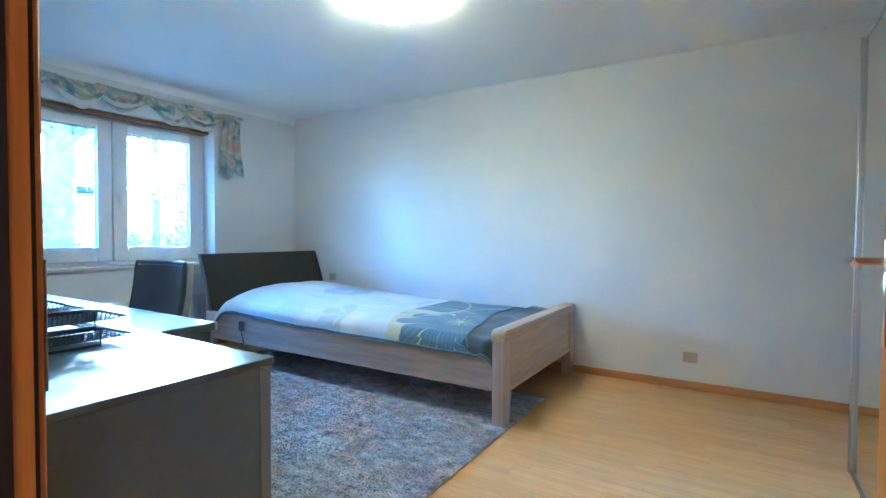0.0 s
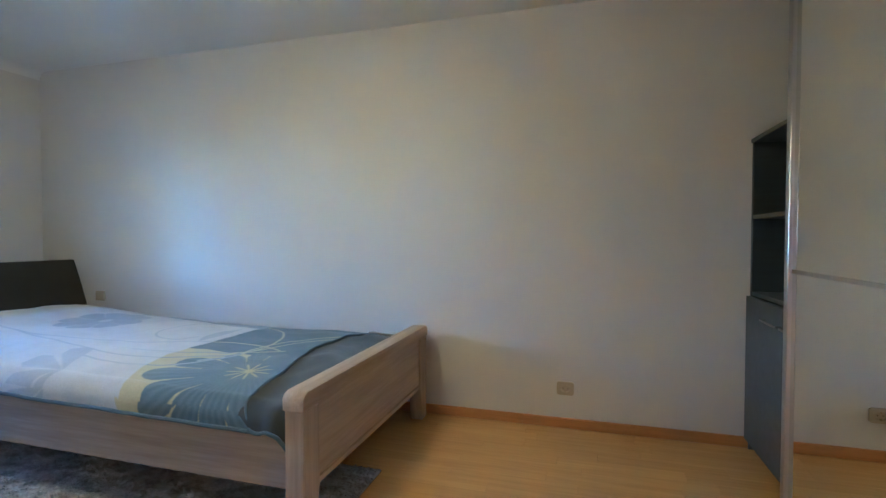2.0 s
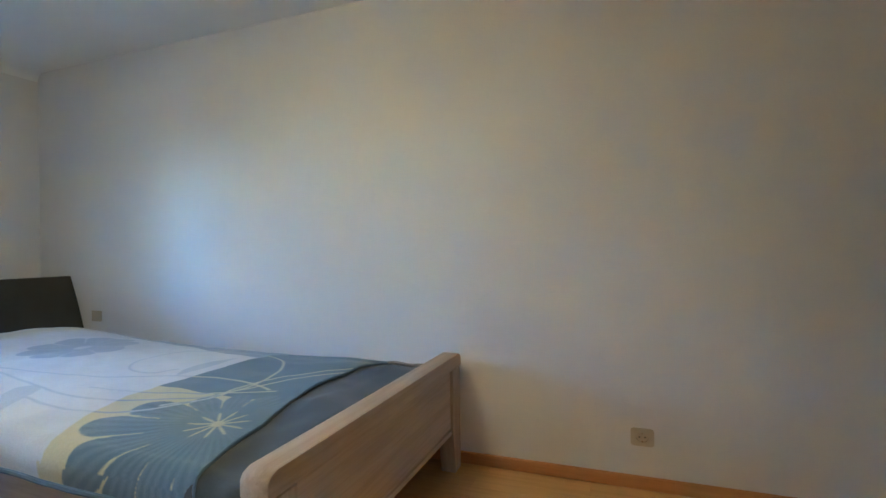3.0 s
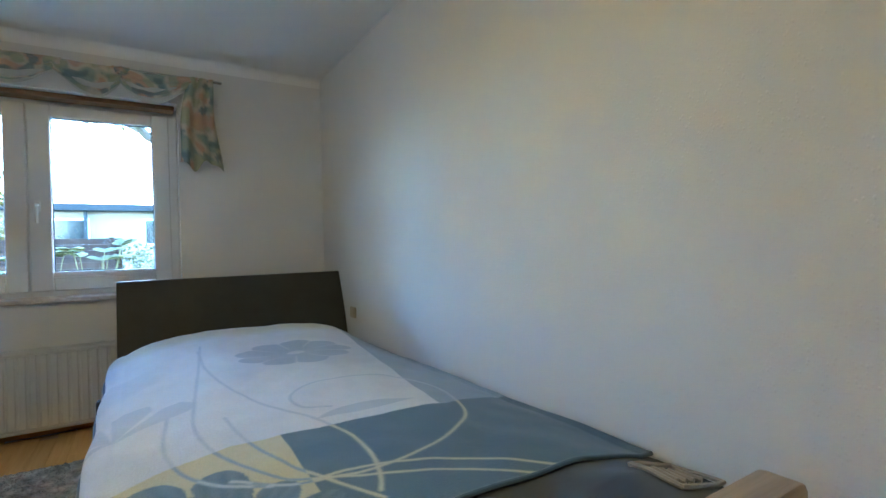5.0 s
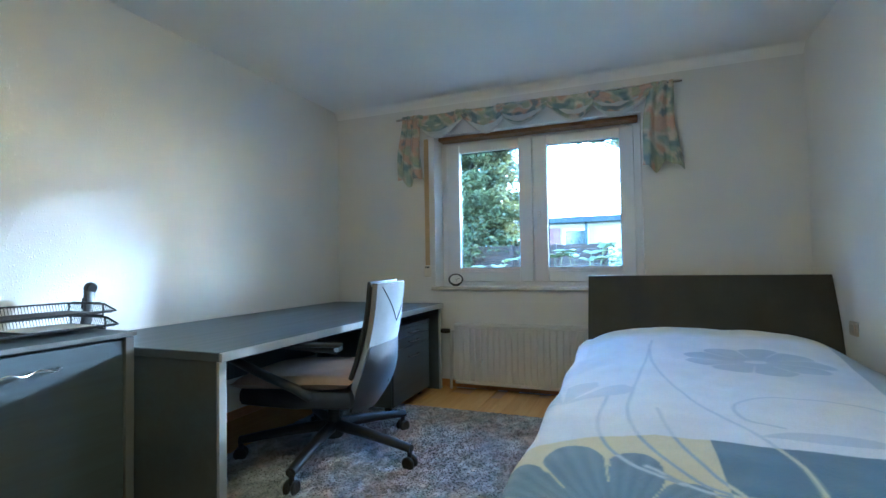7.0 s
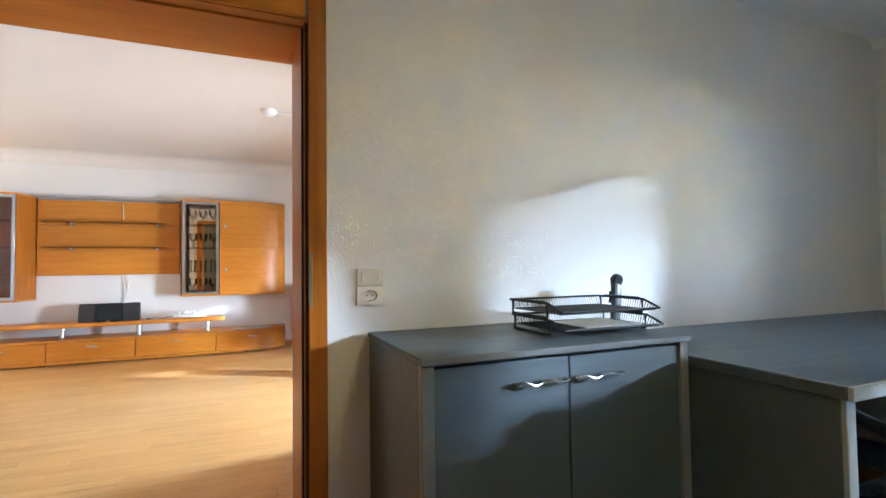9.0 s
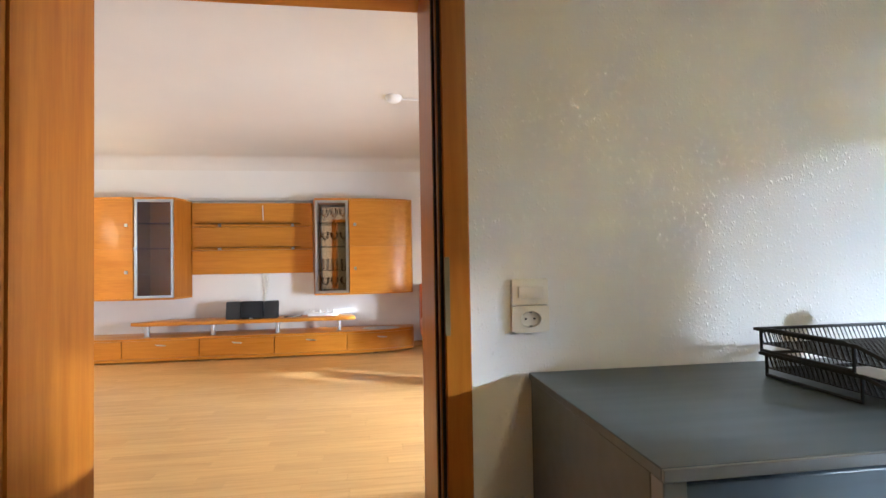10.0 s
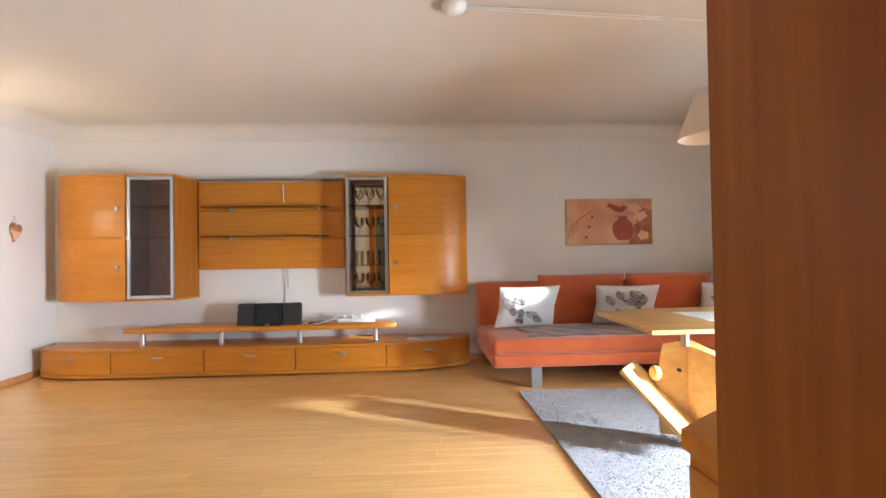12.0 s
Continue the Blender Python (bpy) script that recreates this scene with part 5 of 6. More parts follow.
def knob(par, x, y, z):
    bm = bmesh.new()
    box(bm, x - 0.016, x + 0.016, y - 0.001, y + 0.022, z - 0.02, z + 0.02, 0.004)
    part("knob", bm, M_ALU, par, "square satin metal knob")


def curved_cabinet(xa, xb, y, sgn, label):
    """A hanging cabinet with two bowed doors, from xa at the glass side to xb at the free end."""
    c = thing("hanging_cabinet", (0, 0, 0), label, "cabinet", "wall unit")
    z0, z1 = 0.72, 1.945
    line = arc(xa, y, xb, -5.165, 1.15)
    inner = [(x, yy - 0.024) for x, yy in line]
    bm = bmesh.new()
    prism(bm, inner + [(xb, WALL_Y), (xa, WALL_Y)], z0 + 0.0, z1 - 0.002)
    part("body", bm, M_BEECH_X, c)
    zm = 1.33
    for a, b in ((z0 + 0.022, zm - 0.002), (zm + 0.002, z1 - 0.024)):
        bm = bmesh.new()
        shell(bm, [(x, yy) for x, yy in line], 0.022, a, b)
        d = part("door", bm, M_BEECH_X, c, smooth=50)
        knob(d, xa + sgn * 0.07, y - 0.004, b - 0.31 if b > 1.5 else a + 0.31)
    for a, b in ((z0, z0 + 0.02), (z1 - 0.022, z1)):
        bm = bmesh.new()
        shell(bm, [(x, yy + 0.004) for x, yy in line], 0.025, a, b)
        part("edge_board", bm, M_BEECH_X, c, smooth=50)
    return c


curved_cabinet(6.83, 7.635, -4.84, 1, "beech hanging cabinet with bowed doors beside the display case")
curved_cabinet(4.315, 3.50, -4.935, -1, "beech hanging cabinet with bowed doors above the lowboard")


def goblet(x, y, z):
    g = thing("wine_glass", (x, y, z), "clear stemmed wine glass in the display case", "glass", "glasses in the display case")
    bm = bmesh.new()
    lathe(bm, [(0, 0.001), (0.034, 0.001), (0.034, 0.004), (0.006, 0.01), (0.005, 0.085), (0.014, 0.095), (0.040, 0.125), (0.046, 0.16), (0.040, 0.20)], 16)
    part("bowl_and_stem", bm, M_GLASS, g, smooth=60)
    return g


def tumbler(x, y, z):
    g = thing("tumbler", (x, y, z), "clear straight drinking glass in the display case", "glass", "glasses in the display case")
    bm = bmesh.new()
    lathe(bm, [(0, 0.001), (0.032, 0.001), (0.036, 0.15)], 16)
    part("cup", bm, M_GLASS, g, smooth=60)
    return g


def display_case(xa, xb, y, slant, label):
    """A glazed hanging case between xa < xb, its door in an aluminium frame; slant: how far its inner side runs out to the wall."""
    c = thing("display_case", (0, 0, 0), label, "display cabinet", "wall unit")
    z0, z1 = 0.72, 1.945
    s0, s1 = (xa, xa + slant) if slant < 0 else (xb, xb + slant)
    yb = WALL_Y
    t = 0.02
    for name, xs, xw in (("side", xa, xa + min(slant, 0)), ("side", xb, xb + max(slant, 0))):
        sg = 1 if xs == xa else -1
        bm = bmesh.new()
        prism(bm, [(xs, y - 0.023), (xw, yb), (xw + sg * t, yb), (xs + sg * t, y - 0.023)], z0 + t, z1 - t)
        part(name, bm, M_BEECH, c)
    plan = [(xa, y - 0.001), (xa + min(slant, 0), yb), (xb + max(slant, 0), yb), (xb, y - 0.001)]
    for a, b in ((z0, z0 + t), (z1 - t, z1)):
        bm = bmesh.new()
        prism(bm, plan, a, b)
        part("board", bm, M_BEECH_X, c)
    part("back", boxes((xa + t + 0.001, xb - t - 0.001, yb + 0.001, yb + 0.005, z0 + t, z1 - t)), M_BEECH_X if slant < 0 else M_MIRROR, c, "beech back panel" if slant < 0 else "mirrored back panel")
    for k in range(3):
        z = z0 + (k + 1) * 0.305
        part("glass_shelf", boxes((xa + t + 0.002, xb - t - 0.002, yb + 0.008, y - 0.04, z, z + 0.006)), M_SHELFGLASS, c, "green-edged glass shelf")
    d = part("glass_door", boxes((xa + 0.035, xb - 0.035, y - 0.014, y - 0.010, z0 + 0.055, z1 - 0.055)), M_PANE_DARK, c, "clear glass door")
    f = 0.034
    for b in ((xa + 0.003, xa + f, z0 + 0.024, z1 - 0.024), (xb - f, xb - 0.003, z0 + 0.024, z1 - 0.024), (xa + f + 0.0005, xb - f - 0.0005, z0 + 0.024, z0 + 0.055), (xa + f + 0.0005, xb - f - 0.0005, z1 - 0.055, z1 - 0.024)):
        part("door_frame", boxes((b[0], b[1], y - 0.022, y + 0.001, b[2], b[3]), bev=0.002), M_ALU, d, "satin aluminium door frame")
    knob(d, xb - 0.018 if slant < 0 else xa + 0.018, y, 1.33)
    return c


display_case(6.375, 6.815, -4.84, -0.075, "empty glazed display case in an aluminium frame")
display_case(4.325, 4.745, -4.935, 0.05, "glazed display case filled with drinking glasses")
for k in range(3):
    z = 0.72 + 0.02 + 0.001 if k == 0 else 0.72 + k * 0.305 + 0.007
    for i in range(3):
        for j in range(1):
            (goblet if (k + j) % 2 == 0 or k == 0 else tumbler)(4.405 + 0.12 * i + 0.02 * j, -5.13 + 0.1 * j, z)
for i in range(3):
    goblet(4.41 + 0.12 * i, -5.10, 0.72 + 3 * 0.305 + 0.007)


def back_panel():
    p = thing("shelf_panel", (0, 0, 0), "beech back panel with two glass shelves on metal brackets", "wall panel", "wall unit")
    for a, b in ((1.005, 1.31), (1.313, 1.61), (1.613, 1.915)):
        part("panel", boxes((4.80, 6.29, WALL_Y, WALL_Y + 0.03, a, b), bev=0.002), M_BEECH_X, p)
    part("light_strip", boxes((4.80, 6.36, WALL_Y, WALL_Y + 0.12, 1.93, 1.944), bev=0.002), M_ALU, p, "metal light strip")
    for z, xa, xb in ((1.635, 4.95, 6.2), (1.335, 4.95, 6.2)):
        s = part("glass_shelf", boxes((xa, xb, WALL_Y + 0.032, WALL_Y + 0.20, z, z + 0.008), bev=0.001), M_SHELFGLASS, p, "clear glass shelf")
        for x in (5.05, 5.95):
            part("bracket", boxes((x - 0.015, x + 0.015, WALL_Y + 0.0305, WALL_Y + 0.075, z - 0.026, z - 0.001), bev=0.003), M_ALU, s, "small metal shelf bracket")
    bm = bmesh.new()
    tube(bm, [(5.42, WALL_Y + 0.04, 1.69), (5.42, WALL_Y + 0.05, 1.80), (5.425, WALL_Y + 0.04, 1.88)], 0.006, 6)
    part("cable_stub", bm, M_CREAM, p)


back_panel()


def lowboard():
    l = thing("lowboard", (0, 0, 0), "long bowed beech lowboard with five drawers", "lowboard", "wall unit")
    zt = 0.285
    front = [(7.66, -5.05)] + [(6.915 + 0.745 * math.cos(a), -4.93 + 0.20 * math.sin(a)) for a in [math.pi / 2 * i / 12 for i in range(13)]]
    front += [(6.05, -4.725), (5.20, -4.72), (4.34, -4.725)]
    front += [(4.34 - 0.83 * math.sin(a), -4.725 - 0.30 * (1 - math.cos(a)) ** 1.0) for a in [math.pi / 2 * i / 10 for i in range(1, 11)]]
    body = [(x, y - 0.03) for x, y in front]
    bm = bmesh.new()
    prism(bm, body + [(front[-1][0], WALL_Y), (front[0][0], WALL_Y)], 0.02, zt - 0.026)
    part("body", bm, M_BEECH_X, l, smooth=50)
    bm = bmesh.new()
    prism(bm, [(x, y + 0.012) for x, y in front] + [(front[-1][0] - 0.01, WALL_Y), (front[0][0], WALL_Y)], zt - 0.025, zt, "z", 0.004)
    part("top_board", bm, M_BEECH_X, l, smooth=50)
    bm = bmesh.new()
    prism(bm, [(x, y) for x, y in front] + [(x, y - 0.028) for x, y in front[::-1]], 0.018, 0.05)
    part("base_board", bm, M_BEECH_X, l, smooth=50)
    cuts = [7.66, 6.90, 6.05, 5.20, 4.345, 3.50]

    def fy(x):
        for (xa, ya), (xb, yb) in zip(front, front[1:]):
            if xb <= x <= xa:
                return ya + (yb - ya) * (xa - x) / max(1e-6, xa - xb)
        return front[-1][1] if x < 4 else front[0][1]
    for a, b in zip(cuts, cuts[1:]):
        xs = [a - 0.006 - (a - b - 0.012) * i / 14 for i in range(15)]
        line = [(x, fy(x)) for x in xs]
        bm = bmesh.new()
        prism(bm, line + [(x, y - 0.026) for x, y in line[::-1]], 0.054, zt - 0.030)
        d = part("drawer_front", bm, M_BEECH_X, l, smooth=50)
        xm = (a + b) / 2
        bm = bmesh.new()
        tube(bm, [(xm - 0.055, fy(xm - 0.055) + 0.004, 0.195), (xm - 0.03, fy(xm) + 0.022, 0.20), (xm + 0.03, fy(xm) + 0.022, 0.205), (xm + 0.055, fy(xm + 0.055) + 0.004, 0.21)], [0.005, 0.008, 0.008, 0.005], 8)
        part("handle", bm, M_ALU, d, "slim metal drawer handle")
    for x in (7.3, 6.1, 5.0, 4.0):
        part("foot", boxes((x - 0.03, x + 0.03, -4.84, -4.78, 0.0, 0.0195)), M_BLACK, l)


lowboard()


def media_shelf():
    m = thing("media_shelf", (0, 0, 0), "raised beech shelf on four metal posts standing on the lowboard", "shelf", "wall unit")
    bm = bmesh.new()
    prism(bm, [(6.86, -4.86), (6.70, -4.80), (5.55, -4.775), (4.40, -4.80), (4.25, -4.86), (4.32, WALL_Y + 0.02), (6.50, WALL_Y + 0.02)], 0.415, 0.455, "z", 0.004)
    part("board", bm, M_BEECH_X, m)
    for x in (6.68, 5.94, 5.19, 4.45):
        bm = bmesh.new()
        lathe(bm, [(0, 0.0), (0.034, 0.0), (0.034, 0.006), (0.027, 0.012), (0.027, 0.118), (0.034, 0.124), (0.034, 0.13), (0, 0.13)], 20, (x, -4.86, 0.285))
        part("post", bm, M_ALU, m, "round metal post")


media_shelf()


def stereo():
    s = thing("stereo", (5.50, -4.97, 0.455), "black compact stereo with built-in speakers", "stereo")
    bm = bmesh.new()
    prism(bm, [(0.0, 0.0), (0.09, 0.0), (0.045, 0.215), (0.0, 0.215)], -0.13, 0.13, "x")
    bmesh.ops.bevel(bm, geom=bm.edges[:], offset=0.006, segments=2, affect="EDGES")
    part("body", bm, M_BLACKGLOSS, s)
    for sg in (-1, 1):
        bm = bmesh.new()
        a, b = sg * 0.135, sg * 0.31
        prism(bm, [(0.0, 0.0), (0.075, 0.0), (0.035, 0.215), (0.0, 0.215)], min(a, b), max(a, b), "x")
        bmesh.ops.bevel(bm, geom=bm.edges[:], offset=0.008, segments=2, affect="EDGES")
        part("speaker", bm, M_BLACK, s)
    bm = bmesh.new()
    prism(bm, [(0.083, 0.045), (0.086, 0.046), (0.056, 0.185), (0.053, 0.185)], -0.105, 0.105, "x")
    part("display", bm, M_BLACKGLOSS, s)
    part("control_bar", boxes((-0.11, 0.11, 0.075, 0.115, 0.0, 0.022), bev=0.004), M_BLACKGLOSS, s)
    part("button", boxes((-0.02, 0.02, 0.1152, 0.118, 0.006, 0.016)), M_ALU, s)


stereo()


def power_strip():
    s = thing("power_strip", (4.66, -5.02, 0.455), "white power strip with plugged-in cables", "power strip")
    part("strip", boxes((-0.19, 0.19, -0.03, 0.03, 0.0, 0.042), bev=0.006), M_WHITE, s)
    for i in range(4):
        bm = bmesh.new()
        lathe(bm, [(0, 0), (0.018, 0), (0.018, 0.02), (0.012, 0.03), (0, 0.03)], 14, (-0.13 + 0.085 * i, 0, 0.0415))
        part("plug", bm, M_WHITE, s)
    for k, (a, b, c, mat) in enumerate(((0.20, 0.34, 0.03, M_BLACK), (0.20, 0.50, 0.06, M_WHITE), (0.17, 0.42, -0.03, M_WHITE))):
        bm = bmesh.new()
        tube(bm, [(0.10, 0.0, 0.07), (a - 0.02, 0.03 + c, 0.075), (a + 0.04, 0.05 + c, 0.04), ((a + b) / 2, 0.04 + c, 0.0065), (b, 0.0 + c, 0.0065)], 0.0045, 6)
        part("cable", bm, mat, s)


power_strip()


def remote_control():
    r = thing("remote_control", (5.05, -4.96, 0.455), "slim black remote control lying on the shelf", "remote control", rz=8)
    part("case", boxes((-0.08, 0.08, -0.022, 0.022, 0.0, 0.016), bev=0.005), M_BLACK, r)
    part("keypad", boxes((-0.06, 0.06, -0.014, 0.014, 0.0162, 0.018)), M_DARKEDGE, r)


remote_control()


def hanging_cables():
    for k in range(2):
        bm = bmesh.new()
        tube(bm, [(5.40 + 0.03 * k, WALL_Y + 0.02, 1.01), (5.36 + 0.05 * k, WALL_Y + 0.012, 0.86), (5.42 - 0.02 * k, WALL_Y + 0.016, 0.72), (5.38 + 0.04 * k, WALL_Y + 0.02, 0.56), (5.40, WALL_Y + 0.05, 0.463)], 0.005, 6)
        single("cable", bm, M_CREAM, "white cable hanging below the wall panel", "cable", group="cables on the wall")


hanging_cables()
bm = bmesh.new()
n = 72
pts = [(0.235 * (1 + 0.05 * math.cos(12 * 2 * math.pi * i / n)) * math.cos(2 * math.pi * i / n), 0.125 * (1 + 0.05 * math.cos(12 * 2 * math.pi * i / n)) * math.sin(2 * math.pi * i / n)) for i in range(n)]
prism(bm, [(3.93 + x, -4.93 + y) for x, y in pts], 0.2855, 0.289)
for i in range(24):
    a = 2 * math.pi * i / 24
    tube(bm, [(3.93 + 0.12 * math.cos(a), -4.93 + 0.06 * math.sin(a), 0.291), (3.93 + 0.215 * math.cos(a), -4.93 + 0.112 * math.sin(a), 0.291)], 0.004, 5)
single("lace_doily", bm, M_LACE, "white lace doily lying on the lowboard", "doily")


# ---- sofa corner ----
def sofa():
    s = thing("sofa", (0, 0, 0), "rust orange upholstered sofa on flat metal legs", "sofa")
    xa, xb = 0.95, 3.43
    bm = bmesh.new()
    box(bm, xa, xb, -5.0, -3.985, 0.175, 0.285, 0.035, 3)
    part("base_cushion", bm, M_SOFA, s)
    bm = bmesh.new()
    box(bm, xa, xb + 0.005, -4.9, -3.975, 0.283, 0.415, 0.05, 4)
    part("seat_cushion", bm, M_SOFA, s)
    bm = bmesh.new()
    prism(bm, [(-5.17, 0.20), (-4.92, 0.20), (-4.93, 0.60), (-5.0, 0.80), (-5.06, 0.835), (-5.14, 0.83), (-5.17, 0.79)], xa - 0.02, xb - 0.01, "x", 0.03)
    part("backrest", bm, M_SOFA, s)
    for a, b in ((1.96, 2.84), (1.06, 1.945)):
        bm = bmesh.new()
        cushion(bm, b - a, 0.52, 0.25, pose((a + b) / 2, -4.86, 0.655, 76, 0, 0), 18, 0.22, 0.25)
        part("back_cushion", bm, M_SOFA, s, smooth=60)
    for x in (1.25, 3.06):
        for y in (-4.05, -4.85):
            bm = bmesh.new()
            box(bm, x - 0.045, x + 0.045, y - 0.015, y + 0.03, 0.0, 0.174, 0.004)
            part("leg", bm, M_ALU, s, "flat satin metal leg")


sofa()


def throw_pillow(x, y, z, rz, w, h, lean):
    p = thing("throw_pillow", (x, y, z), "white throw pillow with a drawn leaf print on the sofa", "cushion", "pillows on the sofa", rz=rz)
    m = pose(0, 0, h / 2, 90 - lean, 0, 0)
    bm = bmesh.new()
    cushion(bm, w, h, 0.15, m, 18, 0.42)
    part("cover", bm, M_PILLOW, p, smooth=70)
    rnd = random.Random(int(x * 100))

    def front(u, v):
        t = max(0, (1 - u * u) * (1 - v * v)) ** 0.42
        return m @ Vector((u * w / 2 * 0.97, v * h / 2 * 0.97, -0.075 * t - 0.006))
    bm = bmesh.new()
    for k in range(9):
        cu, cv, a, ln = rnd.uniform(-0.7, 0.6), rnd.uniform(-0.7, 0.5), rnd.uniform(0.3, 1.6), rnd.uniform(0.35, 0.6)
        du, dv = math.cos(a) * ln, math.sin(a) * ln
        for bend in (-0.26, 0.0, 0.26):
            tube(bm, [front(max(-0.95, min(0.95, cu + du * t - dv * bend * math.sin(math.pi * t))), max(-0.95, min(0.95, cv + dv * t + du * bend * math.sin(math.pi * t)))) for t in [i / 8 for i in range(9)]], 0.0032, 4)
        for j in range(1, 6):
            for sd in (-1, 1):
                t0, t1 = j / 7, (j + 1) / 7
                w0 = 0.22 * sd * math.sin(math.pi * t1)
                tube(bm, [front(max(-0.95, min(0.95, cu + du * t0)), max(-0.95, min(0.95, cv + dv * t0))), front(max(-0.95, min(0.95, cu + du * t1 - dv * w0)), max(-0.95, min(0.95, cv + dv * t1 + du * w0)))], 0.0022, 4)
    part("leaf_print", bm, M_LEAFLINE, p, "grey drawn leaf lines")


throw_pillow(3.02, -4.50, 0.415, 12, 0.60, 0.42, 22)
throw_pillow(2.08, -4.52, 0.415, -6, 0.58, 0.42, 26)
throw_pillow(1.02, -4.56, 0.415, -14, 0.56, 0.42, 24)


def throw_cloth():
    bm = bmesh.new()

    def f(u, v):
        x, y = 2.05 + 1.05 * u, -4.62 + 0.55 * v
        return (x + 0.03 * math.sin(v * 7), y + 0.02 * math.sin(u * 9), 0.424 + 0.004 * math.sin(x * 23 + y * 17) - (0.012 * max(0, v - 0.9) * 10))
    sheet(bm, 40, 24, f, 0.008)
    single("sofa_throw", bm, M_THROW, "brown patterned throw lying on the sofa seat", "blanket", smooth=70)


throw_cloth()


def picture():
    p = thing("picture", (1.935, LIV_S, 1.455), "terracotta canvas painting of a vase with flowers", "painting")
    part("canvas", boxes((-0.475, 0.475, 0.002, 0.03, -0.25, 0.25), bev=0.003), M_CANVAS, p)
    y0, y1 = 0.0302, 0.032
    bm = bmesh.new()
    vase = [(-0.045, 0.06), (-0.05, 0.03), (-0.105, -0.02), (-0.12, -0.08), (-0.10, -0.15), (-0.06, -0.2), (0.06, -0.2), (0.10, -0.15), (0.12, -0.08), (0.105, -0.02), (0.05, 0.03), (0.045, 0.06)]
    prism(bm, [(x - 0.145, z) for x, z in vase], y0, y1, "y")
    part("painted_vase", bm, M_RED, p, "dark red painted vase")
    # a shaded ground behind the vase, loose blossoms and leaves above it
    bm = bmesh.new()
    prism(bm, [(-0.473, -0.248), (-0.20, -0.248), (-0.24, -0.12), (-0.30, -0.02), (-0.28, 0.10), (-0.36, 0.16), (-0.473, 0.12)], 0.0301, 0.0306, "y")
    part("painted_ground", bm, M_SHADEPAINT, p, "darker rust brushwork")
    for cx, cz, rx, rz, tilt, mat in ((-0.05, 0.155, 0.085, 0.030, 25, M_RED), (-0.14, 0.14, 0.075, 0.028, -20, M_RED), (-0.26, 0.15, 0.095, 0.045, 8, M_OCHRE), (-0.34, 0.06, 0.075, 0.05, -15, M_OCHRE), (-0.37, -0.15, 0.06, 0.05, 0, M_OCHRE), (-0.30, -0.05, 0.035, 0.03, 0, M_RED)):
        a0 = radians(tilt)
        q = []
        for i in range(22):
            a = 2 * math.pi * i / 22
            w = 1 + 0.16 * math.sin(5 * a + cx * 30)
            u, v = rx * w * math.cos(a), rz * w * math.sin(a)
            q.append((cx + u * math.cos(a0) - v * math.sin(a0), cz + u * math.sin(a0) + v * math.cos(a0)))
        bm = bmesh.new()
        prism(bm, q, 0.0307, y1, "y")
        part("painted_blossom", bm, mat, p)
    bm = bmesh.new()
    for k in range(3):
        tube(bm, [(0.12 + 0.04 * k - 0.26 * math.cos(t), 0.031, -0.12 + 0.25 * math.sin(t) - 0.03 * k) for t in [math.pi * (0.55 + 0.45 * i / 10) for i in range(11)]], 0.003, 4)
        box(bm, 0.18 + 0.035 * k, 0.21 + 0.035 * k, y0, y1, 0.04 - 0.11 * k, 0.07 - 0.11 * k)
    part("painted_stem", bm, M_RED, p, "thin painted stems")


picture()


def table():
    t = thing("table", (2.50, -2.78, 0.0), "pale beech table on a steel column with a plank base", "table")
    bm = bmesh.new()
    prism(bm, [(0.40, 0.42), (0.37, -0.38), (-0.1, -0.52), (-0.75, -0.50), (-0.80, 0.42)], 0.70, 0.725, "z", 0.005)
    part("tabletop", bm, M_TABLE, t)
    bm = bmesh.new()
    lathe(bm, [(0, 0.56), (0.027, 0.56), (0.027, 0.699), (0, 0.699)], 18)
    part("column", bm, M_CHROME, t, "steel lifting column")
    bm = bmesh.new()
    prism(bm, [(-0.17, 0.05), (0.14, 0.05), (0.16, 0.34), (0.12, 0.57), (-0.03, 0.60), (-0.17, 0.53)], -0.015, 0.015, "y", 0.004)
    bm.transform(pose(0, 0, 0, 0, 0, -18))
    part("upright_plank", bm, M_TABLE, t)
    bm = bmesh.new()
    prism(bm, [(0.018, 0.03), (0.34, 0.03), (0.30, 0.30), (0.22, 0.52), (0.018, 0.57)], -0.016, 0.016, "y", 0.004)
    bm.transform(pose(0, 0, 0, 0, 0, 128))
    part("upright_plank", bm, M_TABLE, t)
    bm = bmesh.new()
    # the folded side leaf leans outward at about 45 degrees
    side, along = Vector((0.78, -0.62, 0)), Vector((0.62, 0.78, 0))
    lean = (side + Vector((0, 0, 1.0))).normalized()
    flat = lean.cross(along)
    m = Matrix((lean, along, flat)).transposed().to_4x4()
    m.translation = side * 0.10 + along * 0.16 + Vector((0, 0, 0.262))
    box(bm, -0.26, 0.26, -0.15, 0.15, -0.014, 0.014, 0.005)
    bm.transform(m)
    part("leaning_plank", bm, M_TABLE, t)
    bm = bmesh.new()
    lathe(bm, [(0, 0), (0.03, 0), (0.042, 0.012), (0.042, 0.032), (0.03, 0.045), (0, 0.047)], 18, m=pose(0.17, 0.03, 0.42, 0, 90, 0))
    part("knob", bm, M_TABLE, t, "round wooden clamp knob")
    bm = bmesh.new()
    lathe(bm, [(0, 0), (0.011, 0), (0.011, 0.014), (0, 0.016)], 10, m=pose(0.05, 0.018, 0.43, -90, 0, 0))
    part("bolt", bm, M_BLACK, t)


table()
single("newspaper", boxes((1.95, 2.45, -3.02, -2.62, 0.7255, 0.729)), M_WHITE, "white papers lying on the table", "paper")


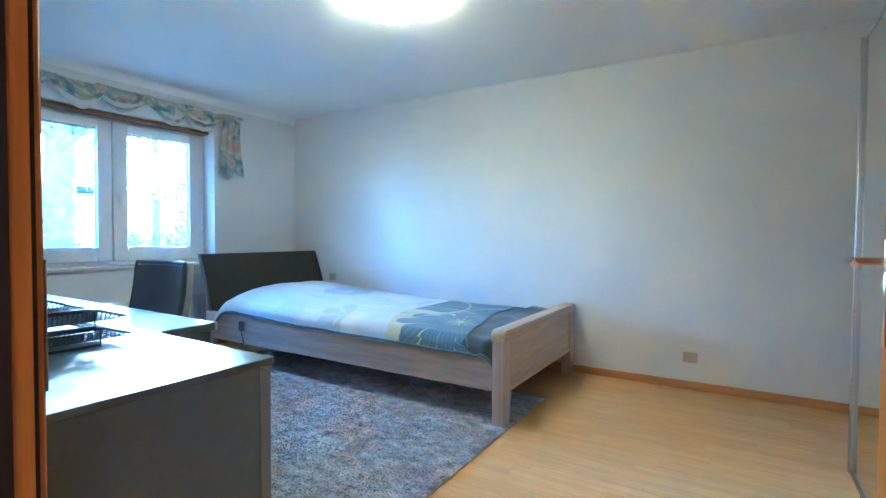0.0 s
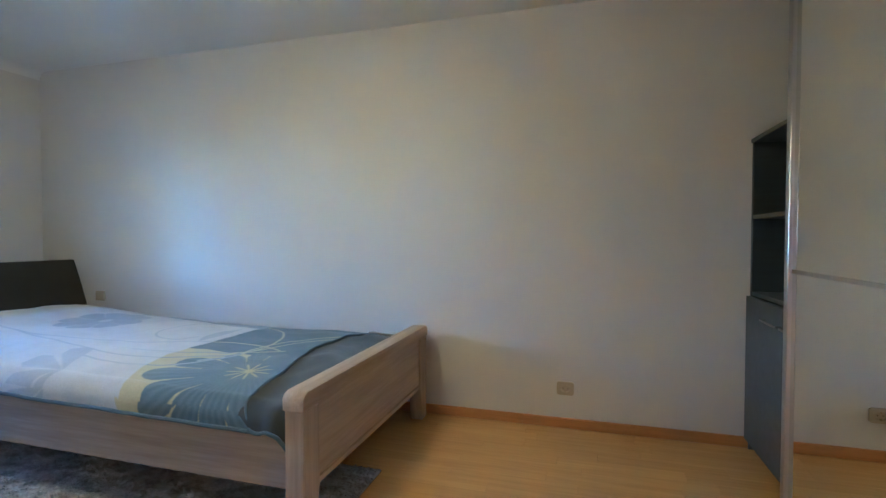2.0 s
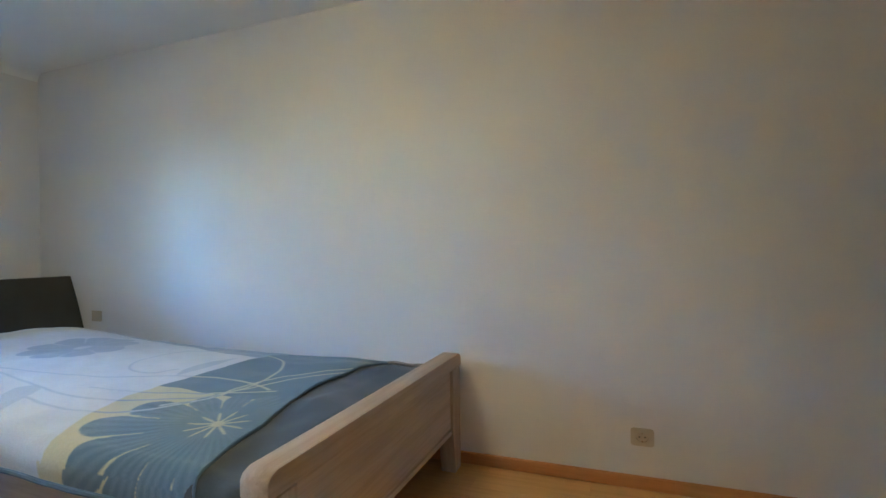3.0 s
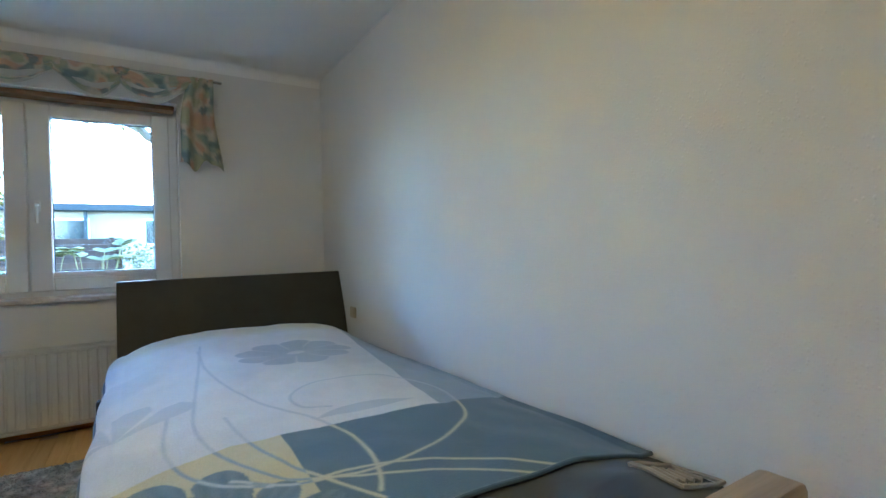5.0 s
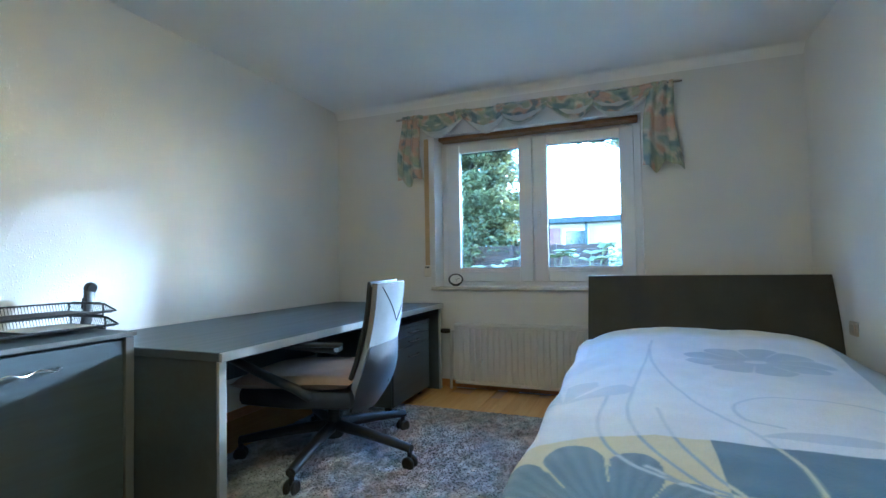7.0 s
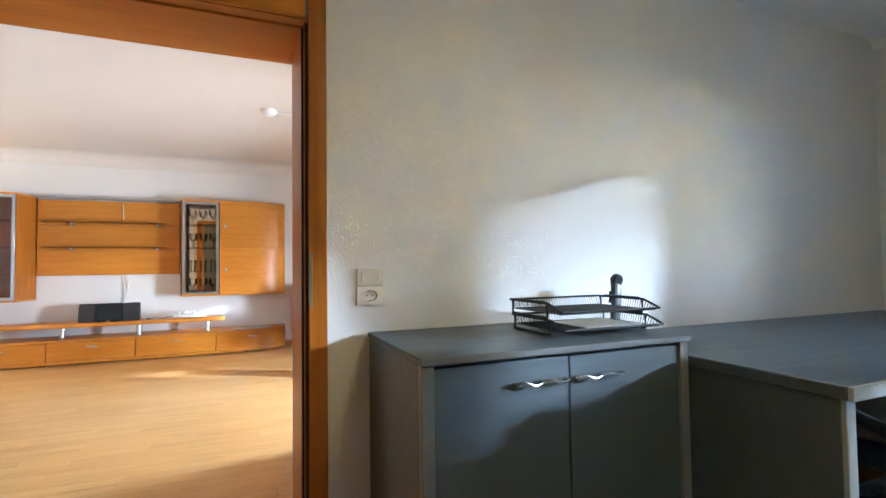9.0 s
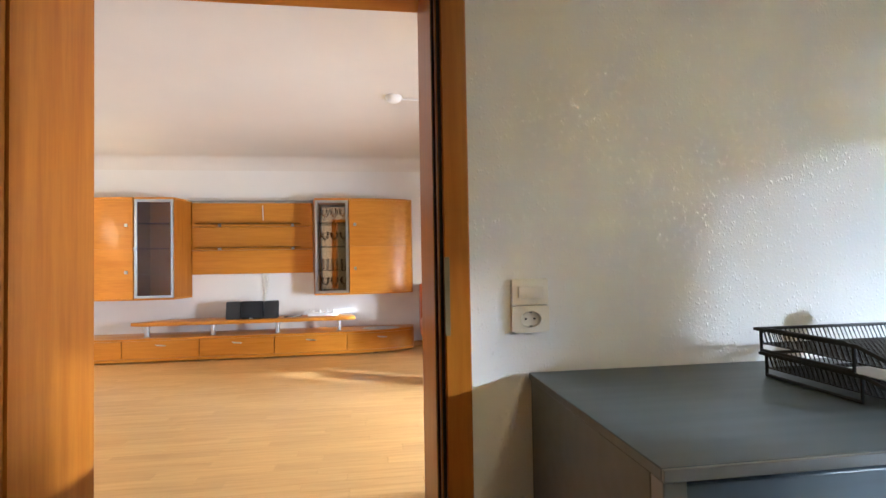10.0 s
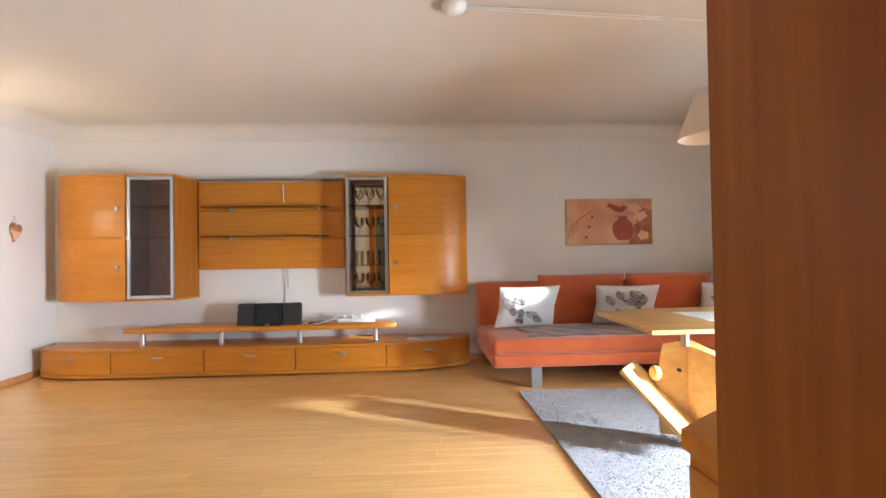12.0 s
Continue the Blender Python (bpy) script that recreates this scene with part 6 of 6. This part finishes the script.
def corner_cabinet():
    c = thing("corner_cabinet", (0, 0, 0), "beech cabinet with a slanted corner beside the doorway", "cabinet")
    plan = [(3.54, WALL_T - 0.03), (3.54, -0.97), (3.31, -1.14), (2.55, -1.14), (2.55, WALL_T - 0.03)]
    bm = bmesh.new()
    prism(bm, [(x - 0.01 if x > 3 else x + 0.01, y + 0.012 if y < -0.9 else y) for x, y in plan], 0.0, 0.722)
    part("body", bm, M_BEECH_X, c)
    bm = bmesh.new()
    prism(bm, plan, 0.7225, 0.762, "z", 0.003)
    part("top", bm, M_BEECH_X, c)
    part("door", boxes((2.57, 2.925, -1.15, -1.1285, 0.06, 0.70), bev=0.002), M_BEECH_X, c)
    part("door", boxes((2.93, 3.28, -1.15, -1.1285, 0.06, 0.70), bev=0.002), M_BEECH_X, c)
    part("drawer_front", boxes((3.5302, 3.538, -0.95, WALL_T - 0.04, 0.50, 0.70), bev=0.002), M_BEECH_Y, c)


corner_cabinet()
carpet("living_carpet", 0.95, 3.235, -3.92, -1.75, M_RUG_LIV, "grey woven carpet in front of the sofa", 0.005, 30000, 0.006)


# ---- hanging and wall lamps ----
def ceiling_rose():
    r = thing("ceiling_rose", (3.815, -2.70, LIV_CEIL), "white ceiling rose with a cable running to the pendant", "ceiling rose")
    bm = bmesh.new()
    lathe(bm, [(0, 0), (0.068, 0), (0.07, -0.012), (0.06, -0.035), (0.035, -0.05), (0, -0.052)], 24)
    part("cover", bm, M_WHITE, r, smooth=60)
    bm = bmesh.new()
    tube(bm, [(-0.05, -0.01, -0.02), (-0.4, -0.03, -0.024), (-0.8, -0.06, -0.03), (-1.2, -0.10, -0.024), (-1.50, -0.13, -0.012)], 0.004, 6)
    tube(bm, [(-0.05, 0.0, -0.014), (-0.4, -0.01, -0.018), (-0.8, -0.04, -0.02), (-1.2, -0.08, -0.018), (-1.50, -0.12, -0.01)], 0.003, 6)
    part("cable", bm, M_WHITE, r)


ceiling_rose()


def pendant():
    p = thing("pendant_lamp", (2.20, -2.92, LIV_CEIL), "cream fabric pendant lamp over the table", "pendant lamp")
    bm = bmesh.new()
    tube(bm, [(0, 0, 0), (0, 0, -0.36)], 0.004, 6)
    part("cord", bm, M_WHITE, p)
    bm = bmesh.new()
    lathe(bm, [(0.0, 0.0), (0.022, 0.0), (0.024, -0.02), (0.012, -0.03), (0, -0.03)], 12)
    part("ceiling_hook", bm, M_WHITE, p)
    bm = bmesh.new()
    lathe(bm, [(0.10, -0.40), (0.205, -0.69), (0.203, -0.692), (0.097, -0.40)], 32)
    part("shade", bm, M_SHADE, p, "cream fabric shade", smooth=60)
    bm = bmesh.new()
    for k in range(3):
        a = 2 * math.pi * k / 3
        tube(bm, [(0, 0, -0.40), (0.1 * math.cos(a), 0.1 * math.sin(a), -0.405)], 0.003, 5)
    lathe(bm, [(0, -0.36), (0.02, -0.36), (0.022, -0.44), (0, -0.44)], 12)
    part("lamp_holder", bm, M_WHITE, p)
    bm = bmesh.new()
    lathe(bm, [(0, -0.44), (0.014, -0.445), (0.03, -0.49), (0.024, -0.52), (0, -0.535)], 16)
    part("bulb", bm, M_WHITE, p, smooth=70)


pendant()


def sconce():
    s = thing("wall_lamp", (LIV_E, -4.0, 1.60), "lit glass wall lamp shaped like a wide wedge", "wall lamp")
    part("mount", boxes((-0.03, -0.001, -0.06, 0.06, -0.05, 0.05), bev=0.004), M_ALU, s)
    bm = bmesh.new()
    prism(bm, [(-0.26, 0.035), (0.26, 0.035), (0.10, -0.085), (-0.10, -0.085)], -0.13, -0.035, "x", 0.008)
    part("glass", bm, M_SCONCE, s, "lit frosted glass")


sconce()


def heart(y, z, tilt):
    h = thing("heart_ornament", (LIV_E, y, z), "small two-tone wooden heart hanging on the wall", "ornament", "hanging hearts")
    pts = []
    for i in range(26):
        a = 2 * math.pi * i / 26
        pts.append((0.0042 * 16 * math.sin(a) ** 3, 0.0062 * (13 * math.cos(a) - 5 * math.cos(2 * a) - 2 * math.cos(3 * a) - math.cos(4 * a))))
    bm = bmesh.new()
    prism(bm, pts, -0.02, -0.004, "x", 0.003)
    bm.transform(pose(0, 0, 0, tilt, 0, 0))
    part("body", bm, M_HEART, h)
    bm = bmesh.new()
    prism(bm, [(-0.055, 0.0), (0.055, 0.0), (0.0, -0.09)], -0.023, -0.0205, "x")
    bm.transform(pose(0, 0, 0, tilt, 0, 0))
    part("pale_half", bm, M_OCHRE, h, "pale lower half")
    bm = bmesh.new()
    tube(bm, [(-0.004, -0.03, 0.06), (-0.004, 0, 0.15), (-0.004, 0.03, 0.06)], 0.0018, 5)
    part("string", bm, M_STRAP, h)


heart(-4.35, 1.28, 0)
heart(-4.71, 1.40, 12)


# ---- outdoors ----
setting("ground", boxes((-400, 400, -400, 400, -0.5, -0.26)), M_GRASS, "grassy garden ground", "ground")


def leaves(name, par, mat, clumps, per, size, seed, flat=0.4):
    rnd = random.Random(seed)
    vs, fs = [], []
    for cx, cy, cz, rx, ry, rz in clumps:
        for i in range(per):
            d = Vector((rnd.gauss(0, 1), rnd.gauss(0, 1), rnd.gauss(0, 1))).normalized() * rnd.uniform(0.45, 1.05)
            p = Vector((cx + d.x * rx, cy + d.y * ry, cz + d.z * rz))
            a, b = Vector((rnd.gauss(0, 1), rnd.gauss(0, 1), rnd.gauss(0, flat))).normalized(), Vector((rnd.gauss(0, 1), rnd.gauss(0, 1), rnd.gauss(0, 1)))
            b = (b - a * b.dot(a)).normalized()
            s = size * rnd.uniform(0.6, 1.3)
            k = len(vs)
            vs += [p - a * s, p + b * s * 0.45, p + a * s, p - b * s * 0.45]
            fs.append((k, k + 1, k + 2, k + 3))
    me = bpy.data.meshes.new(name)
    me.from_pydata([tuple(v) for v in vs], [], fs)
    me.materials.append(mat)
    ob = new(name, me)
    ob.parent = par
    return tagged(ob, kind="stuff")


def conifer(x, y, h, r, seed, bare, needles, label):
    t = thing("conifer", (x, y, -0.28), label, "tree")
    rnd = random.Random(seed)
    bm = bmesh.new()
    tube(bm, [(0, 0, 0), (0.05, 0, h * 0.4), (0, 0.05, h)], [0.16, 0.11, 0.02], 10)
    part("trunk", bm, M_BARK, t)
    cl = []
    for i in range(420):
        u = rnd.random() ** 1.3
        z = bare + u * (h - bare)
        rr = r * (1 - u) ** 0.55 * rnd.uniform(0.45, 1.08)
        a = rnd.uniform(0, 6.28)
        k = rnd.uniform(0.26, 0.50)
        cl.append((rr * math.cos(a), rr * math.sin(a), z, k * 1.1, k * 1.1, k * 0.6))
    leaves("crown", t, M_LEAF, cl, needles, 0.058, seed)
    return t


conifer(-8.2, -1.25, 7.5, 1.5, 3, 1.35, 230, "dense dark green conifer in the garden")
# added light filter: needle count sets how much sky glow reaches the south wall
conifer(-9.5, 9.5, 8.0, 1.6, 8, 1.2, 26, "thin conifer added to dim the glow on the bedroom wall")


def broad_tree():
    t = thing("garden_tree", (-4.7, 3.05, -0.28), "old garden tree with a thick trunk and spreading limbs", "tree")
    bm = bmesh.new()
    tube(bm, [(0, 0, 0), (0.03, 0.02, 0.6), (0.0, 0.05, 1.4), (-0.05, 0.1, 2.3), (0.0, 0.1, 4.2)], [0.34, 0.27, 0.24, 0.22, 0.14], 14)
    part("trunk", bm, M_BARK, t)
    rnd = random.Random(21)
    tips = []
    for k in range(11):
        a = k * 2.4 + 0.4
        z = 2.75 + 0.12 * k
        ln = rnd.uniform(0.9, 1.7)
        pts = [Vector((0, 0.06, z))]
        for i in range(1, 7):
            f = i / 6
            pts.append(Vector((math.cos(a + 0.25 * f) * ln * f, math.sin(a + 0.25 * f) * ln * f, z + 0.9 * f * f + 0.35 * f + rnd.uniform(-0.07, 0.07))))
        bm = bmesh.new()
        tube(bm, pts, [0.10 * (1 - 0.85 * i / 6) for i in range(7)], 8)
        for j in (2, 3, 4, 5):
            for s in (-1, 1):
                b = a + s * rnd.uniform(0.5, 1.1)
                e = pts[j] + Vector((math.cos(b), math.sin(b), rnd.uniform(0.1, 0.6))) * rnd.uniform(0.4, 0.9)
                tube(bm, [pts[j], (pts[j] + e) / 2 + Vector((0, 0, 0.05)), e], [0.03, 0.02, 0.006], 5)
                tips.append(e)
        tips.append(pts[-1])
        part("limb", bm, M_BARK, t)
    cl = [(p.x, p.y, p.z, 0.30, 0.30, 0.22) for p in tips]
    leaves("crown", t, M_LEAF, cl, 60, 0.05, 13)
    return t


broad_tree()


# added tree whose crown thins and dapples the sun entering the bedroom window
def sun_veil_tree():
    t = thing("sun_veil_tree", (-14.0, 9.5, -0.28), "pale-leaved tree added in front of the low sun to veil it", "tree")
    rnd = random.Random(4)
    bm = bmesh.new()
    tube(bm, [(0, 0, 0), (0.05, 0.03, 2.4), (0.0, 0.05, 4.6), (0.02, 0, 7.4)], [0.16, 0.12, 0.08, 0.02], 10)
    part("trunk", bm, M_BARK, t)
    for k in range(12):
        a, z = k * 2.4, 2.9 + 0.3 * k
        bm = bmesh.new()
        tube(bm, [(0, 0, z), (0.6 * math.cos(a), 0.6 * math.sin(a), z + 0.4), (1.3 * math.cos(a), 1.3 * math.sin(a), z + 0.7)], [0.05, 0.03, 0.008], 6)
        part("limb", bm, M_BARK, t)
    cl = [(rnd.uniform(-1.2, 1.2), rnd.uniform(-2.6, 2.3), rnd.uniform(3.0, 7.4), 0.6, 0.6, 0.5) for i in range(100)]
    # gap that lets sun through to the sideboard front
    cl = [c for c in cl if not (-0.9 < c[1] < 0.5 and 4.2 < c[2] < 5.1)]
    # extra clumps that block the sun from the wall around the switch
    cl += [(rnd.uniform(-0.15, 0.15), 0.06 + 0.11 * i, 5.66 + 0.17 * (i % 3), 0.20, 0.16, 0.20) for i in range(6)]
    leaves("crown", t, M_BLOSSOM, cl, 150, 0.10, 6)


sun_veil_tree()


def fence():
    f = thing("garden_fence", (-7.2, -5.0, -0.28), "weathered brown slatted garden fence", "fence")
    for i in range(8):
        part("post", boxes((0.03, 0.11, i * 1.0, i * 1.0 + 0.08, 0.0, 1.78), bev=0.006), M_FENCE, f)
    for i in range(15):
        z = 0.08 + i * 0.112
        part("slat", boxes((0.0, 0.022, -0.05, 7.2, z, z + 0.110), bev=0.006), M_FENCE, f)


fence()


def hedge():
    h = thing("hedge", (-7.4, 5.6, -0.28), "low untrimmed garden hedge", "hedge")
    rnd = random.Random(9)
    bm = bmesh.new()
    for i in range(24):
        y = -3.4 + 0.4 * i
        tube(bm, [(0, y, 0), (rnd.uniform(-0.1, 0.1), y + rnd.uniform(-0.1, 0.1), 1.2)], [0.03, 0.012], 5)
    part("stem_row", bm, M_BARK, h)
    cl = [(rnd.uniform(-0.25, 0.25), rnd.uniform(-3.5, 6.0), rnd.uniform(0.3, 1.45), 0.32, 0.36, 0.28) for i in range(110)]
    leaves("foliage", h, M_LEAF, cl, 110, 0.045, 2)


hedge()


def leafy_plant(x, y, z, seed, n):
    p = thing("garden_plant", (x, y, -0.28), "pale leafy garden plant outside the window", "plant", "plants outside the window")
    rnd = random.Random(seed)
    for k in range(n):
        a, ln, top = rnd.uniform(0, 6.28), rnd.uniform(0.10, 0.35), z + rnd.uniform(-0.35, 0.1)
        e = Vector((ln * math.cos(a), ln * math.sin(a), top))
        bm = bmesh.new()
        tube(bm, [(0, 0, 0), e * 0.5 + Vector((0, 0, top * 0.1)), e], [0.008, 0.006, 0.004], 5)
        st = part("stem", bm, M_LEAF_LIGHT, p)
        bm = bmesh.new()
        for j in range(3):
            b = a + (j - 1) * 1.1
            w = rnd.uniform(0.05, 0.085)

            def lf(u, v, b=b, w=w, e=e):
                q = math.sin(math.pi * min(1, max(0, u)) ** 0.8) * w
                s = (v - 0.5) * 2 * q
                return e + Vector((math.cos(b) * u * w * 3 - math.sin(b) * s, math.sin(b) * u * w * 3 + math.cos(b) * s, 0.06 * math.sin(u * 2.5) - 0.3 * abs(s)))
            sheet(bm, 6, 4, lf, 0.002)
        part("leaf", bm, M_LEAF_LIGHT, st, smooth=80)


leafy_plant(-3.0, 1.55, 1.45, 1, 9)
leafy_plant(-3.1, 2.05, 1.50, 2, 10)
leafy_plant(-3.2, 0.75, 1.33, 3, 7)


def neighbour_house():
    h = thing("bungalow", (-26.0, 2.0, -0.26), "beige flat-roofed bungalow behind the garden", "house")
    part("wall", boxes((-8, 0, -16, 16, 0.0, 3.65)), M_HOUSE, h)
    part("roof", boxes((-8.6, 0.7, -16.6, 16.6, 3.65, 4.0), bev=0.02), M_ROOF, h, "dark flat roof edge")
    for y in (-9.5, -6.5, -3.2, 0.6, 4.2, 7.8):
        w = part("window", boxes((0.005, 0.06, y, y + 1.5, 1.9, 3.3), bev=0.01), M_PVC, h)
        part("pane", boxes((0.061, 0.068, y + 0.1, y + 1.4, 2.0, 3.2)), M_BLACKGLOSS, w)
    for y in (-4.1, 2.6):
        part("timber_panel", boxes((0.005, 0.05, y, y + 0.75, 1.2, 3.4), bev=0.01), M_REDFRAME, h, "red-brown timber panel")
    part("porch_post", boxes((0.35, 0.5, -1.9, -1.75, 0.0, 3.65)), M_ROOF, h)


neighbour_house()


# ---- parquet ----
def parquet():
    base = setting("parquet_floor", boxes((0.0, 0.02, 0.0, 0.02, -0.0115, -0.010)), M_JOINT, "oiled beech strip parquet", "floor")
    L, W, gap = 0.62, 0.092, 0.0007
    rnd = random.Random(11)
    me = bpy.data.meshes.new("strip")
    c = 0.0006
    hx, hy = (L - gap) / 2, (W - gap) / 2
    v = [(-hx, -hy, -0.0115), (hx, -hy, -0.0115), (hx, hy, -0.0115), (-hx, hy, -0.0115), (-hx, -hy, -c), (hx, -hy, -c), (hx, hy, -c), (-hx, hy, -c),
         (-hx + c, -hy + c, 0), (hx - c, -hy + c, 0), (hx - c, hy - c, 0), (-hx + c, hy - c, 0)]
    f = [(8, 9, 10, 11), (0, 1, 5, 4), (1, 2, 6, 5), (2, 3, 7, 6), (3, 0, 4, 7), (4, 5, 9, 8), (5, 6, 10, 9), (6, 7, 11, 10), (7, 4, 8, 11)]
    me.from_pydata(v, [], f)
    me.materials.append(M_PARQ)
    vs, fs, single_count = [], [], 0
    row = 0
    y = LIV_S
    while y < BED_WALL:
        x = -0.3 + rnd.uniform(0, L)
        while x < 8.0:
            cx, cy = x + L / 2, y + W / 2
            inside = (cy > -0.45 and -0.2 < x and x < EAST + 0.2) or (cy < 0.0 and x > LIV_W - 0.4)
            if inside:
                near = (3.3 < cx < 5.6 and -3.6 < cy < -0.3) or (3.5 < cx < 5.0 and 1.6 < cy < 3.2)
                if near and single_count < 298:
                    ob = new("floor_strip", me)
                    ob.location = (cx, cy, rnd.uniform(-0.0004, 0.0))
                    ob.parent = base
                    single_count += 1
                else:
                    k, dz = len(vs), rnd.uniform(-0.0004, 0)
                    vs += [(a + cx, b + cy, z + dz) for a, b, z in v]
                    fs += [tuple(i + k for i in q) for q in f]
            x += L
        y += W
        row += 1
    far = bpy.data.meshes.new("floor_strips")
    far.from_pydata(vs, [], fs)
    far.materials.append(M_PARQ)
    ob = new("floor_strips", far)
    ob.parent = base
    tagged(ob, kind="stuff")


parquet()
